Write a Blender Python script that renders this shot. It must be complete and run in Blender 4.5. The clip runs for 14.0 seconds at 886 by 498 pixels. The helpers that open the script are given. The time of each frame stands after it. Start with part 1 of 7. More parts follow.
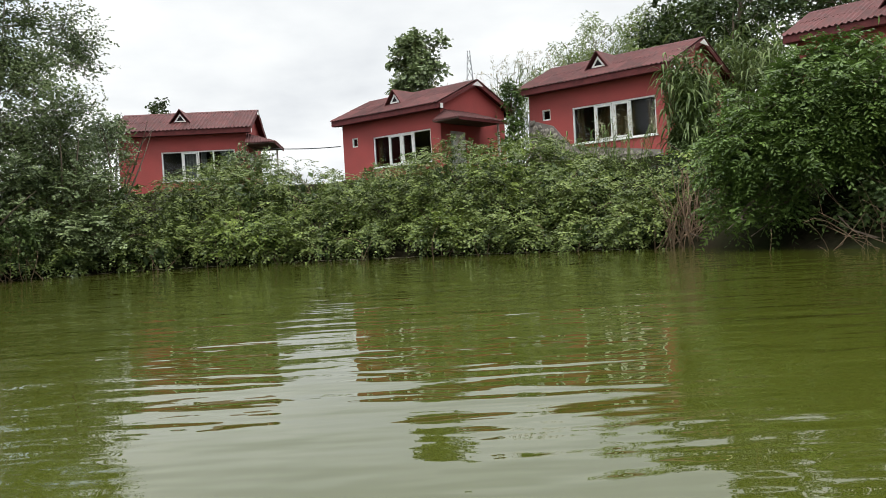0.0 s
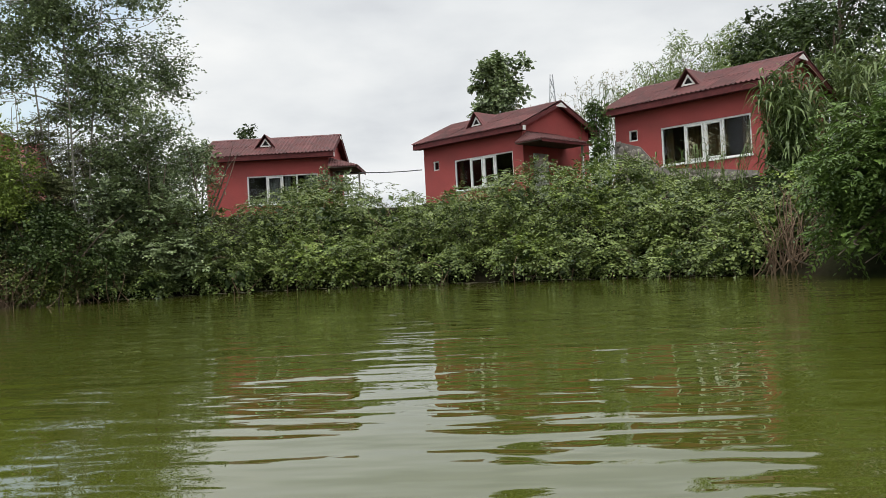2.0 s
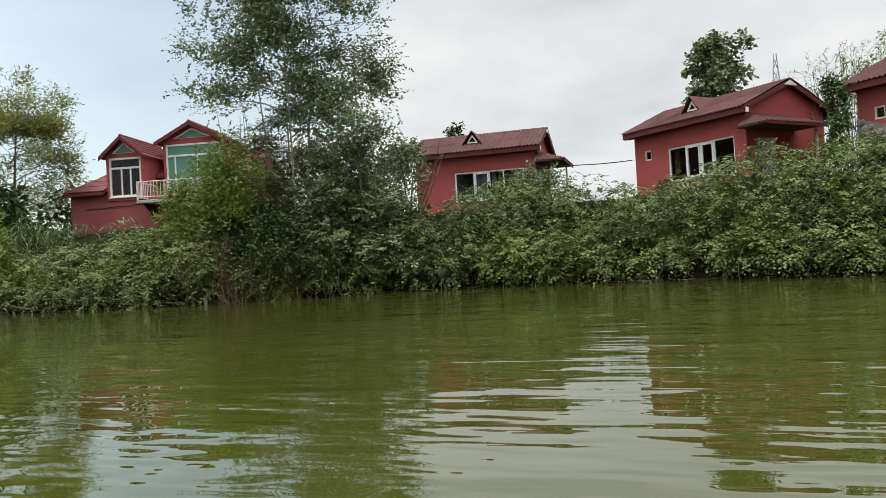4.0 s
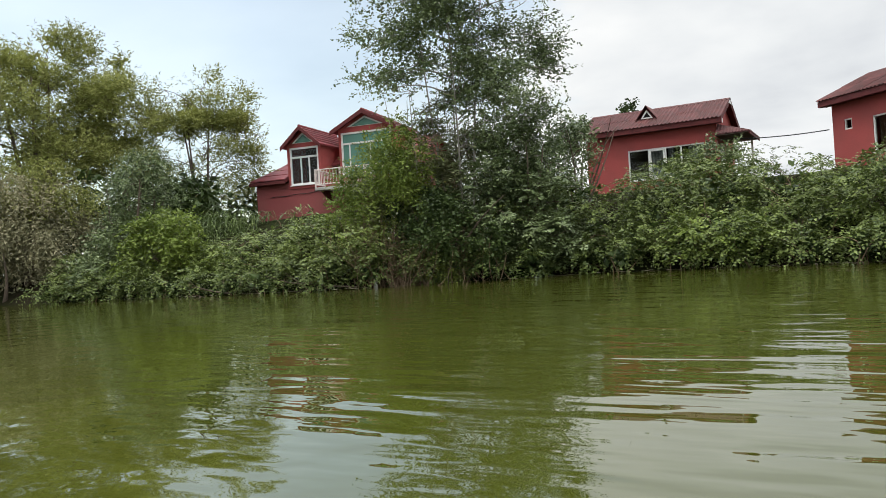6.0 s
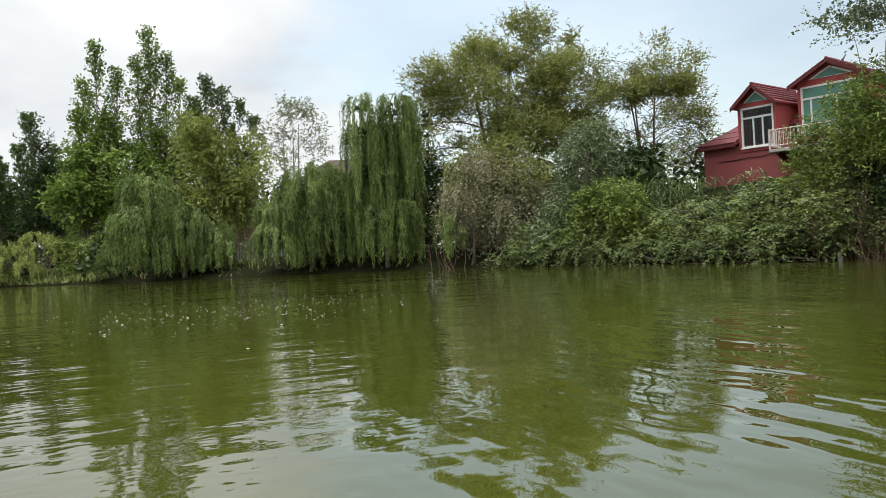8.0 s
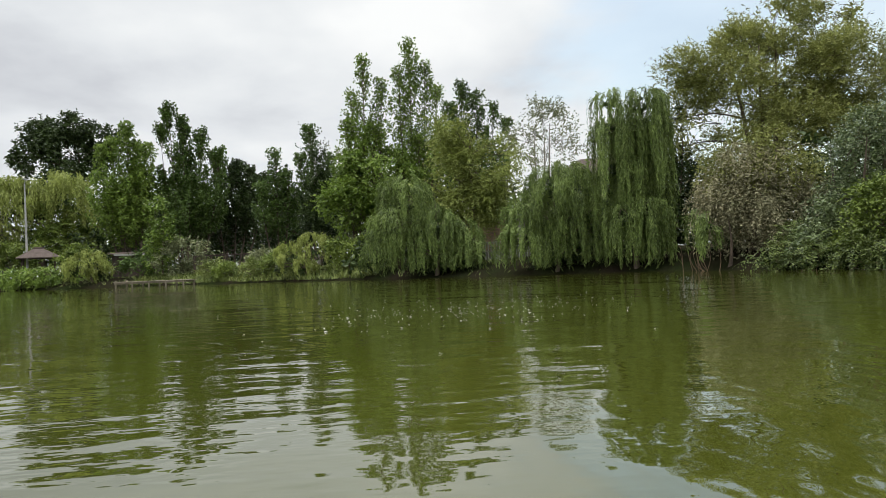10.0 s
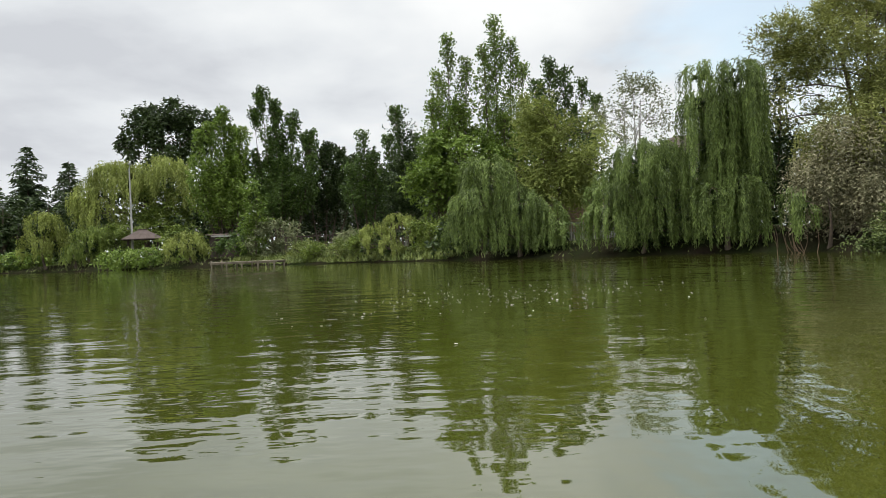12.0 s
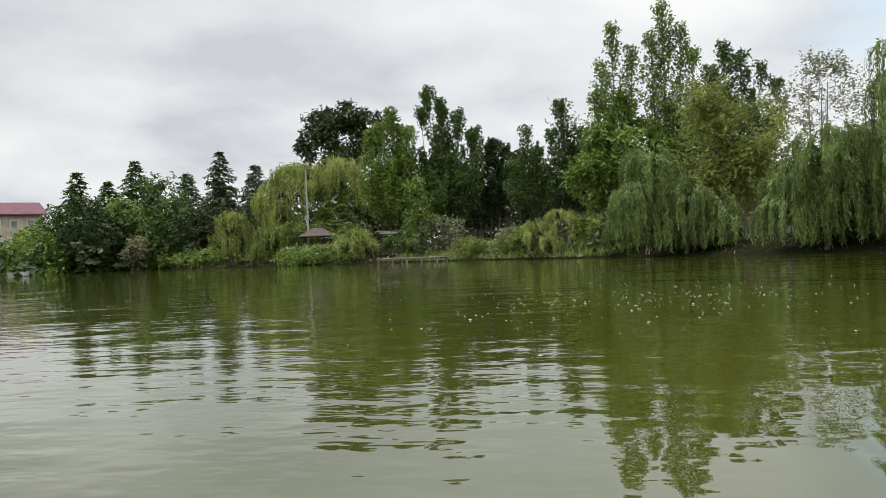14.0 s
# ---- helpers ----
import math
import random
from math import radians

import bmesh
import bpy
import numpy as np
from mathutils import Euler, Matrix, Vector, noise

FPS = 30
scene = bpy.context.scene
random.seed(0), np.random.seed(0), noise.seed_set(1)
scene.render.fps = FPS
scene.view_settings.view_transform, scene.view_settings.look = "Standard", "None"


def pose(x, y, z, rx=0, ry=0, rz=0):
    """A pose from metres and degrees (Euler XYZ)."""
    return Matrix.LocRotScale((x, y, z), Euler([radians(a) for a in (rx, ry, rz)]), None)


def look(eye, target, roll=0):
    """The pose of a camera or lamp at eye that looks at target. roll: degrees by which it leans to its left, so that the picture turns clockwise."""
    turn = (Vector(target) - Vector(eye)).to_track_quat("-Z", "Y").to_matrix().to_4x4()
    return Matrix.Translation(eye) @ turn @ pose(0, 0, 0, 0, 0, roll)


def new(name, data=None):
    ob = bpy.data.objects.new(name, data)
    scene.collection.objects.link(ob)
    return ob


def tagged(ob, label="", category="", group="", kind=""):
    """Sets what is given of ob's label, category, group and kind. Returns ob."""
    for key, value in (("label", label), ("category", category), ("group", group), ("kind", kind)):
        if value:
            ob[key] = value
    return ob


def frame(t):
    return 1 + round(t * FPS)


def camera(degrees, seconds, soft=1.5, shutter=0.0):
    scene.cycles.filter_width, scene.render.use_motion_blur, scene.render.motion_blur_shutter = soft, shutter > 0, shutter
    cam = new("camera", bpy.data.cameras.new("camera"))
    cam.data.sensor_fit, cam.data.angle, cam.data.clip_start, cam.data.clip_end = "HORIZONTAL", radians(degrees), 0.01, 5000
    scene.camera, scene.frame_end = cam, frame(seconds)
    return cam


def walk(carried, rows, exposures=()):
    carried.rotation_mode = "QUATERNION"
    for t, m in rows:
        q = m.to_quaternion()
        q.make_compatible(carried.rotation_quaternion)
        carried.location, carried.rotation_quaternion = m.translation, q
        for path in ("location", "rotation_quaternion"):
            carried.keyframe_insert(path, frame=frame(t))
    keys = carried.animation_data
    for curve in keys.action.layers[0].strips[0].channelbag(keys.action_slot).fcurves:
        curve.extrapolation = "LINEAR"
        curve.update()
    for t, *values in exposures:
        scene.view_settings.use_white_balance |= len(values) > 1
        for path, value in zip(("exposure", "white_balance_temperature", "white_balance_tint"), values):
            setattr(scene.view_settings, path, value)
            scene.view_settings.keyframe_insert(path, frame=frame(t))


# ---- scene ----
cam = camera(58.60, 14.0, soft=0.8)
walk(cam, [
    (0.0, pose(-0.00, 0.00, 0.72, 88.46, 3.27, 0.00)),
    (0.5, pose(-0.00, 0.14, 0.72, 88.92, 1.85, -0.11)),
    (1.0, pose(-0.01, 0.30, 0.72, 90.00, 2.47, 1.23)),
    (1.5, pose(-0.00, 0.46, 0.72, 90.42, 3.22, 3.79)),
    (2.0, pose(-0.01, 0.60, 0.72, 90.53, 2.99, 5.92)),
    (2.5, pose(-0.05, 0.77, 0.72, 90.64, 2.07, 9.53)),
    (3.0, pose(-0.08, 0.94, 0.72, 90.81, 2.30, 14.90)),
    (3.5, pose(-0.12, 1.12, 0.72, 90.85, 3.01, 17.02)),
    (4.0, pose(-0.13, 1.28, 0.72, 91.02, 3.28, 20.98)),
    (4.2, pose(-0.14, 1.34, 0.72, 90.89, 3.25, 22.83)),
    (6.3, pose(-0.28, 1.92, 0.72, 90.22, 3.58, 37.57)),
    (6.5, pose(-0.30, 1.96, 0.72, 89.91, 3.48, 40.91)),
    (7.0, pose(-0.38, 2.08, 0.72, 89.44, 3.66, 48.34)),
    (7.5, pose(-0.46, 2.19, 0.72, 89.87, 3.28, 58.14)),
    (8.0, pose(-0.57, 2.30, 0.72, 90.12, 3.05, 65.26)),
    (8.5, pose(-0.66, 2.43, 0.72, 90.32, 2.74, 71.38)),
    (9.0, pose(-0.72, 2.59, 0.72, 90.69, 2.44, 80.78)),
    (9.2, pose(-0.75, 2.65, 0.72, 90.77, 2.48, 81.74)),
    (11.3, pose(-1.11, 3.30, 0.72, 90.35, 2.55, 88.24)),
    (11.5, pose(-1.15, 3.36, 0.72, 90.08, 2.59, 89.05)),
    (12.0, pose(-1.27, 3.52, 0.72, 89.90, 2.55, 90.66)),
    (12.5, pose(-1.41, 3.67, 0.72, 89.92, 2.67, 91.76)),
    (13.0, pose(-1.56, 3.81, 0.72, 89.94, 2.60, 94.62)),
    (13.5, pose(-1.73, 3.96, 0.72, 90.08, 2.62, 98.77)),
    (14.0, pose(-1.90, 4.10, 0.72, 90.17, 2.61, 103.07)),
], exposures=[(0.0, 0.10), (0.6, -0.12), (2.0, -0.10), (4.0, -0.16), (6.5, -0.02), (7.5, -0.08), (9.0, -0.27), (11.5, -0.22), (14.0, -0.27)])

# ---- world: a cloudy sky with one pale blue opening, and a veiled sun ----
SUN_EL, SUN_ROT = radians(70), radians(214)
world = bpy.data.worlds.new("cloudy_sky")
scene.world = world
world.use_nodes = True
wn, wl = world.node_tree.nodes, world.node_tree.links
wn.clear()


def wnode(kind, **values):
    n = wn.new(kind)
    for key, value in values.items():
        n.inputs[key].default_value = value
    return n


def wmath(op, a, b=None, c=None):
    n = wn.new("ShaderNodeMath")
    n.operation = op
    for i, v in enumerate((a, b, c)):
        if v is None:
            continue
        if isinstance(v, (int, float)):
            n.inputs[i].default_value = v
        else:
            wl.new(v, n.inputs[i])
    return n.outputs[0]


w_co = wn.new("ShaderNodeTexCoord").outputs["Generated"]
w_sep = wn.new("ShaderNodeSeparateXYZ")
wl.new(w_co, w_sep.inputs[0])
# clouds lie on a flat deck, so they crowd together towards the horizon
deck = wmath("ADD", wmath("MAXIMUM", w_sep.outputs[2], 0.0), 0.22)
w_com = wn.new("ShaderNodeCombineXYZ")
wl.new(wmath("DIVIDE", w_sep.outputs[0], deck), w_com.inputs[0])
wl.new(wmath("DIVIDE", w_sep.outputs[1], deck), w_com.inputs[1])
w_big = wnode("ShaderNodeTexNoise", Scale=1.3, Detail=9.0, Roughness=0.5, Distortion=0.1)
wl.new(w_com.outputs[0], w_big.inputs["Vector"])
w_shade = wn.new("ShaderNodeValToRGB")
wl.new(w_big.outputs[0], w_shade.inputs[0])
w_shade.color_ramp.elements[0].position, w_shade.color_ramp.elements[0].color = 0.30, (0.545, 0.565, 0.60, 1)
w_shade.color_ramp.elements[1].position, w_shade.color_ramp.elements[1].color = 0.64, (0.85, 0.862, 0.86, 1)
w_midtone = w_shade.color_ramp.elements.new(0.42)
w_midtone.color = (0.665, 0.69, 0.715, 1)
w_lit = w_shade.color_ramp.elements.new(0.52)
w_lit.color = (0.75, 0.772, 0.785, 1)
# the deck is heavier over the far end of the pond, and thins out towards the west
w_side = wn.new("ShaderNodeVectorMath")
w_side.operation = "DOT_PRODUCT"
wl.new(w_co, w_side.inputs[0])
w_side.inputs[1].default_value = (-0.80, -0.52, 0.30)
w_heavy = wn.new("ShaderNodeMapRange")
w_heavy.interpolation_type = "SMOOTHSTEP"
wl.new(w_side.outputs["Value"], w_heavy.inputs["Value"])
w_heavy.inputs["From Min"].default_value, w_heavy.inputs["From Max"].default_value = 0.80, 1.0
w_heavy.inputs["To Max"].default_value = 0.09
wl.new(wmath("SUBTRACT", w_big.outputs[0], w_heavy.outputs[0]), w_shade.inputs[0])
w_west = wn.new("ShaderNodeMapRange")
w_west.interpolation_type = "SMOOTHSTEP"
wl.new(w_sep.outputs[0], w_west.inputs["Value"])
w_west.inputs["From Min"].default_value, w_west.inputs["From Max"].default_value = -0.45, -0.95
w_west.inputs["To Min"].default_value, w_west.inputs["To Max"].default_value = 0.92, 1.07
nishita = wn.new("ShaderNodeTexSky")
nishita.sky_type, nishita.sun_disc = "NISHITA", False
nishita.sun_elevation, nishita.sun_rotation = SUN_EL, SUN_ROT
nishita.air_density, nishita.dust_density = 1.0, 2.5
w_blue = wn.new("ShaderNodeVectorMath")
w_blue.operation = "MULTIPLY"
wl.new(nishita.outputs[0], w_blue.inputs[0])
w_blue.inputs[1].default_value = (0.236, 0.233, 0.200)
# where the deck opens: towards a broad direction, with a torn edge
w_dot = wn.new("ShaderNodeVectorMath")
w_dot.operation = "DOT_PRODUCT"
wl.new(w_co, w_dot.inputs[0])
w_dot.inputs[1].default_value = (-0.72, 0.57, 0.40)
w_tear = wnode("ShaderNodeTexNoise", Scale=1.6, Detail=5.0, Roughness=0.55)
wl.new(w_com.outputs[0], w_tear.inputs["Vector"])
w_open = wn.new("ShaderNodeMapRange")
w_open.interpolation_type = "SMOOTHSTEP"
wl.new(wmath("MULTIPLY_ADD", w_tear.outputs[0], 0.20, w_dot.outputs["Value"]), w_open.inputs["Value"])
w_open.inputs["From Min"].default_value, w_open.inputs["From Max"].default_value = 0.99, 1.05
w_open.inputs["To Max"].default_value = 0.56
w_mix = wn.new("ShaderNodeMix")
w_mix.data_type = "RGBA"
wl.new(w_open.outputs[0], w_mix.inputs["Factor"])
wl.new(w_shade.outputs[0], w_mix.inputs[6])
wl.new(w_blue.outputs[0], w_mix.inputs[7])
# an overcast sky grows brighter overhead
w_up = wn.new("ShaderNodeMapRange")
wl.new(w_sep.outputs[2], w_up.inputs["Value"])
w_up.inputs["From Min"].default_value, w_up.inputs["From Max"].default_value = 0.34, 1.0
w_up.inputs["To Min"].default_value, w_up.inputs["To Max"].default_value = 1.0, 3.7
w_bg = wn.new("ShaderNodeBackground")
wl.new(wmath("MULTIPLY", w_up.outputs[0], wmath("MULTIPLY", w_west.outputs[0], 1.28)), w_bg.inputs["Strength"])
wl.new(w_mix.outputs[2], w_bg.inputs["Color"])
w_out = wn.new("ShaderNodeOutputWorld")
wl.new(w_bg.outputs[0], w_out.inputs["Surface"])

sun = new("sun", bpy.data.lights.new("sun", "SUN"))
sun.data.energy, sun.data.angle, sun.data.color = 1.5, radians(14), (1.0, 0.96, 0.90)
sun_dir = Vector((math.sin(SUN_ROT) * math.cos(SUN_EL), math.cos(SUN_ROT) * math.cos(SUN_EL), math.sin(SUN_EL)))
sun.matrix_world = look(sun_dir * 60, (0, 0, 0))

# ---- materials ----
def material(name, color, rough=0.8, metal=0.0, vary=0.25, scale=3.0, grain=40.0, bump=0.2, bump_size=0.01, spec=0.3, tint=None, tint_at=0.55, per_piece=0.0, stretch=(1, 1, 1)):
    """A surface with a base colour, stains at one scale, grain and relief at another; tint is a second colour in soft patches."""
    m = bpy.data.materials.new(name)
    m.use_nodes = True
    nt = m.node_tree
    n, l = nt.nodes, nt.links
    b = n["Principled BSDF"]
    b.inputs["Roughness"].default_value, b.inputs["Metallic"].default_value = rough, metal
    b.inputs["Specular IOR Level"].default_value = spec
    co = n.new("ShaderNodeTexCoord")
    mp = n.new("ShaderNodeMapping")
    mp.inputs["Scale"].default_value = stretch
    l.new(co.outputs["Object"], mp.inputs[0])
    big = n.new("ShaderNodeTexNoise")
    big.inputs["Scale"].default_value, big.inputs["Detail"].default_value = scale, 6
    fine = n.new("ShaderNodeTexNoise")
    fine.inputs["Scale"].default_value, fine.inputs["Detail"].default_value = grain, 4
    l.new(mp.outputs[0], big.inputs["Vector"])
    l.new(mp.outputs[0], fine.inputs["Vector"])
    base = n.new("ShaderNodeMix")
    base.data_type = "RGBA"
    base.inputs[6].default_value = (*color, 1)
    base.inputs[7].default_value = (*(tint or [c * 0.7 for c in color]), 1)
    ramp = n.new("ShaderNodeMapRange")
    l.new(big.outputs[0], ramp.inputs["Value"])
    ramp.inputs["From Min"].default_value, ramp.inputs["From Max"].default_value = tint_at - 0.12, tint_at + 0.15
    l.new(ramp.outputs[0], base.inputs["Factor"])
    mul = n.new("ShaderNodeMapRange")
    l.new(fine.outputs[0], mul.inputs["Value"])
    mul.inputs["From Min"].default_value, mul.inputs["From Max"].default_value = 0.25, 0.75
    mul.inputs["To Min"].default_value, mul.inputs["To Max"].default_value = 1 - vary, 1 + vary
    last = mul.outputs[0]
    if per_piece:
        info = n.new("ShaderNodeObjectInfo")
        pr = n.new("ShaderNodeMapRange")
        pr.inputs["To Min"].default_value, pr.inputs["To Max"].default_value = 1 - per_piece, 1 + per_piece
        l.new(info.outputs["Random"], pr.inputs["Value"])
        mm = n.new("ShaderNodeMath")
        mm.operation = "MULTIPLY"
        l.new(last, mm.inputs[0])
        l.new(pr.outputs[0], mm.inputs[1])
        last = mm.outputs[0]
    sc = n.new("ShaderNodeVectorMath")
    sc.operation = "SCALE"
    l.new(base.outputs[2], sc.inputs[0])
    l.new(last, sc.inputs[3])
    l.new(sc.outputs[0], b.inputs["Base Color"])
    bp = n.new("ShaderNodeBump")
    bp.inputs["Strength"].default_value, bp.inputs["Distance"].default_value = bump, bump_size
    l.new(fine.outputs[0], bp.inputs["Height"])
    l.new(bp.outputs[0], b.inputs["Normal"])
    return m


def leaf_material(name, dark, light, glow=0.35, rough=0.5, drift=0.35, gloss=0.3):
    """Foliage: shades between two greens that drift over the crown, from bough to bough and from leaf to leaf; some light passes through."""
    m = bpy.data.materials.new(name)
    m.use_nodes = True
    n, l = m.node_tree.nodes, m.node_tree.links
    b = n["Principled BSDF"]
    b.inputs["Roughness"].default_value, b.inputs["Specular IOR Level"].default_value = rough, gloss
    geo = n.new("ShaderNodeNewGeometry")
    co = n.new("ShaderNodeTexCoord")
    total = None
    for scale, weight in ((drift, 1.25), (drift * 5.5, 0.95)):
        noi = n.new("ShaderNodeTexNoise")
        noi.inputs["Scale"].default_value, noi.inputs["Detail"].default_value = scale, 3
        l.new(co.outputs["Object"], noi.inputs["Vector"])
        add = n.new("ShaderNodeMath")
        add.operation = "MULTIPLY_ADD"
        l.new(noi.outputs[0], add.inputs[0])
        add.inputs[1].default_value = weight
        if total is None:
            add.inputs[2].default_value = -0.90
        else:
            l.new(total, add.inputs[2])
        total = add.outputs[0]
    leaf_tone = n.new("ShaderNodeMath")
    leaf_tone.operation = "MULTIPLY_ADD"
    l.new(geo.outputs["Random Per Island"], leaf_tone.inputs[0])
    leaf_tone.inputs[1].default_value = 0.55
    l.new(total, leaf_tone.inputs[2])
    mix = n.new("ShaderNodeMix")
    mix.data_type = "RGBA"
    mix.inputs[6].default_value, mix.inputs[7].default_value = (*dark, 1), (*light, 1)
    l.new(leaf_tone.outputs[0], mix.inputs["Factor"])
    l.new(mix.outputs[2], b.inputs["Base Color"])
    tr = n.new("ShaderNodeBsdfTranslucent")
    l.new(mix.outputs[2], tr.inputs["Color"])
    sh = n.new("ShaderNodeMixShader")
    sh.inputs[0].default_value = glow
    l.new(b.outputs[0], sh.inputs[1])
    l.new(tr.outputs[0], sh.inputs[2])
    l.new(sh.outputs[0], n["Material Output"].inputs["Surface"])
    return m


def water_material():
    """Murky green pond water with a glossy surface and long low ripples, choppier in a wind-ruffled lane far out."""
    m = bpy.data.materials.new("green_pond_water")
    m.use_nodes = True
    n, l = m.node_tree.nodes, m.node_tree.links
    b = n["Principled BSDF"]
    b.inputs["Roughness"].default_value, b.inputs["IOR"].default_value = 0.012, 1.78
    co = n.new("ShaderNodeTexCoord").outputs["Object"]
    silt = n.new("ShaderNodeTexNoise")
    silt.inputs["Scale"].default_value, silt.inputs["Detail"].default_value = 0.15, 4
    l.new(co, silt.inputs["Vector"])
    mix = n.new("ShaderNodeMix")
    mix.data_type = "RGBA"
    mix.inputs[6].default_value, mix.inputs[7].default_value = (0.042, 0.050, 0.006, 1), (0.055, 0.061, 0.009, 1)
    l.new(silt.outputs[0], mix.inputs["Factor"])
    l.new(mix.outputs[2], b.inputs["Base Color"])
    # ripples run outwards from the boat: their crests lie across x on one side and across y on the other
    sep = n.new("ShaderNodeSeparateXYZ")
    l.new(co, sep.inputs[0])
    away = n.new("ShaderNodeMath")
    away.operation = "MULTIPLY_ADD"
    l.new(sep.outputs[1], away.inputs[0])
    away.inputs[1].default_value = 1.1
    l.new(sep.outputs[0], away.inputs[2])
    side = n.new("ShaderNodeMapRange")
    side.interpolation_type = "SMOOTHSTEP"
    l.new(away.outputs[0], side.inputs["Value"])
    side.inputs["From Min"].default_value, side.inputs["From Max"].default_value = 3.0, -3.0
    other = n.new("ShaderNodeMath")
    other.operation = "SUBTRACT"
    other.inputs[0].default_value = 1.0
    l.new(side.outputs[0], other.inputs[1])
    total = None
    for scale, stretch, turn, height, detail, share in ((1.0, (0.7, 2.4, 1), 12, 0.014, 2.0, other), (1.0, (2.2, 6.0, 1), -8, 0.0042, 1.5, other), (1.0, (1.9, 1.0, 1), 16, 0.0088, 4.0, side), (1.0, (6.0, 3.2, 1), -14, 0.0030, 2.0, side), (1.0, (0.25, 0.6, 1), 35, 0.011, 1.0, None), (1.0, (2.0, 1.5, 1), 70, 0.0045, 2.0, None)):
        mp = n.new("ShaderNodeMapping")
        mp.inputs["Scale"].default_value, mp.inputs["Rotation"].default_value = stretch, (0, 0, radians(turn))
        l.new(co, mp.inputs[0])
        t = n.new("ShaderNodeTexNoise")
        t.inputs["Scale"].default_value, t.inputs["Detail"].default_value, t.inputs["Roughness"].default_value = scale, detail, 0.45
        l.new(mp.outputs[0], t.inputs["Vector"])
        s = n.new("ShaderNodeMath")
        s.operation = "MULTIPLY_ADD"
        l.new(t.outputs[0], s.inputs[0])
        s.inputs[1].default_value = height
        if share:
            part_of = n.new("ShaderNodeMath")
            part_of.operation = "MULTIPLY"
            part_of.inputs[0].default_value = height
            l.new(share.outputs[0], part_of.inputs[1])
            l.new(part_of.outputs[0], s.inputs[1])
        if total is None:
            s.inputs[2].default_value = 0
        else:
            l.new(total, s.inputs[2])
        total = s.outputs[0]
    # calm and livelier patches, and a wind-ruffled lane on the far side
    patch = n.new("ShaderNodeTexNoise")
    patch.inputs["Scale"].default_value, patch.inputs["Detail"].default_value = 0.22, 2
    l.new(co, patch.inputs["Vector"])
    calm = n.new("ShaderNodeMapRange")
    l.new(patch.outputs[0], calm.inputs["Value"])
    calm.inputs["From Min"].default_value, calm.inputs["From Max"].default_value = 0.35, 0.65
    calm.inputs["To Min"].default_value, calm.inputs["To Max"].default_value = 0.85, 1.9
    lane = n.new("ShaderNodeMapRange")
    lane.interpolation_type = "SMOOTHSTEP"
    edge = n.new("ShaderNodeMath")
    edge.operation = "MULTIPLY_ADD"
    l.new(patch.outputs[0], edge.inputs[0])
    edge.inputs[1].default_value = 9.0
    l.new(sep.outputs[1], edge.inputs[2])
    l.new(edge.outputs[0], lane.inputs["Value"])
    lane.inputs["From Min"].default_value, lane.inputs["From Max"].default_value = 0.0, -5.0
    lane.inputs["To Min"].default_value, lane.inputs["To Max"].default_value = 0.0, 0.35
    both = n.new("ShaderNodeMath")
    both.operation = "ADD"
    l.new(calm.outputs[0], both.inputs[0])
    l.new(lane.outputs[0], both.inputs[1])
    lively = n.new("ShaderNodeMath")
    lively.operation = "MULTIPLY"
    l.new(total, lively.inputs[0])
    l.new(both.outputs[0], lively.inputs[1])
    total = lively.outputs[0]
    bp = n.new("ShaderNodeBump")
    bp.inputs["Strength"].default_value, bp.inputs["Distance"].default_value = 1.0, 1.0
    l.new(total, bp.inputs["Height"])
    l.new(bp.outputs[0], b.inputs["Normal"])
    return m


def glass_material(name, color, rough=0.02, clear=0.75):
    m = bpy.data.materials.new(name)
    m.use_nodes = True
    b = m.node_tree.nodes["Principled BSDF"]
    b.inputs["Base Color"].default_value = (*color, 1)
    b.inputs["Roughness"].default_value, b.inputs["Transmission Weight"].default_value, b.inputs["IOR"].default_value = rough, clear, 1.33
    b.inputs["Specular IOR Level"].default_value = 0.3
    return m


RED_PLASTER = material("red_painted_plaster", (0.350, 0.074, 0.068), 0.85, vary=0.10, scale=0.9, grain=22, bump=0.35, bump_size=0.012, tint=(0.290, 0.070, 0.064), tint_at=0.55)
FADED_RED = material("faded_red_plaster", (0.300, 0.080, 0.078), 0.85, vary=0.10, scale=0.7, grain=20, bump=0.3, bump_size=0.012, tint=(0.250, 0.085, 0.078))
ROOF_RED = material("weathered_maroon_roofing", (0.110, 0.040, 0.038), 0.8, vary=0.22, scale=1.6, grain=16, bump=0.2, tint=(0.066, 0.034, 0.032), per_piece=0.2)
ROOF_BRIGHT = material("bright_red_roof_tiles", (0.205, 0.036, 0.040), 0.6, vary=0.12, scale=1.4, grain=12, bump=0.2, tint=(0.15, 0.036, 0.038), per_piece=0.10)
FASCIA = material("dark_red_fascia", (0.115, 0.024, 0.024), 0.7, vary=0.2, scale=4, grain=25)
WHITE_FRAME = material("white_plastic_frame", (0.78, 0.78, 0.76), 0.4, vary=0.05, scale=5, grain=30, bump=0.05, tint=(0.68, 0.68, 0.64))
PALE_DOOR = material("pale_grey_door", (0.50, 0.54, 0.52), 0.55, vary=0.08)
RAIL_WHITE = material("peeling_white_railing", (0.72, 0.62, 0.58), 0.6, vary=0.15, scale=6)
DARK_GLASS = glass_material("dark_window_glass", (0.42, 0.45, 0.42), clear=1.0)
GREEN_GLASS = glass_material("green_window_glass", (0.16, 0.36, 0.29), clear=0.35)
# plaster colour darkened to imitate the dimness of rooms behind the glass
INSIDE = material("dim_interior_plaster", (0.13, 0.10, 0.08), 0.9)
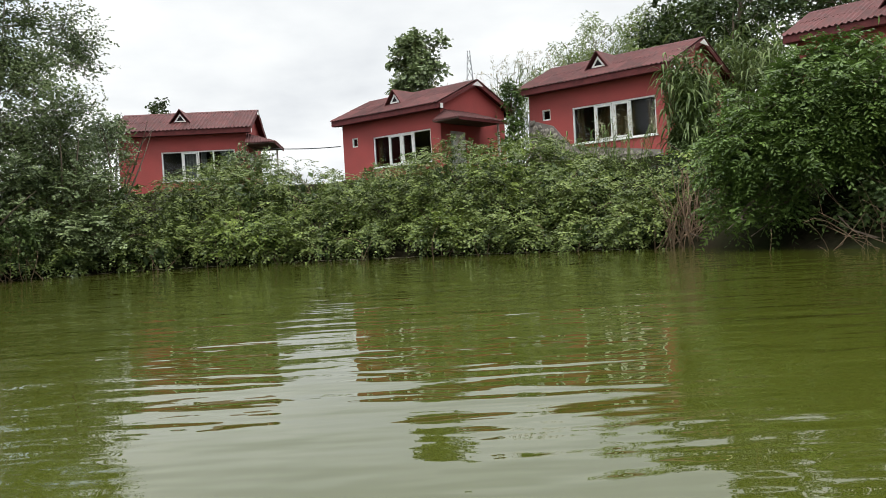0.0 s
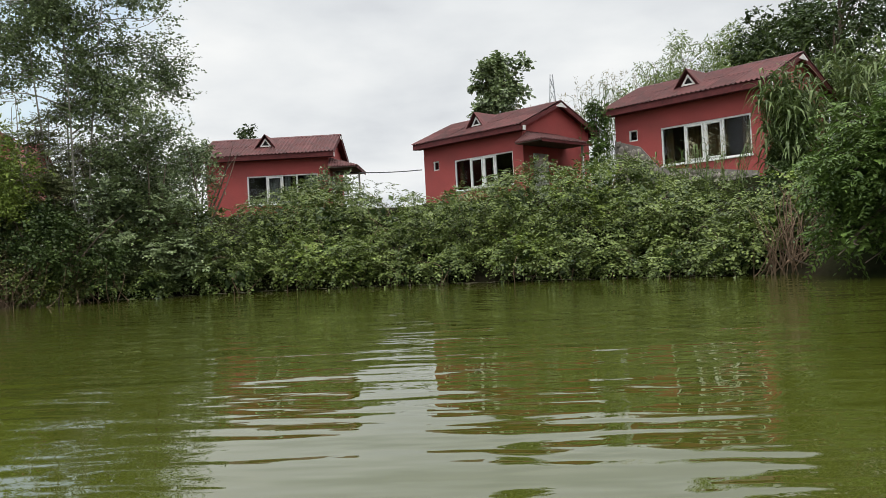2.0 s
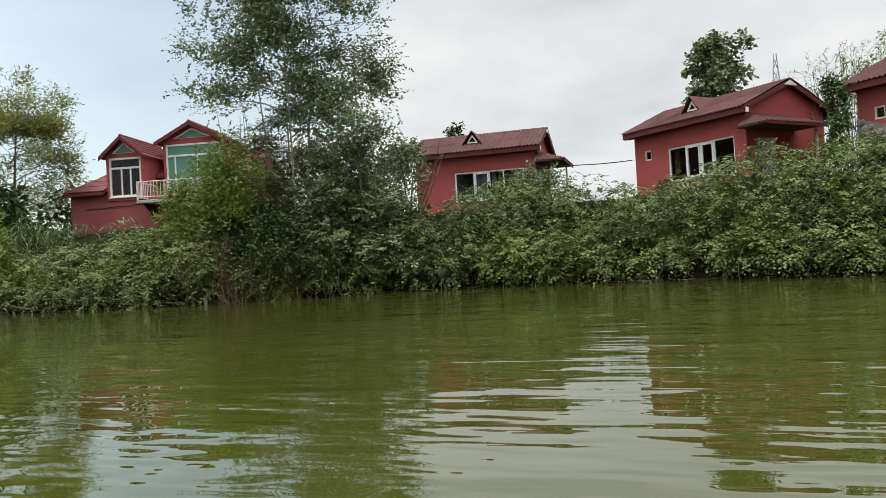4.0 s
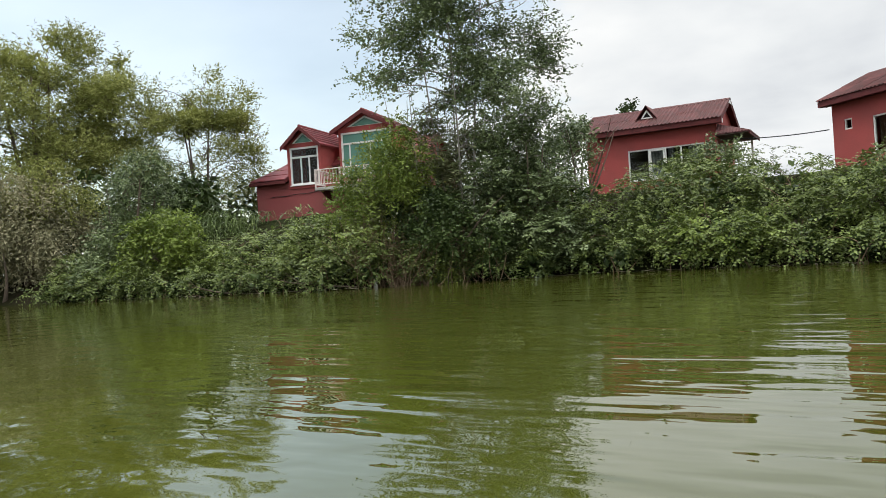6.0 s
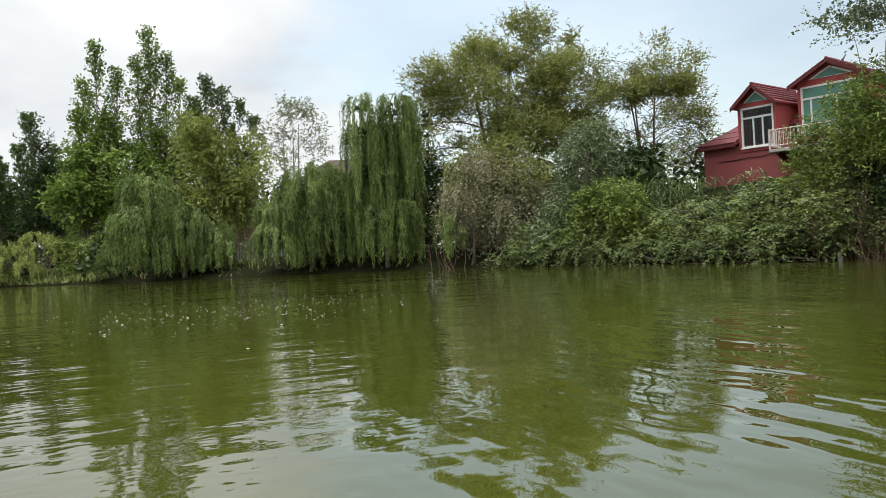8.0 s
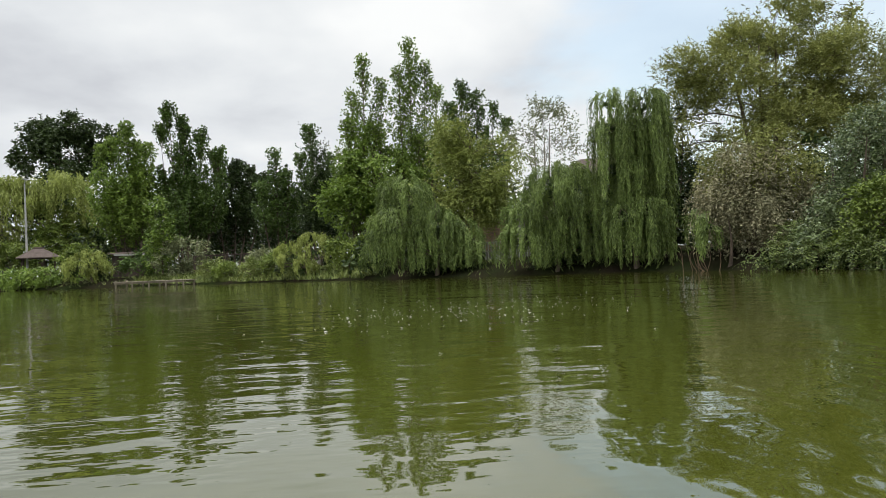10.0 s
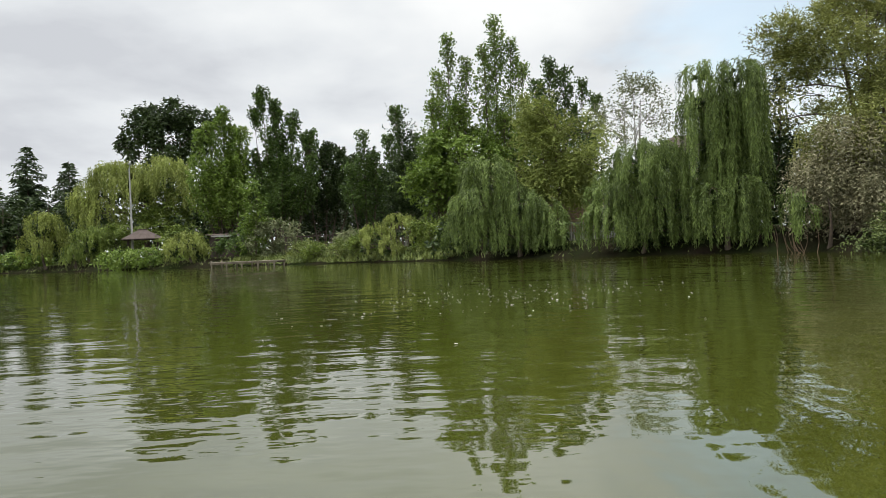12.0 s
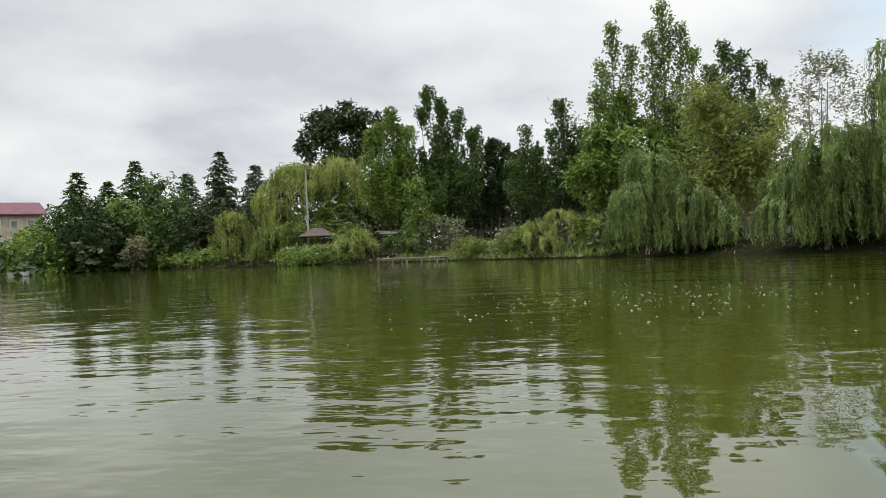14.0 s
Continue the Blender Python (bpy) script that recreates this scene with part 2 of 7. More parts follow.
CURTAIN_BROWN = material("brown_curtain", (0.22, 0.13, 0.06), 0.9, stretch=(8, 8, 0.4))
CURTAIN_GREY = material("grey_curtain", (0.52, 0.54, 0.55), 0.9, stretch=(8, 8, 0.4))
DARK_VOID = material("dark_vent_mesh", (0.02, 0.02, 0.02), 0.9)
STONE = material("rough_grey_stone", (0.30, 0.27, 0.23), 0.9, vary=0.25, scale=5, grain=30, bump=0.5, bump_size=0.02, tint=(0.20, 0.18, 0.16), per_piece=0.3)
MORTAR = material("grey_mortar", (0.22, 0.20, 0.18), 0.95)
BARK = material("grey_brown_bark", (0.13, 0.10, 0.075), 0.95, vary=0.35, scale=6, grain=25, bump=0.6, bump_size=0.02, stretch=(1, 1, 0.3))
PALE_BARK = material("pale_grey_bark", (0.28, 0.26, 0.22), 0.9, vary=0.3, scale=5, grain=20, bump=0.4, stretch=(1, 1, 0.4))
DRY_STEM = material("dry_brown_stems", (0.22, 0.15, 0.10), 0.95, vary=0.3)
CONCRETE = material("pale_concrete", (0.42, 0.41, 0.38), 0.9, vary=0.15, scale=2)
STEEL = material("grey_galvanised_steel", (0.36, 0.37, 0.38), 0.5, 0.7)
CABLE = material("black_cable", (0.02, 0.02, 0.02), 0.6)
GREY_WOOD = material("weathered_grey_wood", (0.33, 0.28, 0.22), 0.9, vary=0.3, scale=3, grain=18, stretch=(0.4, 3, 3), per_piece=0.2)
BROWN_ROOF = material("brown_shingle_roof", (0.105, 0.078, 0.066), 0.85, vary=0.25, scale=3, grain=10)
DARK_WOOD = material("dark_stained_wood", (0.07, 0.05, 0.04), 0.8)
BRICK = material("buff_brick", (0.42, 0.28, 0.19), 0.9, vary=0.15, scale=4, per_piece=0.2)
CREAM_WALL = material("cream_render", (0.52, 0.45, 0.32), 0.9, vary=0.08, scale=0.8)
FAR_ROOF = material("far_pink_red_roof", (0.144, 0.052, 0.068), 0.7, vary=0.1, scale=0.5, grain=4)
BOAT_WHITE = material("white_boat_hull", (0.72, 0.73, 0.72), 0.4, vary=0.1, scale=1)
PETAL = material("white_floating_feather", (0.75, 0.74, 0.68), 0.7)
BLOSSOM = material("white_blossom", (0.72, 0.72, 0.62), 0.7)

LEAF_BRAMBLE = leaf_material("bramble_leaves", (0.030, 0.050, 0.012), (0.238, 0.300, 0.080), 0.14, 0.38, 0.6, 0.22)
LEAF_FRESH = leaf_material("fresh_green_leaves", (0.068, 0.104, 0.018), (0.262, 0.335, 0.066), 0.22, 0.45, 0.6, 0.22)
LEAF_SILVER = leaf_material("grey_green_leaves", (0.043, 0.068, 0.026), (0.252, 0.318, 0.135), 0.14, 0.36, 0.6, 0.4)
# real dark foliage; also stands in for shade inside hedges, willows and thickets
LEAF_DARK = leaf_material("dark_green_and_shade_leaves", (0.013, 0.025, 0.008), (0.080, 0.120, 0.032), 0.15, 0.45, 0.5, 0.2)
LEAF_WALNUT = leaf_material("mid_green_leaves", (0.028, 0.055, 0.011), (0.142, 0.222, 0.046), 0.18, 0.42, 0.5, 0.22)
LEAF_WILLOW = leaf_material("weeping_willow_leaves", (0.048, 0.072, 0.017), (0.268, 0.358, 0.096), 0.18, 0.45, 0.7, 0.22)
LEAF_OLIVE = leaf_material("olive_willow_leaves", (0.102, 0.118, 0.026), (0.415, 0.440, 0.132), 0.24, 0.5, 0.35, 0.2)
LEAF_YELLOW = leaf_material("yellow_green_willow_leaves", (0.112, 0.140, 0.028), (0.405, 0.460, 0.120), 0.24, 0.5, 0.35, 0.2)
LEAF_PINK = leaf_material("brownish_seeding_leaves", (0.115, 0.118, 0.055), (0.50, 0.46, 0.29), 0.18, 0.6, 0.8, 0.2)
LEAF_POPLAR = leaf_material("poplar_leaves", (0.058, 0.104, 0.014), (0.280, 0.390, 0.072), 0.22, 0.36, 0.4, 0.22)
LEAF_PALE = leaf_material("sparse_pale_leaves", (0.092, 0.110, 0.046), (0.313, 0.342, 0.171), 0.25, 0.5, 0.4)
LEAF_SPRUCE = leaf_material("spruce_needles", (0.030, 0.050, 0.024), (0.155, 0.205, 0.095), 0.09, 0.6, 0.3, 0.2)
LEAF_CANE = leaf_material("cane_leaves", (0.042, 0.072, 0.018), (0.190, 0.250, 0.080), 0.22, 0.45, 0.6, 0.25)
LEAF_PLUME = leaf_material("pale_seed_plumes", (0.184, 0.174, 0.110), (0.513, 0.471, 0.313), 0.25, 0.8, 0.6)
LEAF_GRASS = leaf_material("bank_grass", (0.069, 0.106, 0.020), (0.271, 0.313, 0.085), 0.22, 0.6, 0.4)

# ---- building helpers ----
rng = np.random.default_rng(11)
WK = rng.normal(size=(7, 3))
WP = rng.uniform(0, 6.28, 7)


def wob(P, s):
    """A soft, uneven field between about -1 and 1."""
    return np.sin(np.asarray(P) @ (WK.T * s) + WP).sum(-1) / 3.0


def unit(A):
    return A / (np.linalg.norm(A, axis=-1, keepdims=True) + 1e-9)


def mesh_np(name, V, faces, smooth=False):
    """A mesh from numpy points and one or more arrays of triangles or quads."""
    me = bpy.data.meshes.new(name)
    V = np.asarray(V, np.float32)
    faces = [np.asarray(f, np.int32) for f in faces if len(f)]
    counts = np.concatenate([np.full(len(f), f.shape[1], np.int32) for f in faces])
    loops = np.concatenate([f.ravel() for f in faces])
    me.vertices.add(len(V))
    me.vertices.foreach_set("co", V.ravel())
    me.loops.add(len(loops))
    me.loops.foreach_set("vertex_index", loops)
    me.polygons.add(len(counts))
    me.polygons.foreach_set("loop_start", np.concatenate([[0], np.cumsum(counts)[:-1]]).astype(np.int32))
    me.polygons.foreach_set("use_smooth", np.full(len(counts), smooth, bool))
    me.update(calc_edges=True)
    return me


class Solid:
    """Gathers boxes, prisms and tubes into one mesh."""

    def __init__(self):
        self.V, self.T, self.Q, self.n = [], [], [], 0

    def add(self, V, T=(), Q=()):
        self.V.append(np.asarray(V, float))
        if len(T):
            self.T.append(np.asarray(T) + self.n)
        if len(Q):
            self.Q.append(np.asarray(Q) + self.n)
        self.n += len(V)
        return self

    def box(self, x0, x1, y0, y1, z0, z1, c=0.0):
        if c <= 0:
            V = [(x, y, z) for z in (z0, z1) for y in (y0, y1) for x in (x0, x1)]
            return self.add(V, Q=[(0, 2, 3, 1), (4, 5, 7, 6), (0, 1, 5, 4), (2, 6, 7, 3), (0, 4, 6, 2), (1, 3, 7, 5)])
        bm = bmesh.new()
        bmesh.ops.create_cube(bm, size=1, matrix=Matrix.LocRotScale(((x0 + x1) / 2, (y0 + y1) / 2, (z0 + z1) / 2), None, (x1 - x0, y1 - y0, z1 - z0)))
        bmesh.ops.bevel(bm, geom=bm.edges[:], offset=c, segments=1, affect="EDGES")
        bm.verts.index_update()
        V = [v.co[:] for v in bm.verts]
        T = [[v.index for v in f.verts] for f in bm.faces if len(f.verts) == 3]
        Q = [[v.index for v in f.verts] for f in bm.faces if len(f.verts) == 4]
        bm.free()
        return self.add(V, T, Q)

    def prism(self, poly, way):
        """A polygon in space (a convex ring of points), drawn out along way."""
        P, n = np.asarray(poly, float), len(poly)
        V = np.concatenate([P, P + np.asarray(way, float)])
        T = [(0, i + 1, i) for i in range(1, n - 1)] + [(n, n + i, n + i + 1) for i in range(1, n - 1)]
        Q = [(i, (i + 1) % n, n + (i + 1) % n, n + i) for i in range(n)]
        return self.add(V, T, Q)

    def tube(self, path, radii, sides=6):
        P = np.asarray(path, float)
        R = np.broadcast_to(np.asarray(radii, float), (len(P),))
        D = unit(np.gradient(P, axis=0))
        ref = np.array([0.31, 0.95, 0.05]) if abs(D[0][2]) > 0.8 else np.array([0.0, 0.0, 1.0])
        A = unit(np.cross(D, ref))
        B = np.cross(D, A)
        a = np.linspace(0, 2 * np.pi, sides, endpoint=False)
        V = (P[:, None] + R[:, None, None] * (np.cos(a)[None, :, None] * A[:, None] + np.sin(a)[None, :, None] * B[:, None])).reshape(-1, 3)
        i, j = np.meshgrid(np.arange(len(P) - 1), np.arange(sides), indexing="ij")
        k = (j + 1) % sides
        Q = np.stack([i * sides + j, i * sides + k, (i + 1) * sides + k, (i + 1) * sides + j], -1).reshape(-1, 4)
        m = (len(P) - 1) * sides
        T = [(0, s + 1, s) for s in range(1, sides - 1)] + [(m, m + s, m + s + 1) for s in range(1, sides - 1)]
        return self.add(V, T, Q)

    def mesh(self, name):
        return mesh_np(name, np.concatenate(self.V), [np.concatenate(s) for s in (self.T, self.Q) if s])


def part(name, me, mat, parent=None, label="", m=None):
    """Links a mesh as one object under a thing or a part."""
    if isinstance(me, Solid):
        me = me.mesh(name)
    if not me.materials:
        me.materials.append(mat)
    ob = new(name, me)
    if parent:
        ob.parent = parent
    if m is not None:
        ob.matrix_local = m
    return tagged(ob, label)


def thing(name, m, label, category, group="", kind=""):
    ob = new(name)
    ob.empty_display_size = 0.2
    ob.matrix_world = m
    return tagged(ob, label, category, group, kind)


# ---- the pond, its banks and the ground to the horizon ----
SHORE = np.array([(12, 2), (8.2, 10), (7.0, 12.6), (6.2, 14.6), (5.2, 17.2), (4.0, 18.5), (2.5, 19.2), (0.5, 20.4), (-1.5, 21.0), (-4.5, 22.0), (-8, 22.2), (-11, 20.6), (-13.5, 18.8), (-16, 18.0), (-19, 17.7), (-22.5, 17.5), (-25.5, 16.5), (-28.4, 16.2), (-31.6, 15.0), (-34.2, 12.8), (-36.0, 10.2), (-39.6, 6.6), (-43, 3.8), (-50, -1.4), (-55.5, -7.4), (-60, -11), (-64, -19), (-73, -30.6), (-82, -41), (-103, -64), (-112, -86), (-108, -100), (-60, -110), (0, -80), (20, -30)], float)


def shore_distance(P):
    """Metres from the shoreline, positive on land."""
    P = np.asarray(P, float)
    A, B = SHORE, np.roll(SHORE, -1, axis=0)
    best, inside = np.full(len(P), 1e9), np.zeros(len(P), bool)
    for a, b in zip(A, B):
        d = b - a
        k = np.clip(((P - a) @ d) / (d @ d), 0, 1)
        best = np.minimum(best, np.linalg.norm(P - a - k[:, None] * d, axis=1))
        cross = ((a[1] > P[:, 1]) != (b[1] > P[:, 1])) & (P[:, 0] < (b[0] - a[0]) * (P[:, 1] - a[1]) / (b[1] - a[1] + 1e-12) + a[0])
        inside ^= cross
    return np.where(inside, -best, best)


def ground_z(P):
    P = np.asarray(P, float).reshape(-1, 2)
    d = shore_distance(P)
    high = np.clip((P[:, 0] + 33) / 9, 0, 1) * np.clip((P[:, 1] + 5) / 10, 0, 1)
    steep = 0.12 + 2.35 * np.clip(d / 4.6, 0, 1) ** 0.75 + 0.25 * np.clip((d - 4.6) / 10, 0, 1)
    low = 0.08 + 0.55 * np.clip(d / 2.5, 0, 1) + 0.5 * np.clip((d - 2.5) / 14, 0, 1)
    land = high * steep + (1 - high) * low
    rough = 0.05 * wob(np.c_[P, 0 * d], 1.3) + 0.03 * wob(np.c_[P, 0 * d], 4.0)
    bed = -0.05 + np.clip(d, -4, 0) * 0.35
    return np.where(d > 0, land + rough * np.clip(d, 0, 1), bed)


def gz(x, y):
    return float(ground_z([(x, y)])[0])


def spread(a, b, step, reach):
    core = np.arange(a, b + step, step)
    out = step * np.cumsum(1.35 ** np.arange(1, 40))
    out = out[out < reach]
    return np.concatenate([(a - out)[::-1], core, core[-1] + out])


gx, gy = spread(-120, 24, 0.9, 2600), spread(-105, 46, 0.9, 2600)
GX, GY = np.meshgrid(gx, gy)
gp = np.c_[GX.ravel(), GY.ravel()]
nx = len(gx)
gi, gj = np.meshgrid(np.arange(len(gy) - 1), np.arange(nx - 1), indexing="ij")
gq = np.stack([gi * nx + gj, gi * nx + gj + 1, (gi + 1) * nx + gj + 1, (gi + 1) * nx + gj], -1).reshape(-1, 4)
# earth colour lowered to near black, standing in for shade under the growth
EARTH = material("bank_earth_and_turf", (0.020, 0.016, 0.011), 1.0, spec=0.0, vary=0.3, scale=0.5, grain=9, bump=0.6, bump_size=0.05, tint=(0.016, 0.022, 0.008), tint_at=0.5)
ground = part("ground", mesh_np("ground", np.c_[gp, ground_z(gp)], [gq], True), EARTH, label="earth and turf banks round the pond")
tagged(ground, category="ground", kind="structure")
WATER = water_material()
ws = Solid()
ws.add([(-150, -140, 0), (60, -140, 0), (60, 60, 0), (-150, 60, 0)], Q=[(0, 1, 2, 3)])
water = tagged(part("water", ws, WATER), "murky green pond water with low ripples", "water", kind="structure")

# ---- cottages ----
CW, CD, CR, CF = 6.12, 5.12, 1.08, -3.45     # roof length, roof depth, ridge over eaves, foot of the walls
SLOPE = math.hypot(CD / 2, CR)
PITCH = math.degrees(math.atan2(CR, CD / 2))


def sheet_mesh(width, length, wave=0.17, amp=0.032, thick=0.014):
    """One corrugated roofing sheet, lying along x with its fall along y."""
    n = int(round(width / wave)) * 4
    x = np.linspace(0, width, n + 1)
    z = amp * np.cos(2 * np.pi * x / wave)
    top = [np.c_[x, np.full(n + 1, y), z + thick] for y in (0, length)]
    low = [np.c_[x, np.full(n + 1, y), z] for y in (0, length)]
    V = np.concatenate(top + low)
    i, m = np.arange(n), n + 1
    Q = [np.stack([i, i + 1, m + i + 1, m + i], 1), np.stack([2 * m + i, 3 * m + i, 3 * m + i + 1, 2 * m + i + 1], 1),
         np.stack([i, 2 * m + i, 2 * m + i + 1, i + 1], 1), np.stack([m + i, m + i + 1, 3 * m + i + 1, 3 * m + i], 1)]
    Q.append(np.array([[0, m, 3 * m, 2 * m], [n, 2 * m + n, 3 * m + n, m + n]]))
    return mesh_np("roof_sheet", V, [np.concatenate(Q)])


SHEET = sheet_mesh(CW / 6 + 0.02, SLOPE / 2 + 0.06)
SHEET.materials.append(ROOF_RED)


def window_unit(parent, name, x0, x1, z0, z1, y, panes, glass, bar=0.055, transom=None, curtain=None, tilt=None):
    """A window in a wall that faces -y: outer frame, bars and sashes, and a pane in each light."""
    win = new(name)
    win.parent = parent
    s = Solid()
    s.box(x0, x1, y - 0.03, y + 0.07, z0, z0 + bar, 0.008).box(x0, x1, y - 0.03, y + 0.07, z1 - bar, z1, 0.008)
    s.box(x0, x0 + bar, y - 0.028, y + 0.07, z0 + bar, z1 - bar, 0.008).box(x1 - bar, x1, y - 0.028, y + 0.07, z0 + bar, z1 - bar, 0.008)
    part("window_frame", s, WHITE_FRAME, win, "white plastic window frame")
    if z1 - z0 > 0.8:
        s = Solid().box(x0 - 0.04, x1 + 0.04, y - 0.09, y - 0.031, z0 - 0.035, z0 + 0.01, 0.008)
        part("window_sill", s, WHITE_FRAME, win)
    top = transom or z1 - bar
    if transom:
        part("transom_bar", Solid().box(x0 + bar, x1 - bar, y - 0.026, y + 0.06, top, top + bar, 0.008), WHITE_FRAME, win)
        part("pane", Solid().box(x0 + bar, x1 - bar, y + 0.012, y + 0.018, top + bar, z1 - bar), glass, win)
    edges = [x0 + bar + (x1 - x0 - 2 * bar) * f for f in panes]
    for i, (a, b) in enumerate(zip(edges[:-1], edges[1:])):
        if i:
            part("mullion", Solid().box(a - 0.03, a + 0.03, y - 0.026, y + 0.06, z0 + bar, top, 0.008), WHITE_FRAME, win)
        if tilt is not None and i in tilt:
            s = Solid()
            w = 0.06
            for q in ((a + 0.04, a + 0.04 + w, z0 + bar + 0.01, top - 0.01), (b - 0.04 - w, b - 0.04, z0 + bar + 0.01, top - 0.01)):
                s.box(q[0], q[1], y - 0.045, y + 0.02, q[2], q[3], 0.008)
            s.box(a + 0.04 + w, b - 0.04 - w, y - 0.045, y + 0.02, z0 + bar + 0.01, z0 + bar + 0.07, 0.008)
            s.box(a + 0.04 + w, b - 0.04 - w, y - 0.045, y + 0.02, top - 0.07, top - 0.01, 0.008)
            part("sash", s, WHITE_FRAME, win)
        g = part("pane", Solid().box(a, b, y + 0.022, y + 0.028, z0 + bar, top), glass, win)
        g.visible_shadow = False
    if curtain:
        mat, spans = curtain
        for f0, f1 in spans:
            a, b = x0 + (x1 - x0) * f0, x0 + (x1 - x0) * f1
            n = max(8, int((b - a) / 0.03))
            xs = np.linspace(a, b, n)
            ys = y + 0.24 + 0.03 * np.sin(xs * 48) + 0.012 * np.sin(xs * 131)
            V = np.concatenate([np.c_[xs, ys, np.full(n, z0 - 0.25)], np.c_[xs, ys, np.full(n, z1 + 0.1)], np.c_[xs, ys + 0.006, np.full(n, z0 - 0.25)], np.c_[xs, ys + 0.006, np.full(n, z1 + 0.1)]])
            i = np.arange(n - 1)
            part("curtain", mesh_np("curtain", V, [np.concatenate([np.stack([i, i + 1, n + i + 1, n + i], 1), np.stack([2 * n + i, 3 * n + i, 3 * n + i + 1, 2 * n + i + 1], 1)])]), mat, win, "folded curtain behind the glass")
    return win


def wall_with_holes(x0, x1, z0, z1, y0, y1, holes):
    """One slab of wall facing -y, with rectangular openings cut through it."""
    xs = sorted({x0, x1, *[v for h in holes for v in h[:2]]})
    zs = sorted({z0, z1, *[v for h in holes for v in h[2:]]})
    nx_, nz_ = len(xs), len(zs)
    V = [(x, y, z) for y in (y0, y1) for z in zs for x in xs]
    at = lambda k, i, j: k * nx_ * nz_ + j * nx_ + i

    def full(i, j):
        if not (0 <= i < nx_ - 1 and 0 <= j < nz_ - 1):
            return False
        a, b, c, d = xs[i], xs[i + 1], zs[j], zs[j + 1]
        return not any(h[0] - 1e-6 <= a and b <= h[1] + 1e-6 and h[2] - 1e-6 <= c and d <= h[3] + 1e-6 for h in holes)

    Q = []
    for i in range(nx_ - 1):
        for j in range(nz_ - 1):
            if not full(i, j):
                continue
            Q.append((at(0, i, j), at(0, i + 1, j), at(0, i + 1, j + 1), at(0, i, j + 1)))
            Q.append((at(1, i, j), at(1, i, j + 1), at(1, i + 1, j + 1), at(1, i + 1, j)))
            for di, dj, p, q in ((-1, 0, (i, j), (i, j + 1)), (1, 0, (i + 1, j + 1), (i + 1, j)), (0, -1, (i + 1, j), (i, j)), (0, 1, (i, j + 1), (i + 1, j + 1))):
                if not full(i + di, j + dj):
                    Q.append((at(0, *p), at(0, *q), at(1, *q), at(1, *p)))
    used = sorted({v for f in Q for v in f})
    renum = {v: k for k, v in enumerate(used)}
    return Solid().add([V[v] for v in used], Q=[[renum[v] for v in f] for f in Q])


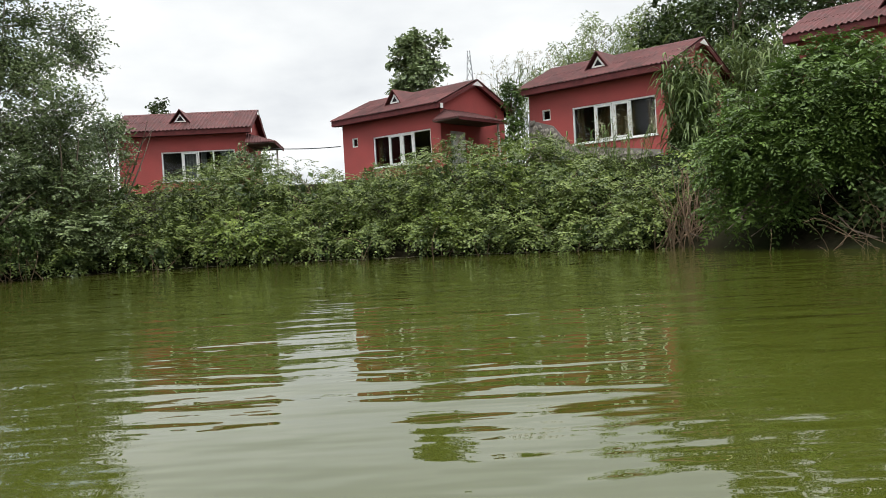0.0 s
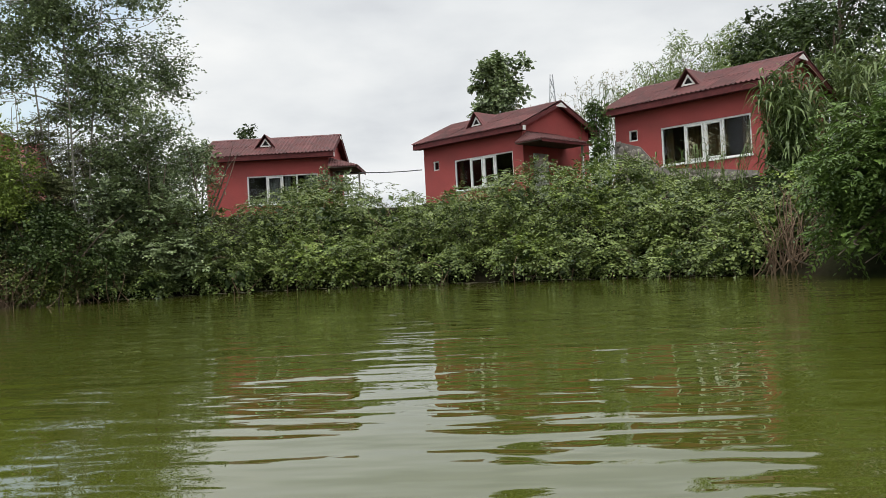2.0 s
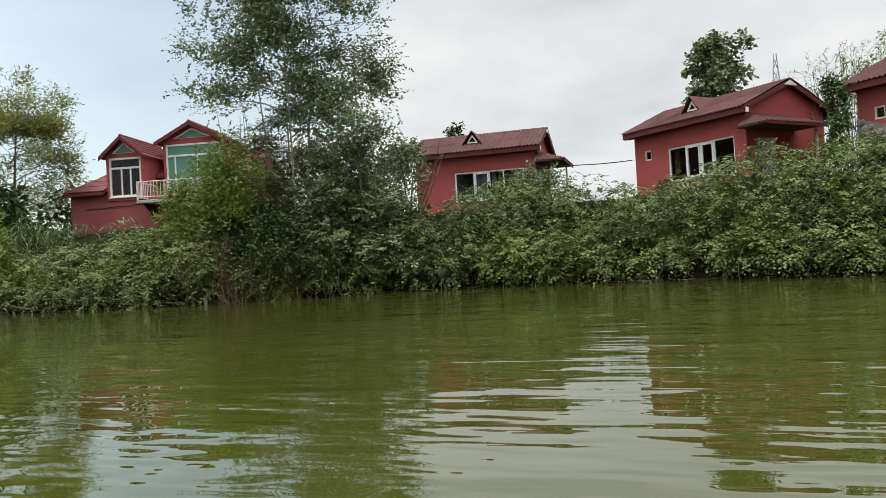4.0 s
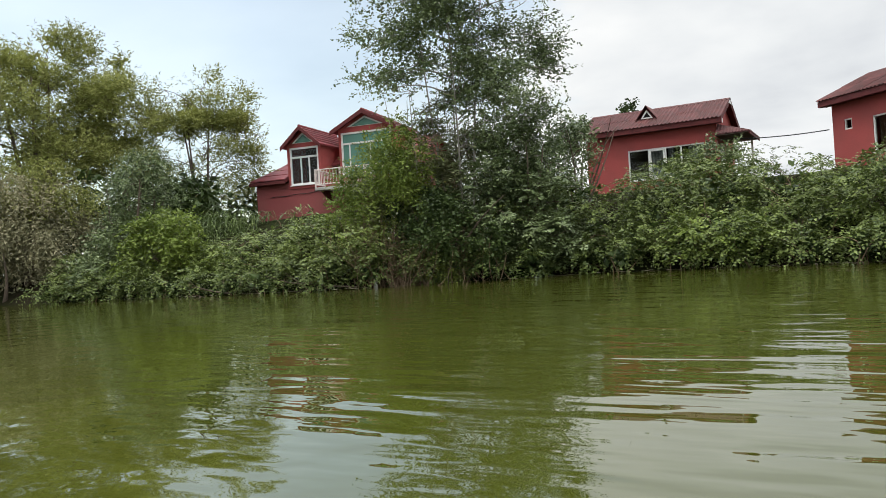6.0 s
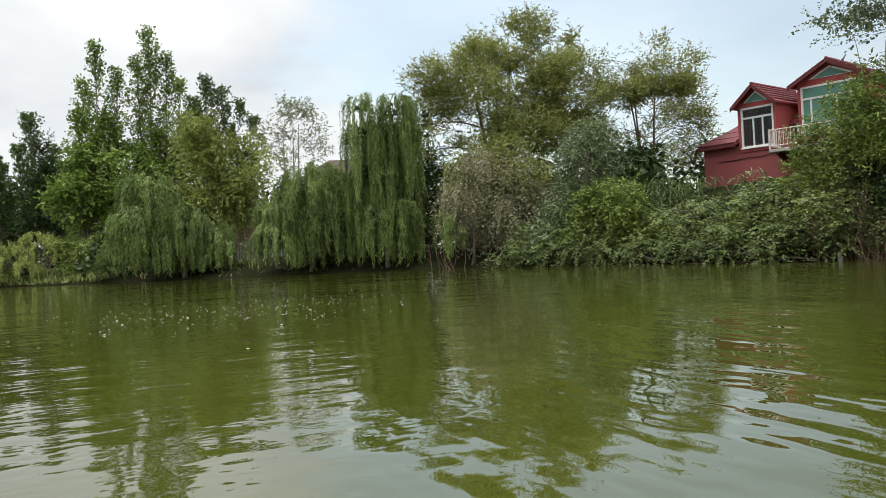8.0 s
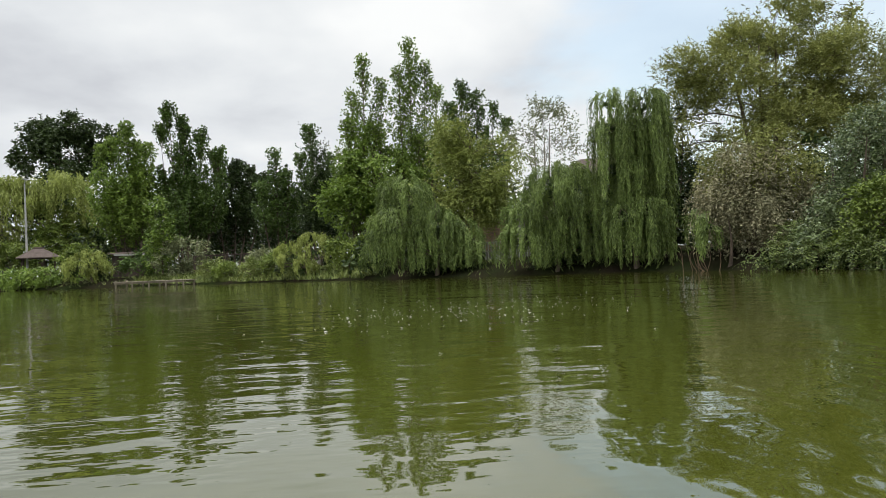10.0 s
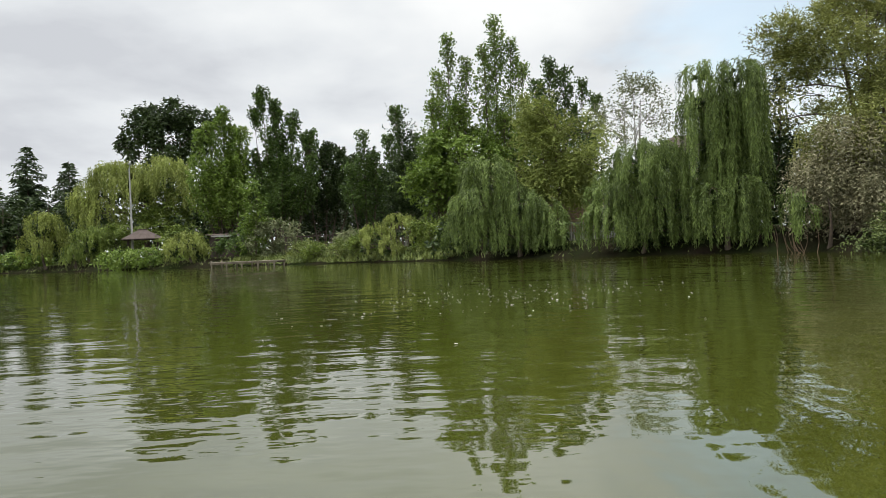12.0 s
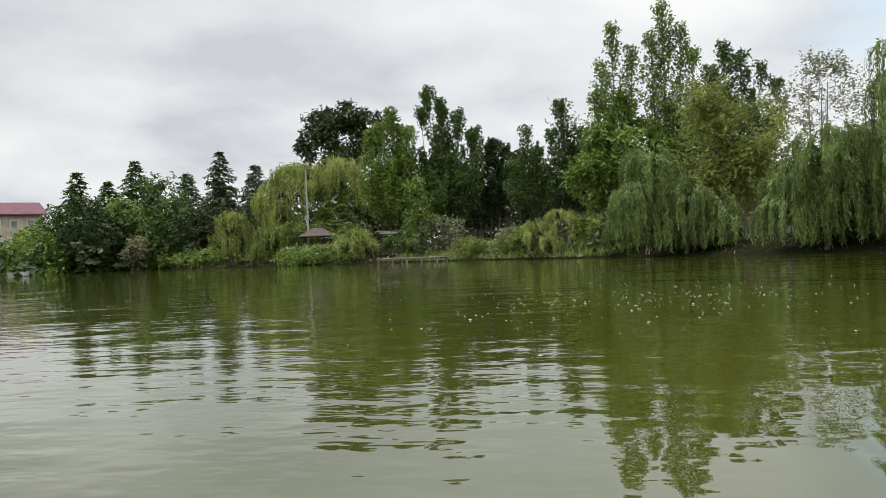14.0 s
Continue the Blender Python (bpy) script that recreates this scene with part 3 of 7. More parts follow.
def cottage(m, label, awning=True, curtain=None, small=True, tilt=(1, 2)):
    """A one-storey cottage; its origin is the front corner of the eaves, x along the eaves, y to the back."""
    house = thing("cottage", m, label, "house", "red cottages on the bank")
    wx0, wx1, wy0, wy1, T = 0.28, CW - 0.28, 0.36, CD - 0.36, 0.2
    holes = [(2.11, 5.31, -2.23, -0.92)]
    if small:
        holes.append((0.83, 1.19, -1.22, -0.82))
    part("front_wall", wall_with_holes(wx0, wx1, CF, 0.02, wy0, wy0 + T, holes), RED_PLASTER, house)
    part("back_wall", Solid().box(wx0, wx1, wy1 - T, wy1, CF, 0.02), RED_PLASTER, house)
    rise = lambda y: (y if y < CD / 2 else CD - y) / (CD / 2) * CR - 0.10
    for x in (wx0, wx1 - T):
        ring = [(x, wy0 + T, CF), (x, wy1 - T, CF), (x, wy1 - T, rise(wy1 - T)), (x, CD / 2, rise(CD / 2)), (x, wy0 + T, rise(wy0 + T))]
        part("gable_wall", Solid().prism(ring, (T, 0, 0)), RED_PLASTER, house)
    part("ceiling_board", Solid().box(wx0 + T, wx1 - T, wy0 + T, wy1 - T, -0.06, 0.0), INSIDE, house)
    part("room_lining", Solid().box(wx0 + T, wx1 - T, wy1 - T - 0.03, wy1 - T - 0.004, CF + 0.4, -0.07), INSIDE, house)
    part("floor_slab", Solid().box(wx0 + T, wx1 - T, wy0 + T, wy1 - T, CF + 0.3, CF + 0.4), CONCRETE, house)
    # roof: deck, fascia boards, corrugated sheets, ridge cap
    for side in (0, 1):
        f = pose(0, 0, 0) if side == 0 else Matrix.Translation((CW, CD, 0)) @ pose(0, 0, 0, 0, 0, 180)
        deck = f @ pose(0, 0, 0, PITCH)
        part("roof_deck", Solid().box(0.02, CW - 0.02, 0.03, SLOPE - 0.02, -0.07, -0.012), FASCIA, house, m=deck)
        part("fascia_board", Solid().box(0.0, CW, -0.02, 0.02, -0.24, -0.03, 0.006), FASCIA, house, m=f)
        part("soffit", Solid().box(0.05, CW - 0.05, 0.022, 0.35, -0.235, -0.215), FASCIA, house, m=f)
        for row in (0, 1):
            for k in range(6):
                w = rng.uniform(-1, 1, 3)
                part("roof_sheet", SHEET, ROOF_RED, house, m=deck @ pose(k * CW / 6 - 0.01, row * (SLOPE / 2 - 0.03) - 0.06 + 0.012 * w[0], 0.012 + 0.010 * row + 0.004 * (k % 2), 0.25 * w[1], 0, 0.25 * w[2]))
        for x in (0.0, CW - 0.035):
            part("barge_board", Solid().box(x, x + 0.035, 0.0, SLOPE, -0.17, -0.004, 0.006), FASCIA, house, m=deck)
    cap = Solid().prism([(-0.03, CD / 2 - 0.17, CR - 0.03), (-0.03, CD / 2, CR + 0.055), (-0.03, CD / 2 + 0.17, CR - 0.03), (-0.03, CD / 2, CR + 0.03)], (CW + 0.06, 0, 0))
    part("ridge_cap", cap, ROOF_RED, house)
    for x, d in ((CW, 0.02), (0.0, -0.02)):
        part("white_gable_plate", Solid().prism([(x, CD / 2 - 0.36, CR - 0.22), (x, CD / 2 + 0.36, CR - 0.22), (x, CD / 2, CR - 0.03)], (d, 0, 0)), WHITE_FRAME, house, "white triangular plate under the ridge")
        part("white_corner_block", Solid().box(min(x, x + d), max(x, x + d), 0.06, 0.22, -0.24, -0.06), WHITE_FRAME, house)
    # little vent dormer
    dx, dy = 2.87, 1.0
    z0 = dy / (CD / 2) * CR
    back = dy + 0.62 / CR * (CD / 2)
    v = Solid().prism([(dx - 0.42, dy + 0.05, z0 - 0.05), (dx + 0.42, dy + 0.05, z0 - 0.05), (dx, dy + 0.05, z0 + 0.52)], (0, 0.06, 0))
    part("dormer_front", v, FASCIA, house)
    tri = Solid()
    c = np.array([dx, dy + 0.03, z0 + 0.2])
    ring = [np.array([-0.27, 0, -0.14]), np.array([0.27, 0, -0.14]), np.array([0, 0, 0.24])]
    for a, b in ((0, 1), (1, 2), (2, 0)):
        tri.prism([c + ring[a], c + ring[b], c + ring[b] * 0.62, c + ring[a] * 0.62], (0, -0.035, 0))
    part("dormer_trim", tri, WHITE_FRAME, house, "white triangular vent frame")
    part("vent_mesh", Solid().prism([c + r * 0.66 + (0, 0.012, 0) for r in ring], (0, 0.004, 0)), DARK_VOID, house)
    for sx in (-1, 1):
        r = Solid().prism([(dx, dy - 0.12, z0 + 0.60), (dx + sx * 0.52, dy - 0.12, z0 - 0.08), (dx + sx * 0.52, dy + 0.06, z0 - 0.02), (dx, back + 0.1, z0 + 0.60)], (0, 0, 0.035))
        part("dormer_roof", r, ROOF_RED, house)
    # windows
    window_unit(house, "window", 2.11, 5.31, -2.23, -0.92, wy0 + 0.05, (0, 0.27, 0.5, 0.71, 1), DARK_GLASS, curtain=curtain, tilt=tilt)
    if small:
        window_unit(house, "window", 0.83, 1.19, -1.22, -0.82, wy0 + 0.05, (0, 1), DARK_GLASS, bar=0.05)
    if awning:
        # canopy and door on the gable side
        ax0, ax1, ay0, ay1, az0, az1 = wx1 + 0.01, wx1 + 1.35, -0.15, 3.05, -0.74, -0.26
        top0, top1 = (ax0, ay0 + 0.75, az1), (ax0, ay1 - 0.75, az1)
        corners = [(ax0, ay0, az0), (ax1, ay0, az0), (ax1, ay1, az0), (ax0, ay1, az0)]
        for ring, along in (((corners[0], corners[1], top0), (1, 0)), ((corners[1], corners[2], top1, top0), (0, 1)), ((corners[2], corners[3], top1), (-1, 0))):
            s = Solid().prism(ring, (0, 0, 0.03))
            # ribs run up each slope
            a, b = np.array(ring[0]), np.array(ring[1])
            peak = [np.array(q) for q in ring[2:]]
            for f in np.arange(0.06, 0.98, 0.09):
                foot_ = a + (b - a) * f
                if len(peak) == 2:
                    head = foot_ * [0, 1, 0] + [ax0, 0, az1]
                    over = max(ay0 + 0.75 - foot_[1], foot_[1] - ay1 + 0.75, 0) / 0.75
                    head = foot_ + (head - foot_) * (1 - over)
                else:
                    g = (foot_[0] - ax0) / (ax1 - ax0)
                    head = foot_ + (np.array([foot_[0], peak[0][1], az1]) - foot_) * (1 - g)
                s.tube([foot_ + [0, 0, 0.03], head + [0, 0, 0.03]], 0.03, 5)
            part("canopy_roof", s, ROOF_RED, house)
        part("canopy_board", Solid().box(ax1 - 0.05, ax1 - 0.01, ay0 + 0.02, ay1 - 0.02, az0 - 0.10, az0 - 0.004, 0.006), FASCIA, house)
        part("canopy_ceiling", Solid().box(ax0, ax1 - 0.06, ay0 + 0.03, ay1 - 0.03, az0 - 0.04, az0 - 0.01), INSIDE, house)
        part("canopy_post", Solid().box(wx1 + 1.0, wx1 + 1.08, 2.75, 2.83, CF, -0.70, 0.01), WHITE_FRAME, house)
        d = part("door", Solid().box(wx1 + 0.004, wx1 + 0.05, 0.95, 1.85, CF + 0.42, -1.06, 0.008), PALE_DOOR, house, "pale panelled door")
        part("door_panel", Solid().box(wx1 + 0.05, wx1 + 0.062, 1.05, 1.75, -2.0, -1.2, 0.01), WHITE_FRAME, d)
        part("door_handle", Solid().box(wx1 + 0.062, wx1 + 0.11, 1.0, 1.12, -2.12, -2.08, 0.008), STEEL, d)
        part("terrace_slab", Solid().box(wx1 + 0.004, wx1 + 1.3, 0.3, 3.0, CF + 0.2, CF + 0.4, 0.02), CONCRETE, house)
    return house


cottage(pose(-14.33, 34.48, 5.67, 0, 0, 4.7), "small red plaster cottage with grey curtains, beside a bushy tree", curtain=(CURTAIN_GREY, ((0.28, 0.47), (0.52, 0.60), (0.78, 0.97))), small=False, tilt=(1,))
cottage(pose(-4.60, 34.62, 5.62, 0, 0, -39.5), "small red plaster cottage with a canopied side door", curtain=(CURTAIN_BROWN, ((0.0, 0.08), (0.93, 1.0))))
h3 = cottage(pose(3.01, 29.38, 5.63, 0, 0, -41.3), "small red plaster cottage with a stone-clad corner behind canes", awning=False, curtain=(CURTAIN_BROWN, ((0.0, 0.10), (0.27, 0.72), (0.86, 1.0))))
cottage(pose(10.55, 23.95, 5.9, 0, 0, -44), "red plaster cottage mostly hidden by a broad tree", awning=False, small=False)

# stone cladding that climbs the corner of one cottage
clad = part("stone_backing", Solid().prism([(0.26, 0.355, CF), (5.5, 0.355, CF), (5.5, 0.355, -2.75), (2.0, 0.355, -2.25), (1.3, 0.355, -1.45), (0.26, 0.355, -1.1)], (0, -0.05, 0)), MORTAR, h3, "stones set in mortar")
STONES = []
for k in range(6):
    bm = bmesh.new()
    bmesh.ops.create_icosphere(bm, subdivisions=1, radius=1)
    for v in bm.verts:
        v.co *= 1 + 0.35 * noise.noise(v.co * 1.7 + Vector((k * 5.1, 0, 0)))
        v.co.y *= 0.45
    me = bpy.data.meshes.new("stone")
    bm.to_mesh(me)
    bm.free()
    me.materials.append(STONE)
    STONES.append(me)
for row in range(13):
    for col in range(24):
        x, z = 0.42 + col * 0.21 + 0.1 * (row % 2) + rng.uniform(-0.03, 0.03), CF + 0.3 + row * 0.19 + rng.uniform(-0.03, 0.03)
        if x < 5.45 and z < np.interp(x, (0.3, 1.3, 2.0, 5.5), (-1.2, -1.55, -2.35, -2.85)):
            s = rng.uniform(0.085, 0.13)
            part("stone", STONES[(row * 5 + col) % 6], STONE, clad, m=pose(x, 0.30, z, 0, rng.uniform(0, 360), 0) @ Matrix.Diagonal((s * 1.15, s, s, 1)))

# ---- the two-storey house with a balcony ----
V2 = 1.1                                        # how far the big gable stands back


def lake_house():
    M = pose(-25.6, 29.0, 0, 0, 0, 15)
    h = thing("lake_house", M, "two-storey red house with gabled bays, green glass and a balcony", "house")
    foot = 1.0
    part("lower_wall", Solid().box(-2.62, 5.4, 0, 0.22, foot, 4.6), FADED_RED, h)
    part("side_wall", Solid().box(-2.62, -2.42, 0.22, 6.4, foot, 4.6), FADED_RED, h)
    part("side_wall", Solid().box(5.18, 5.4, 0.22, 6.4, foot, 4.6), FADED_RED, h)
    part("back_wall", Solid().box(-2.62, 5.4, 6.4, 6.62, foot, 4.6), FADED_RED, h)
    part("upper_floor", Solid().box(-2.42, 5.18, 0.22, 6.4, 4.05, 4.17), CONCRETE, h)
    # hipped main roof
    e = 0.35
    a, b, c, d = (-2.78, -e, 4.6), (5.6, -e, 4.6), (5.6, 6.6 + e, 4.6), (-2.78, 6.6 + e, 4.6)
    r0, r1 = (-0.1, 3.3, 6.55), (5.6, 3.3, 6.55)
    slope = lambda v: 4.6 + (v + e) * 1.95 / (3.3 + e)
    front = lambda u0, u1, v: ((u0, v, slope(v)), (u1, v, slope(v)), (u1, 3.3, 6.55), (u0, 3.3, 6.55))
    left = (a, (-0.86, -e, 4.6), (-0.86, 3.3, 6.55), r0)
    for ring in (left, front(0.89, 1.26, 1.0), front(4.1, 5.0, 1.3), ((5.0, -e, 4.6), b, r1, (5.0, 3.3, 6.55)), (c, d, r0, r1), (d, a, r0)):
        part("roof", Solid().prism(ring, (0, 0, 0.1)), ROOF_BRIGHT, h)
    part("eaves_board", Solid().box(-2.80, -0.87, -0.38, -0.34, 4.56, 4.70, 0.01), FASCIA, h)
    part("eaves_board", Solid().box(5.0, 5.62, -0.38, -0.34, 4.56, 4.70, 0.01), FASCIA, h)
    part("gable_wall", Solid().prism([(5.2, 0.0, 4.6), (5.2, 6.6, 4.6), (5.2, 3.3, 6.50)], (0.2, 0, 0)), FADED_RED, h)
    # tile courses on the slope beside the first bay
    for k in range(7):
        f = k / 7
        y, z = -e + f * 3.6, 4.71 + f * 1.95
        x0 = -2.78 + f * 2.68
        part("tile_course", Solid().prism([(x0, y - 0.03, z + 0.035), (x0 + 0.3, y + 0.5, z + 0.30), (-0.86, y + 0.5, z + 0.30), (-0.86, y - 0.03, z + 0.035)], (0, 0, 0.03)), ROOF_BRIGHT, h) if x0 < -1.3 else None
    part("pale_flashing", Solid().box(-1.35, -0.95, 1.3, 1.6, 5.55, 5.75, 0.02), CONCRETE, h)

    def bay(u0, u1, v, zb, ze, za, deep, win, transom, panes, glass, over):
        b = tagged(new("gabled_bay"))
        b.parent = h
        mid = (u0 + u1) / 2
        part("bay_front", wall_with_holes(u0, u1, zb, ze, v, v + 0.12, [win]), RED_PLASTER, b)
        for u in (u0, u1 - 0.12):
            part("bay_side", Solid().box(u, u + 0.12, v + 0.12, v + deep, zb, ze), RED_PLASTER, b)
        g = (za - ze)
        half = (u1 - u0) / 2
        bw, bt = half * 0.66, g * 0.62
        P = lambda f, o: [np.array([mid - bw * f, v + o, ze + 0.10 - (f - 1) * 0.05]), np.array([mid + bw * f, v + o, ze + 0.10 - (f - 1) * 0.05]), np.array([mid, v + o, ze + 0.10 + bt * f])]
        s = Solid().prism([(u0, v, ze), (u1, v, ze), (mid, v, za)], (0, 0.1, 0))
        part("gable", s, RED_PLASTER, b)
        t = Solid()
        o, i = P(1.0, -0.03), P(0.80, -0.03)
        for p, q in ((0, 1), (1, 2), (2, 0)):
            t.prism([o[p], o[q], i[q], i[p]], (0, 0.028, 0))
        part("gable_window_frame", t, WHITE_FRAME, b, "white triangular frame")
        part("pane", Solid().prism(P(0.82, -0.008), (0, 0.006, 0)), GREEN_GLASS, b, "green triangular pane")
        for sx in (-1, 1):
            w = half + over
            zl = za - g * (w / half)
            r = Solid().prism([(mid, v - 0.32, za + 0.02), (mid + sx * w, v - 0.32, zl + 0.02), (mid + sx * w, v + deep, zl + 0.02), (mid, v + deep, za + 0.02)], (0, 0, 0.07))
            part("bay_roof", r, ROOF_BRIGHT, b)
            part("barge_board", Solid().prism([(mid, v - 0.36, za - 0.10), (mid + sx * w, v - 0.36, zl - 0.10), (mid + sx * w, v - 0.36, zl + 0.09), (mid, v - 0.36, za + 0.09)], (0, 0.035, 0)), FASCIA, b)
            for k in range(1, 6):
                f = k / 6
                x, z = mid + sx * w * f, za + (zl - za) * f + 0.09
                part("tile_course", Solid().prism([(x, v - 0.31, z), (x + sx * 0.05, v - 0.31, z - 0.01), (x + sx * 0.05, v + deep, z - 0.01), (x, v + deep, z)], (0, 0, 0.025)), ROOF_BRIGHT, b)
        part("ridge_cap", Solid().tube([(mid, v - 0.34, za + 0.09), (mid, v + deep, za + 0.09)], 0.06, 6), ROOF_BRIGHT, b)
        window_unit(h, "window", *win, v + 0.03, panes, glass, bar=0.085, transom=transom)
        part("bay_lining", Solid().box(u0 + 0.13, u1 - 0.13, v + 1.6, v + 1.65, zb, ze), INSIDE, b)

    bay(-0.85, 0.88, -0.06, 4.30, 6.30, 7.06, 3.6, (-0.72, 0.76, 4.45, 6.20), 5.70, (0, 0.36, 0.68, 1), DARK_GLASS, 0.16)
    bay(1.28, 4.08, V2, 4.18, 6.97, 7.70, 3.2, (1.40, 3.96, 4.45, 6.82), 6.25, (0, 0.14, 0.58, 1), GREEN_GLASS, 0.28)
    # balcony
    part("balcony_slab", Solid().box(0.95, 4.7, -1.0, V2, 4.02, 4.16, 0.02), CONCRETE, h)
    for u in (1.2, 2.8, 4.4):
        part("balcony_bracket", Solid().prism([(u, 0, 4.02), (u, -0.9, 4.02), (u, 0, 3.45)], (0.1, 0, 0)), FASCIA, h)
    rail = tagged(new("balcony_railing"), "white peeling metal balcony railing")
    rail.parent = h
    for z in (4.29, 4.95):
        part("rail", Solid().tube([(1.0, V2 - 0.1, z), (1.0, -0.95, z)], 0.028, 6), RAIL_WHITE, rail)
        part("rail", Solid().tube([(1.0, -0.95, z), (4.65, -0.95, z)], 0.028, 6), RAIL_WHITE, rail)
    post_me = Solid().box(-0.035, 0.035, -0.035, 0.035, 4.16, 4.99, 0.006).mesh("post")
    bar_me = Solid().box(-0.012, 0.012, -0.012, 0.012, 4.29, 4.95).mesh("baluster")
    for me in (post_me, bar_me):
        me.materials.append(RAIL_WHITE)
    for u in np.linspace(1.0, 4.65, 4):
        part("post", post_me, RAIL_WHITE, rail, m=pose(u, -0.95, 0))
    for u in np.arange(1.14, 4.6, 0.15):
        part("baluster", bar_me, RAIL_WHITE, rail, m=pose(u, -0.95, 0))
    for v in np.arange(-0.8, V2 - 0.1, 0.15):
        part("baluster", bar_me, RAIL_WHITE, rail, m=pose(1.0, v, 0))
    sag = [(-1.9 + i * 0.3, -0.03, 3.98 + 0.02 * math.sin(i * 1.7) + 0.012 * i) for i in range(11)]
    part("wall_cable", Solid().tube(sag, 0.015, 5), CABLE, h)
    return h


lake_house()

# ---- vegetation ----
def leaf_mesh(name, P, D, N, L, W, fold=0.18):
    """Single leaves: a base, two sides and a tip each, folded along the rib."""
    n = len(P)
    D = unit(D)
    S = unit(np.cross(D, N))
    U = np.cross(S, D)
    L, W = np.broadcast_to(L, (n,))[:, None], np.broadcast_to(W, (n,))[:, None]
    V = np.empty((n, 4, 3), np.float32)
    V[:, 0] = P
    V[:, 1] = P + D * L * 0.45 + S * W * 0.5 + U * W * fold
    V[:, 2] = P + D * L
    V[:, 3] = P + D * L * 0.45 - S * W * 0.5 + U * W * fold
    i = np.arange(n)[:, None] * 4
    return mesh_np(name, V.reshape(-1, 3), [np.concatenate([i + [0, 1, 2], i + [0, 2, 3]])])


def heaps(blobs):
    """Leafy masses as x, y, z and three radii; a single radius stands for a slightly flattened ball."""
    return np.array([(*b[:3], b[3], b[3], b[3] * 0.88) if len(b) == 4 else b for b in blobs], float)


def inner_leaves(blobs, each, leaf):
    """Larger leaves in the heart of each mass, that close the view through it; hedges and willows colour them dark as
    shade.
    """
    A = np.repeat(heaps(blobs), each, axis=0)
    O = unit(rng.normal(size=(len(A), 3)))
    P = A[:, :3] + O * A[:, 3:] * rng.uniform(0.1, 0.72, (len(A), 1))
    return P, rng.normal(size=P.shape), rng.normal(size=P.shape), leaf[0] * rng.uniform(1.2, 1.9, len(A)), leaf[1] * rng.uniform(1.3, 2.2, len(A))


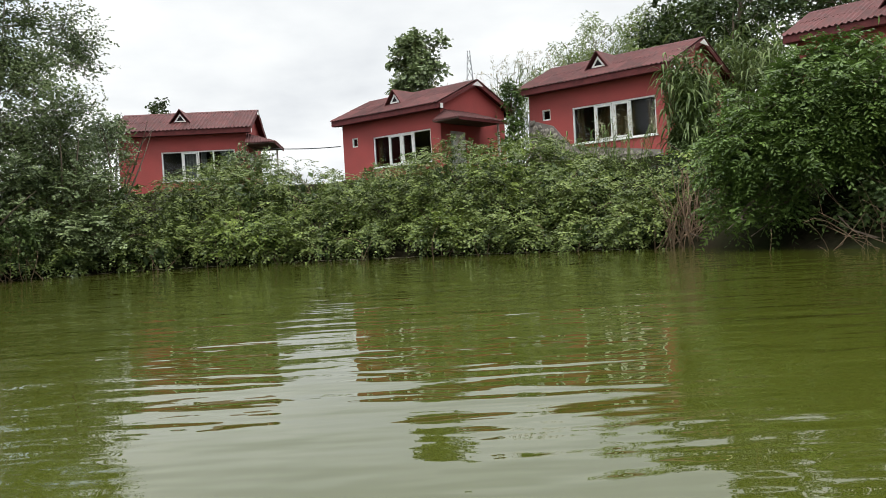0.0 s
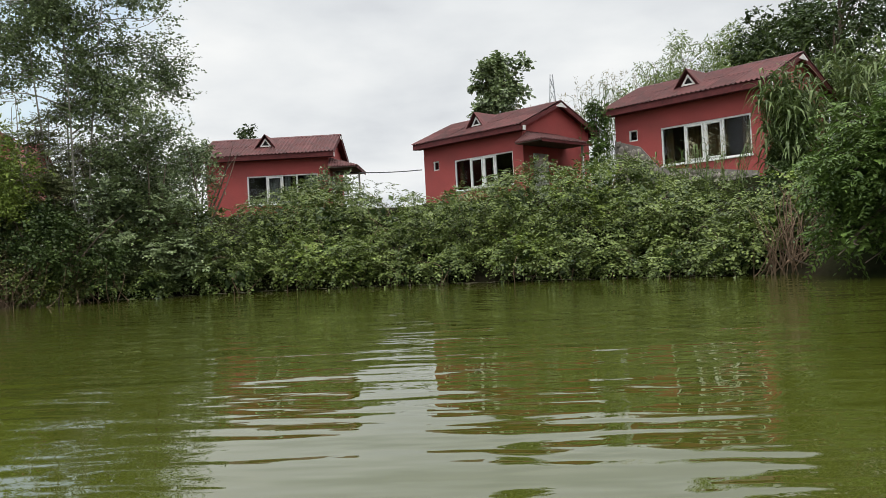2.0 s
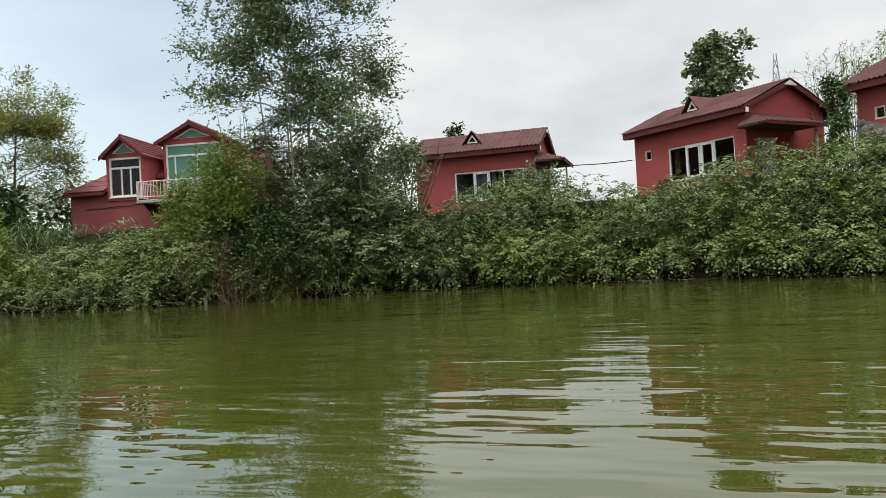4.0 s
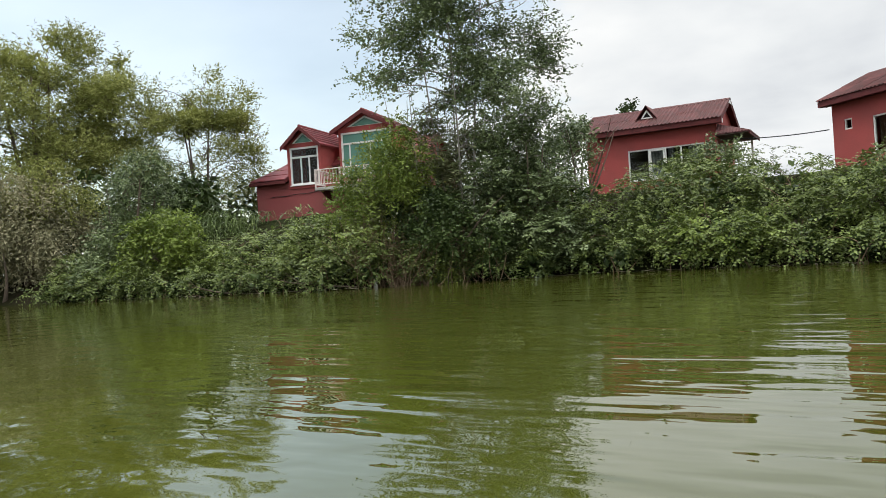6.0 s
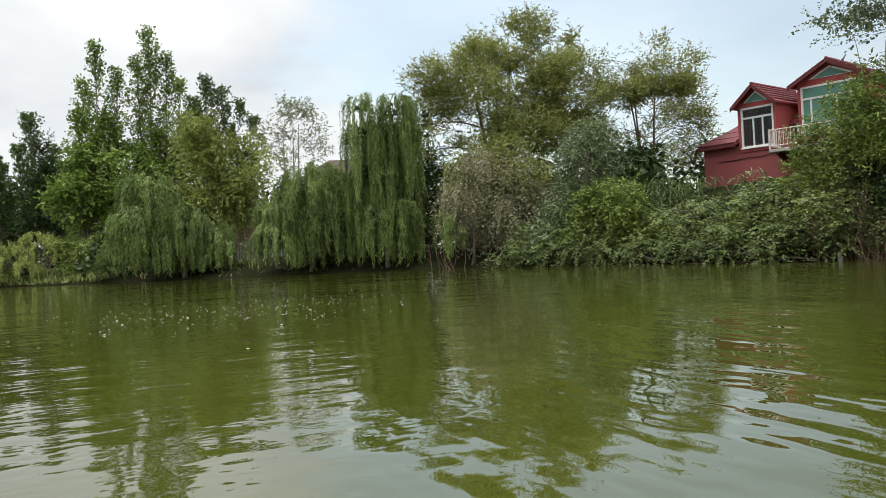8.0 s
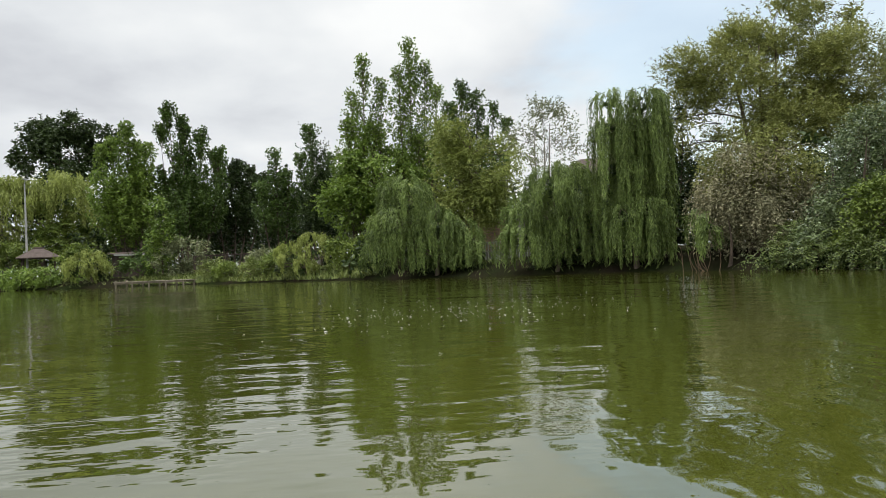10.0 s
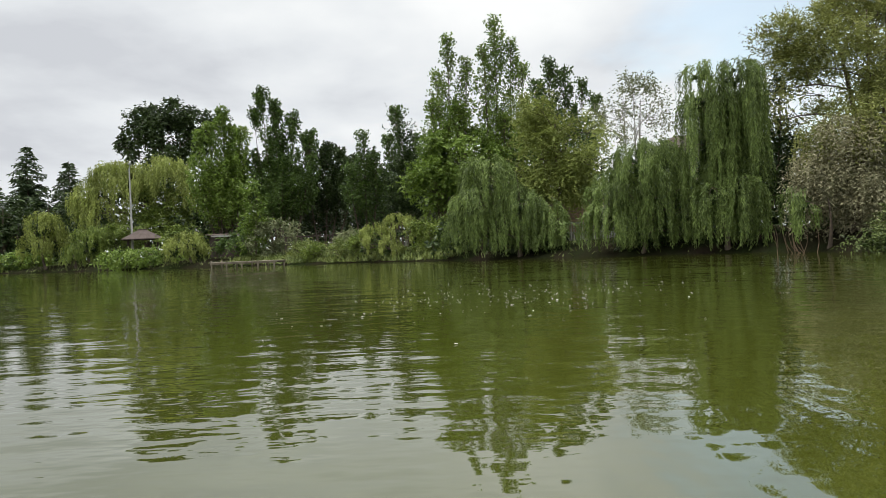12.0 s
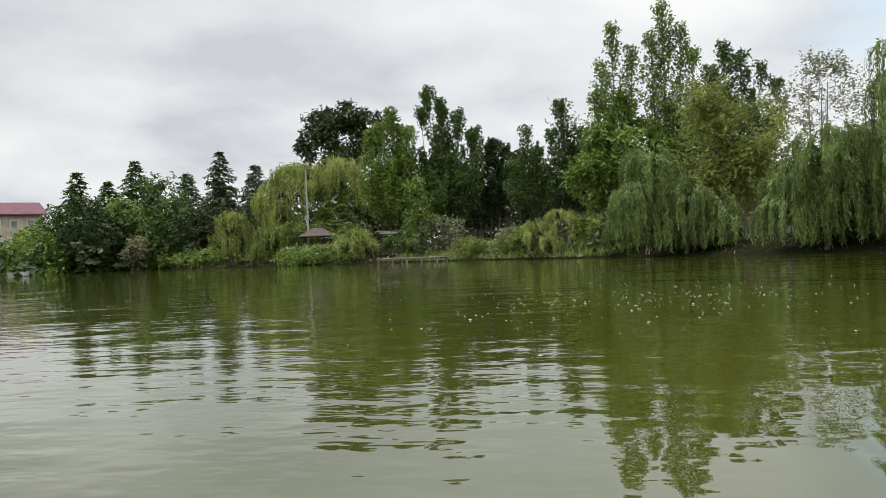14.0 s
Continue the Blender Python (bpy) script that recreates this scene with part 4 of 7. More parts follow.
def sprigs(blobs, n, leaf=(0.11, 0.07), per=6, sprig=0.35, droop=0.15, shell=0.4, gap=-0.35, gap_size=1.1, lump=0.16, lump_size=1.2, view=None, low=None, clumps=9, kid=(0.22, 0.42), rise=0.0, frond=0.0):
    """Leafy sprigs over the outside of a heap of ellipsoids (x, y, z, rx, ry, rz): clumped, with gaps and an uneven outline. rise turns them up into plumes; frond spreads their leaves flat on both sides."""
    A = heaps(blobs)
    # boughs swell out of each mass as smaller clumps, with shade between them
    w = (A[:, 3] * A[:, 4] + A[:, 4] * A[:, 5] + A[:, 3] * A[:, 5])
    nk = clumps * len(A)
    pk = rng.choice(len(A), nk, p=w / w.sum())
    ko = unit(rng.normal(size=(nk, 3)) + [0, 0, 0.15])
    kr = A[pk, 3:].min(1, keepdims=True) * rng.uniform(*kid, (nk, 1)) * ([0.85, 0.85, 1.7] if rise > 1 else [1.15, 1.15, 0.8])
    K = np.c_[A[pk, :3] + ko * A[pk, 3:] * rng.uniform(0.70, 1.0, (nk, 1)), kr]
    B = np.r_[A * [1, 1, 1, 0.8, 0.8, 0.8], K]
    w = np.r_[w * 0.22, (K[:, 3] * K[:, 4] + 2 * K[:, 4] * K[:, 5]) * np.where(K[:, 2] > A[:, 2].min() - 0.3, 1.0, 0.7)]
    k = rng.choice(len(B), int(n * 2.6), p=w / w.sum())
    O = unit(rng.normal(size=(len(k), 3)) + [0, 0, 0.12])
    c, r = B[k, :3], B[k, 3:]
    P = c + O * r
    f = 1 - shell * rng.random(len(k)) ** 1.6 + lump * wob(P, lump_size) + 0.08 * wob(P, lump_size * 3.1)
    P = c + O * r * f[:, None]
    keep = wob(P + 17.3, gap_size) + 0.9 * (rng.random(len(P)) - 0.3) > gap
    for b in A:
        keep &= (((P - b[:3]) / b[3:]) ** 2).sum(1) > 0.30
    out = unit(O / r)
    if view is not None:
        keep &= (unit(np.asarray(view) - P) * out).sum(1) > -0.45
    if low is not None:
        keep &= P[:, 2] > low + 0.1 * rng.random(len(P))
    P, out = P[keep][:n], out[keep][:n]
    m = len(P)
    if rise:
        D = unit(out * [0.6, 0.6, 0.3] + 0.32 * rng.normal(size=(m, 3)) + [0, 0, rise])
    elif frond:
        D = unit(out * [1, 1, 0.45] + 0.5 * rng.normal(size=(m, 3)) * [1, 1, 0.4] + [0, 0, 0.15])
    else:
        D = unit(out * 0.75 + 0.7 * rng.normal(size=(m, 3)) * [1, 1, 0.7] - [0, 0, droop])
    size = sprig * rng.uniform(0.6, 1.35, m)
    j = np.tile(np.linspace(0.0, 1.0, per), m)
    i = np.repeat(np.arange(m), per)
    Q = P[i] + D[i] * (size[i] * j)[:, None] - np.array([0, 0, 1]) * (droop * size[i] * j * j)[:, None]
    g = rng.uniform(0.65, 1.25, len(i))
    if frond:
        flat = unit(np.array([0, 0, 1.0]) + 0.45 * out + 0.25 * rng.normal(size=(m, 3)))
        S = unit(np.cross(D, flat))[i] * np.tile(np.where(np.arange(per) % 2, 1.0, -1.0), m)[:, None]
        E = D[i] * 0.55 + S * frond + 0.18 * rng.normal(size=(len(i), 3)) - np.array([0, 0, 1]) * (0.12 + droop * j)[:, None]
        N = flat[i] + 0.22 * rng.normal(size=(len(i), 3))
        g *= 0.7 + 0.45 * np.sin(np.pi * (0.15 + 0.8 * j))
    else:
        E = unit(D[i] * 0.6 + 0.8 * rng.normal(size=(len(i), 3)) * [1, 1, 0.5] - [0, 0, 0.2])
        N = out[i] * 0.7 + np.array([0, 0, 0.8]) + np.repeat(0.3 * rng.normal(size=(m, 3)), per, axis=0) + 0.45 * rng.normal(size=(len(i), 3))
        if rise:
            Q = Q + 0.06 * sprig * rng.normal(size=Q.shape) * (1.15 - j)[:, None]
    return Q, E, N, leaf[0] * g, leaf[1] * g


def bent(a, b, sway, n=5):
    """A curved path between two points."""
    a, b = np.asarray(a, float), np.asarray(b, float)
    t = np.linspace(0, 1, n)[:, None]
    return a + (b - a) * t + np.asarray(sway) * (4 * t * (1 - t))


def limbs(base, top, r, blobs, boughs=5, stems=1, twig=0.008):
    """A tapered trunk, limbs into each mass of the crown, and boughs that fork from them."""
    s = Solid()
    base, top = np.asarray(base, float), np.asarray(top, float)
    for q in range(stems):
        off = rng.normal(size=3) * [0.25, 0.25, 0] * (stems > 1)
        path = bent(base + off * 0.6, top + off * 3, rng.normal(size=3) * [0.15, 0.15, 0], 9)
        s.tube(path - [0, 0, 0.15], np.linspace(r, r * 0.15, 9) * np.r_[1.35, np.ones(8)], 8)
    for b in heaps(blobs):
        f = np.clip((b[2] - b[5] * 0.7 - base[2]) / (top[2] - base[2] + 1e-6), 0.12, 0.9)
        start = base + (top - base) * f
        rr = max(r * (1 - f) * 0.6, 0.025)
        s.tube(bent(start, b[:3], [0, 0, 0.12 * np.linalg.norm(b[:3] - start)], 6), np.linspace(rr, rr * 0.4, 6), 6)
        for q in range(boughs):
            o = unit(rng.normal(size=3) + [0, 0, 0.3])
            a = start + (b[:3] - start) * rng.uniform(0.5, 1)
            e = b[:3] + o * b[3:] * rng.uniform(0.75, 1.0)
            s.tube(bent(a, e, rng.normal(size=3) * 0.12, 5), np.linspace(rr * 0.4, twig, 5), 5)
    return s


def tree(name, label, base, height, r, blobs, n, mat, leaf=(0.11, 0.07), bark=None, category="tree", group="", boughs=5, stems=1, lean=(0, 0), more=(), inner=0, **kw):
    """A tree or bush; blobs are given about its base, in metres."""
    x, y = base
    z = gz(x, y)
    T = thing(name, pose(x, y, z), label, category, group)
    part("trunk", limbs((0, 0, 0), (*lean, height), r, blobs, boughs, stems), bark or BARK, T)
    part("crown", leaf_mesh("crown", *sprigs(blobs, n, leaf, **kw)), mat, T)
    if inner:
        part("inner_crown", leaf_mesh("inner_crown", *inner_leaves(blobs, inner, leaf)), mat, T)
    for bl, k, m2, lf in more:
        part("crown", leaf_mesh("crown", *sprigs(bl, k, lf, **kw)), m2, T)
    return T


def weeping(name, label, base, height, r, domes, n, mat, reach=0.25, leaf=(0.13, 0.036), longest=2.4, bunch=11, wide=0.09, group="weeping willows"):
    """A weeping willow: limbs arch up and out into domes; tresses spring from them, arch over and hang one above another like shingles."""
    x, y = base
    z = gz(x, y)
    T = thing(name, pose(x, y, z), label, "tree", group)
    D = heaps(domes)
    s = limbs((0, 0, 0), (0, 0, height * 0.75), r, domes, 7)
    m = max(8, int(n * 1.8))
    w = D[:, 3] * D[:, 4] + D[:, 3] * D[:, 5]
    k = rng.choice(len(D), m, p=w / w.sum())
    O = unit(rng.normal(size=(m, 3)) + [0, 0, 0.45])
    P0 = D[k, :3] + O * D[k, 3:] * rng.uniform(0.86, 1.05, (m, 1))
    keep = (O[:, 2] > -0.35) & (wob(P0 + 3.1, 1.6) + 0.8 * rng.random(m) > -0.25) & (P0[:, 2] + z > reach + 0.4)
    for d in D:
        keep &= (((P0 - d[:3]) / d[3:]) ** 2).sum(1) > 0.66
    P0, O = P0[keep][:n], O[keep][:n]
    P, E, N = [], [], []
    step = leaf[0] * 0.62
    for p, o in zip(P0, O):
        az = math.atan2(o[1], o[0]) + rng.normal() * 0.35
        room = max(p[2] - (reach - z), 0.2)
        full = min(room * rng.uniform(0.8, 1.0), longest * rng.uniform(0.55, 1.1))
        out = np.array([math.cos(az), math.sin(az), 0.0])
        throw, up = rng.uniform(0.18, 0.45) * min(1.0, full), rng.uniform(0.0, 0.22)
        lean_ = rng.normal(size=2) * 0.06
        for _ in range(bunch):
            q = p + rng.normal(size=3) * wide * [1, 1, 0.6]
            L = full * rng.uniform(0.55, 1.0)
            u = np.arange(0, L, step) + rng.uniform(0, step)
            f = u / full
            arch = 1 - np.exp(-3.2 * u / max(throw * 2.2, 0.2))
            pt = q + out * (throw * arch)[:, None] + np.c_[lean_[0] * u, lean_[1] * u, up * np.sin(np.minimum(u / 0.5, np.pi)) - u + 0.30 * throw * arch]
            pt[:, :2] += (p - q)[:2] * (0.55 * f)[:, None]
            tg = unit(np.gradient(pt, axis=0)) if len(u) > 1 else np.array([[0, 0, -1.0]] * len(u))
            P.append(pt)
            E.append(tg + 0.38 * rng.normal(size=(len(u), 3)))
            N.append(out + [0, 0, 0.35] + 0.5 * rng.normal(size=(len(u), 3)))
    P, E, N = map(np.concatenate, (P, E, N))
    g = rng.uniform(0.7, 1.3, len(P))
    part("trunk", s, BARK, T)
    part("hanging_crown", leaf_mesh("hanging_crown", P, E, N, leaf[0] * g, leaf[1] * g), mat, T, "long hanging strands of narrow leaves")
    # the shade inside the crown is put into this darker leaf colour
    part("inner_crown", leaf_mesh("inner_crown", *inner_leaves([(d[0], d[1], d[2] - 0.35 * d[5], d[3] * 0.8, d[4] * 0.8, d[5] * 0.8) for d in D], 45, (leaf[0] * 1.2, leaf[1] * 2.0))), LEAF_DARK, T, "inner leaves coloured dark to stand for shade")
    return T


def spruce(base, height, r, tone, label, n=36):
    x, y = base
    z = gz(x, y)
    T = thing("spruce", pose(x, y, z), label, "tree", "conifers on the far bank")
    part("trunk", Solid().tube([(0, 0, -0.2), (0, 0, height * 0.5), (0, 0, height)], [0.22, 0.12, 0.02], 7), BARK, T)
    P, E, N, L, W = [], [], [], [], []
    for i in range(n):
        f = i / n
        zz = height * (0.08 + 0.92 * f)
        rr = r * (1 - f) ** 0.85 * (1 + 0.10 * math.sin(i * 2.4)) + 0.08
        for a in rng.uniform(0, 6.283, int(9 - 3 * f)):
            o = np.array([math.cos(a), math.sin(a), 0])
            m = max(4, int(rr / 0.22))
            t = np.linspace(0.15, 1, m)[:, None]
            ln = rr * rng.uniform(0.75, 1.12)
            p = np.array([0, 0, zz]) + o * ln * t + np.array([0, 0, 1]) * (0.10 * t - 0.42 * t ** 2) * ln * 0.6
            for s in (-1, 1):
                P.append(p)
                E.append(o * 0.6 + s * np.cross([0, 0, 1], o) * 0.8 + 0.25 * rng.normal(size=(m, 3)) - [0, 0, 0.25])
                N.append(np.array([0, 0, 1]) + 0.4 * rng.normal(size=(m, 3)))
                g = rng.uniform(0.7, 1.2, m)
                L.append(0.70 * g)
                W.append(0.34 * g)
    part("crown", leaf_mesh("crown", *map(np.concatenate, (P, E, N, L, W))), tone, T)
    return T


def ribbon_leaves(P, O, L, W, rise, fall, seg=4):
    """Long arching leaves: from P, out along O, up and then drooping."""
    n = len(P)
    t = np.linspace(0, 1, seg + 1)
    S = unit(np.cross(O, [0, 0, 1]))
    C = P[:, None] + O[:, None] * (L[:, None] * t)[..., None] * 0.75 + np.array([0, 0, 1]) * (L[:, None] * (rise[:, None] * t - fall[:, None] * t ** 2.2))[..., None]
    w = W[:, None] * (np.array([0.6, 1.0, 0.85, 0.5, 0.04]) if seg == 4 else np.linspace(1, 0.05, seg + 1))
    V = np.stack([C - S[:, None] * w[..., None] / 2, C + S[:, None] * w[..., None] / 2], 2)
    idx = np.arange(n)[:, None] * (seg + 1) * 2
    Q = np.concatenate([idx + np.array([2 * s, 2 * s + 1, 2 * s + 3, 2 * s + 2]) for s in range(seg)])
    return V.reshape(-1, 3), Q


def canes(base, label, n, height, spread_x, spread_y, leaf_l=0.75, leaf_w=0.045, plumes=0.0, lean=(0, 0), per=12, tall_jitter=0.25, bare=0.1):
    """A stand of tall canes: upright stalks, long drooping leaves, and pale plumes on some."""
    x, y = base
    z = gz(x, y)
    T = thing("cane_clump", pose(x, y, z), label, "reeds")
    s, P, O, PP, PO = Solid(), [], [], [], []
    for i in range(n):
        b = rng.normal(size=2) * [spread_x, spread_y]
        h = height * rng.uniform(1 - tall_jitter, 1.05)
        tip = np.array([b[0] * 1.35 + lean[0] * h + 0.15 * rng.normal(), b[1] * 1.35 + lean[1] * h, h])
        foot = gz(x + b[0], y + b[1]) - z
        path = bent((b[0], b[1], foot - 0.1), tip, rng.normal(size=3) * 0.05, 4)
        s.tube(path, np.linspace(0.014, 0.005, 4), 4)
        for f in rng.uniform(bare, 1, per):
            a = rng.uniform(0, 6.283)
            q = f * 3
            j = min(2, int(q))
            P.append(path[j] + (path[j + 1] - path[j]) * (q - j))
            O.append((math.cos(a), math.sin(a), 0))
        if rng.random() < plumes:
            for k in range(22):
                PP.append(tip + np.array([0, 0, 1]) * rng.uniform(-0.15, 0.5) + rng.normal(size=3) * 0.04)
                PO.append(rng.normal(size=3) * 0.6 + [0.3, 0, 0.25])
    tagged(part("stalk_stand", s, LEAF_CANE, T), kind="stuff")
    P, O = np.array(P), np.array(O)
    k = len(P)
    V, Q = ribbon_leaves(P, O, leaf_l * rng.uniform(0.6, 1.2, k), leaf_w * rng.uniform(0.7, 1.2, k), rng.uniform(0.5, 1.0, k), rng.uniform(0.7, 1.5, k))
    part("leaves", mesh_np("leaves", V, [Q]), LEAF_CANE, T)
    if PP:
        tagged(part("feathery_top", leaf_mesh("plumes", np.array(PP), np.array(PO), rng.normal(size=(len(PP), 3)), 0.17, 0.025), LEAF_PLUME, T, "pale feathery seed heads"), kind="stuff")
    return T


# brambles: a hedge of bushes down the bank from the broad tree to the willows
def along_shore(x0, x1, step):
    """Points on the shoreline between two x values, with the way inland at each."""
    seg = [(a, b) for a, b in zip(SHORE[:-1], SHORE[1:]) if a[1] > 11.5 and b[1] > 11.5]
    pts = [a + (b - a) * f for a, b in seg for f in np.linspace(0, 1, 30, endpoint=False)]
    pts = np.array(pts)
    d = np.concatenate([[0], np.cumsum(np.linalg.norm(np.diff(pts, axis=0), axis=1))])
    for s in np.arange(0, d[-1], step):
        p = np.array([np.interp(s, d, pts[:, 0]), np.interp(s, d, pts[:, 1])])
        if not x1 <= p[0] <= x0:
            continue
        q = np.array([np.interp(s + 0.3, d, pts[:, 0]), np.interp(s + 0.3, d, pts[:, 1])])
        t = (q - p) / (np.linalg.norm(q - p) + 1e-9)
        yield p, np.array([t[1], -t[0]])


def hedge_top(x):
    return float(np.interp(x, (-26, -21, -18.5, -16, -12, -9, -6.5, -5, -3, -1.9, -0.6, 0.4, 1.4, 2.3, 3.2, 5.3, 7), (1.55, 1.6, 1.7, 2.1, 3.05, 3.2, 3.02, 2.82, 2.75, 2.66, 3.02, 3.25, 3.1, 2.55, 2.3, 2.1, 1.9)))


for p, inl in along_shore(4.7, -25.5, 1.45):
    if shore_distance([p + inl])[0] < 0:
        inl = -inl
    top = hedge_top(p[0]) + rng.uniform(-0.12, 0.12)
    b = p + inl * 1.2
    z = gz(*b)
    blobs = []
    for off, zf, rr in ((-0.5, 0.10, 0.5), (-0.05, 0.16, 0.62), (0.5, 0.34, 0.8), (1.4, 0.58, 0.95), (2.4, 0.72, 1.0), (3.5, 0.76, 1.05)):
        c = p + inl * (off + rng.uniform(-0.15, 0.15)) - b + rng.uniform(-0.35, 0.35, 2)
        rz = rr * rng.uniform(0.75, 1.0)
        zc = min(top * zf + 0.12, top - rz * 0.95) if off < 2 else top - rz * rng.uniform(0.9, 1.08)
        blobs.append((c[0], c[1], max(zc, 0.3) - z, rr * 1.15, rr * 1.15, rz))
    T = thing("bramble_bush", pose(b[0], b[1], z), "dense green bramble bush spilling down to the water", "bush", "brambles along the bank")
    s = Solid()
    for k in range(16):
        a = rng.uniform(0, 6.283)
        bl = blobs[rng.integers(len(blobs))]
        e = np.array(bl[:3]) + unit(rng.normal(size=3)) * bl[3:6]
        st = np.array([bl[0] + rng.uniform(-0.3, 0.3), bl[1] + rng.uniform(-0.3, 0.3), 0.0])
        st[2] = gz(st[0] + b[0], st[1] + b[1]) - z
        s.tube(bent(st, e, rng.normal(size=3) * 0.15 + [0, 0, 0.2], 6), np.linspace(0.014, 0.005, 6), 4)
    tagged(part("stem_tangle", s, DRY_STEM, T), kind="stuff")
    part("leaves", leaf_mesh("leaves", *sprigs(blobs, 960, (0.095, 0.060), per=10, sprig=0.46, droop=0.45, frond=0.85, shell=0.5, gap=-0.18, gap_size=2.8, clumps=12, view=(-b[0], 1 - b[1], 0.5), low=0.06 - z)), LEAF_BRAMBLE, T)
    skirt = [(q[0], q[1], max(q[2], 0.3 - z), q[3] * 1.05, q[4] * 1.05, q[5]) for q in blobs[:2]]
    part("trailing_leaves", leaf_mesh("trailing_leaves", *sprigs(skirt, 210, (0.09, 0.06), per=9, sprig=0.45, droop=0.5, frond=0.8, shell=0.4, gap=-0.6, view=(-b[0], 1 - b[1], 0.5), low=0.04 - z)), LEAF_BRAMBLE, T)
    # dark leaf colour stands in for shade in the gaps of the bush
    part("inner_leaves", leaf_mesh("inner_leaves", *inner_leaves(blobs, 34, (0.13, 0.09))), LEAF_DARK, T, "inner leaves coloured dark to stand for shade")
    if rng.random() < 0.8:
        bl = [blobs[rng.integers(1, len(blobs))]]
        part("young_leaves", leaf_mesh("young_leaves", *sprigs(bl, 110, (0.11, 0.07), per=9, sprig=0.5, droop=0.3, frond=0.8, shell=0.1, gap=-0.1, view=(-b[0], 1 - b[1], 0.5), low=0.1 - z)), LEAF_FRESH, T, "lighter young shoots")

# the tall grey-green tree by the water, with bushes round its foot
tree("poplar_tree", "tall airy grey-green tree standing in brambles at the water", (-12.0, 20.8), 9.5, 0.035,
     [(-1.6, -1.3, 6.4, 0.71), (-2.3, -0.8, 5.3, 0.52), (-1.4, -1.1, 4.8, 0.57), (-1.5, -0.1, 5.6, 0.69), (-0.2, -0.3, 6.0, 0.87), (0.3, -0.2, 4.9, 0.63), (0.8, 0.6, 5.7, 0.93), (1.4, 1.5, 5.8, 0.82), (2.0, 1.8, 6.1, 0.69), (2.4, 1.5, 5.0, 0.42), (1.7, 0.1, 4.3, 0.74), (0.6, 0.5, 4.1, 0.67), (2.0, 0.6, 3.7, 0.65), (1.9, 1.5, 3.2, 0.55), (0.6, 1.2, 3.5, 0.79), (1.4, 0.8, 2.6, 0.87), (0.4, 0.5, 2.7, 0.61), (-0.9, -1.6, 7.4, 0.89), (-0.0, 0.1, 7.5, 1.2), (1.9, 0.3, 6.9, 0.95), (-0.5, -0.1, 9.0, 1.2), (1.0, 0.3, 8.8, 1.1), (0.2, 0.7, 10.5, 0.94)],
     7600, LEAF_SILVER, (0.088, 0.062), bark=PALE_BARK, boughs=5, stems=4, per=12, sprig=0.55, rise=0.3, droop=0.05, shell=0.85, gap=-0.3, gap_size=1.5, lump=0.3, inner=12, clumps=4, kid=(0.3, 0.6))
tree("ash_sapling", "lighter green sapling with dead twigs beside a tall tree", (-13.05, 20.45), 4.6, 0.04,
     [(0.5, -0.2, 3.7, 0.41), (1.0, 0.2, 3.3, 0.44), (-0.2, 0.1, 3.3, 0.42), (-0.6, -0.4, 2.7, 0.39), (-0.1, 0.0, 2.4, 0.58), (0.3, 0.6, 2.5, 0.59), (-0.9, -0.7, 1.6, 0.48), (-0.5, 0.0, 1.4, 0.65), (-1.2, -0.9, 0.8, 0.55), (-1.2, -0.3, 0.1, 0.52), (0.3, 0.4, 1.3, 0.55), (-0.4, -0.7, 0.8, 0.57), (0.9, 0.5, 2.2, 0.55), (1.3, 0.6, 2.9, 0.5), (0.9, 0.5, 4.2, 0.42), (0.4, 0.3, 3.2, 0.45), (-0.9, 0.1, 2.4, 0.45)], 2300, LEAF_PALE, (0.11, 0.05), bark=PALE_BARK, boughs=6, stems=5, per=9, sprig=0.36, droop=0.15, frond=0.8, shell=0.8, gap=-0.25, inner=3, clumps=4, kid=(0.3, 0.6))
tree("elder_bush", "dark grey-green bush below a tall tree", (-10.6, 21.4), 3.2, 0.07,
     [(-0.6, -0.5, 2.2, 0.7), (-0.4, 0.4, 2.0, 0.81), (0.8, 0.2, 2.0, 0.75), (-0.3, -0.7, 1.2, 0.77), (0.4, 0.2, 1.0, 0.86), (1.2, 0.4, 1.4, 0.66), (-0.8, -0.3, 0.5, 0.71), (0.1, -0.0, 0.1, 0.82), (1.2, 0.2, 0.3, 0.78), (-0.7, -0.5, 1.7, 0.53)], 2300, LEAF_SILVER, (0.11, 0.072), category="bush", stems=4, per=10, sprig=0.5, frond=0.8, shell=0.5, gap=-0.25, inner=25, clumps=4, kid=(0.3, 0.6))
tree("willow_bush", "light green feathery bush at the foot of a tall tree", (-14.2, 20.3), 2.6, 0.05,
     [(0.2, -0.5, 1.7, 1.3, 1.2, 1.1), (-0.6, -0.3, 1.0, 1.1, 1.0, 0.9), (1.0, -0.7, 2.2, 1.0, 1.0, 1.0), (0.9, -1.0, 1.0, 1.0, 0.9, 1.0)], 2300, LEAF_FRESH, (0.11, 0.045), category="bush", stems=4, per=8, sprig=0.45, droop=0.1, shell=0.5, gap=-0.3)
tree("hawthorn_bush", "dark shrub with a few pale blossoms at the water", (-12.3, 20.0), 2.0, 0.05,
     [(0.3, -0.4, 1.0, 1.2, 1.0, 1.0), (1.0, -0.3, 0.7, 1.0, 0.9, 0.8), (-0.5, -0.2, 1.6, 1.0, 0.9, 0.8)], 1500, LEAF_DARK, (0.10, 0.07), category="bush", stems=5, per=6, shell=0.5, gap=-0.15)

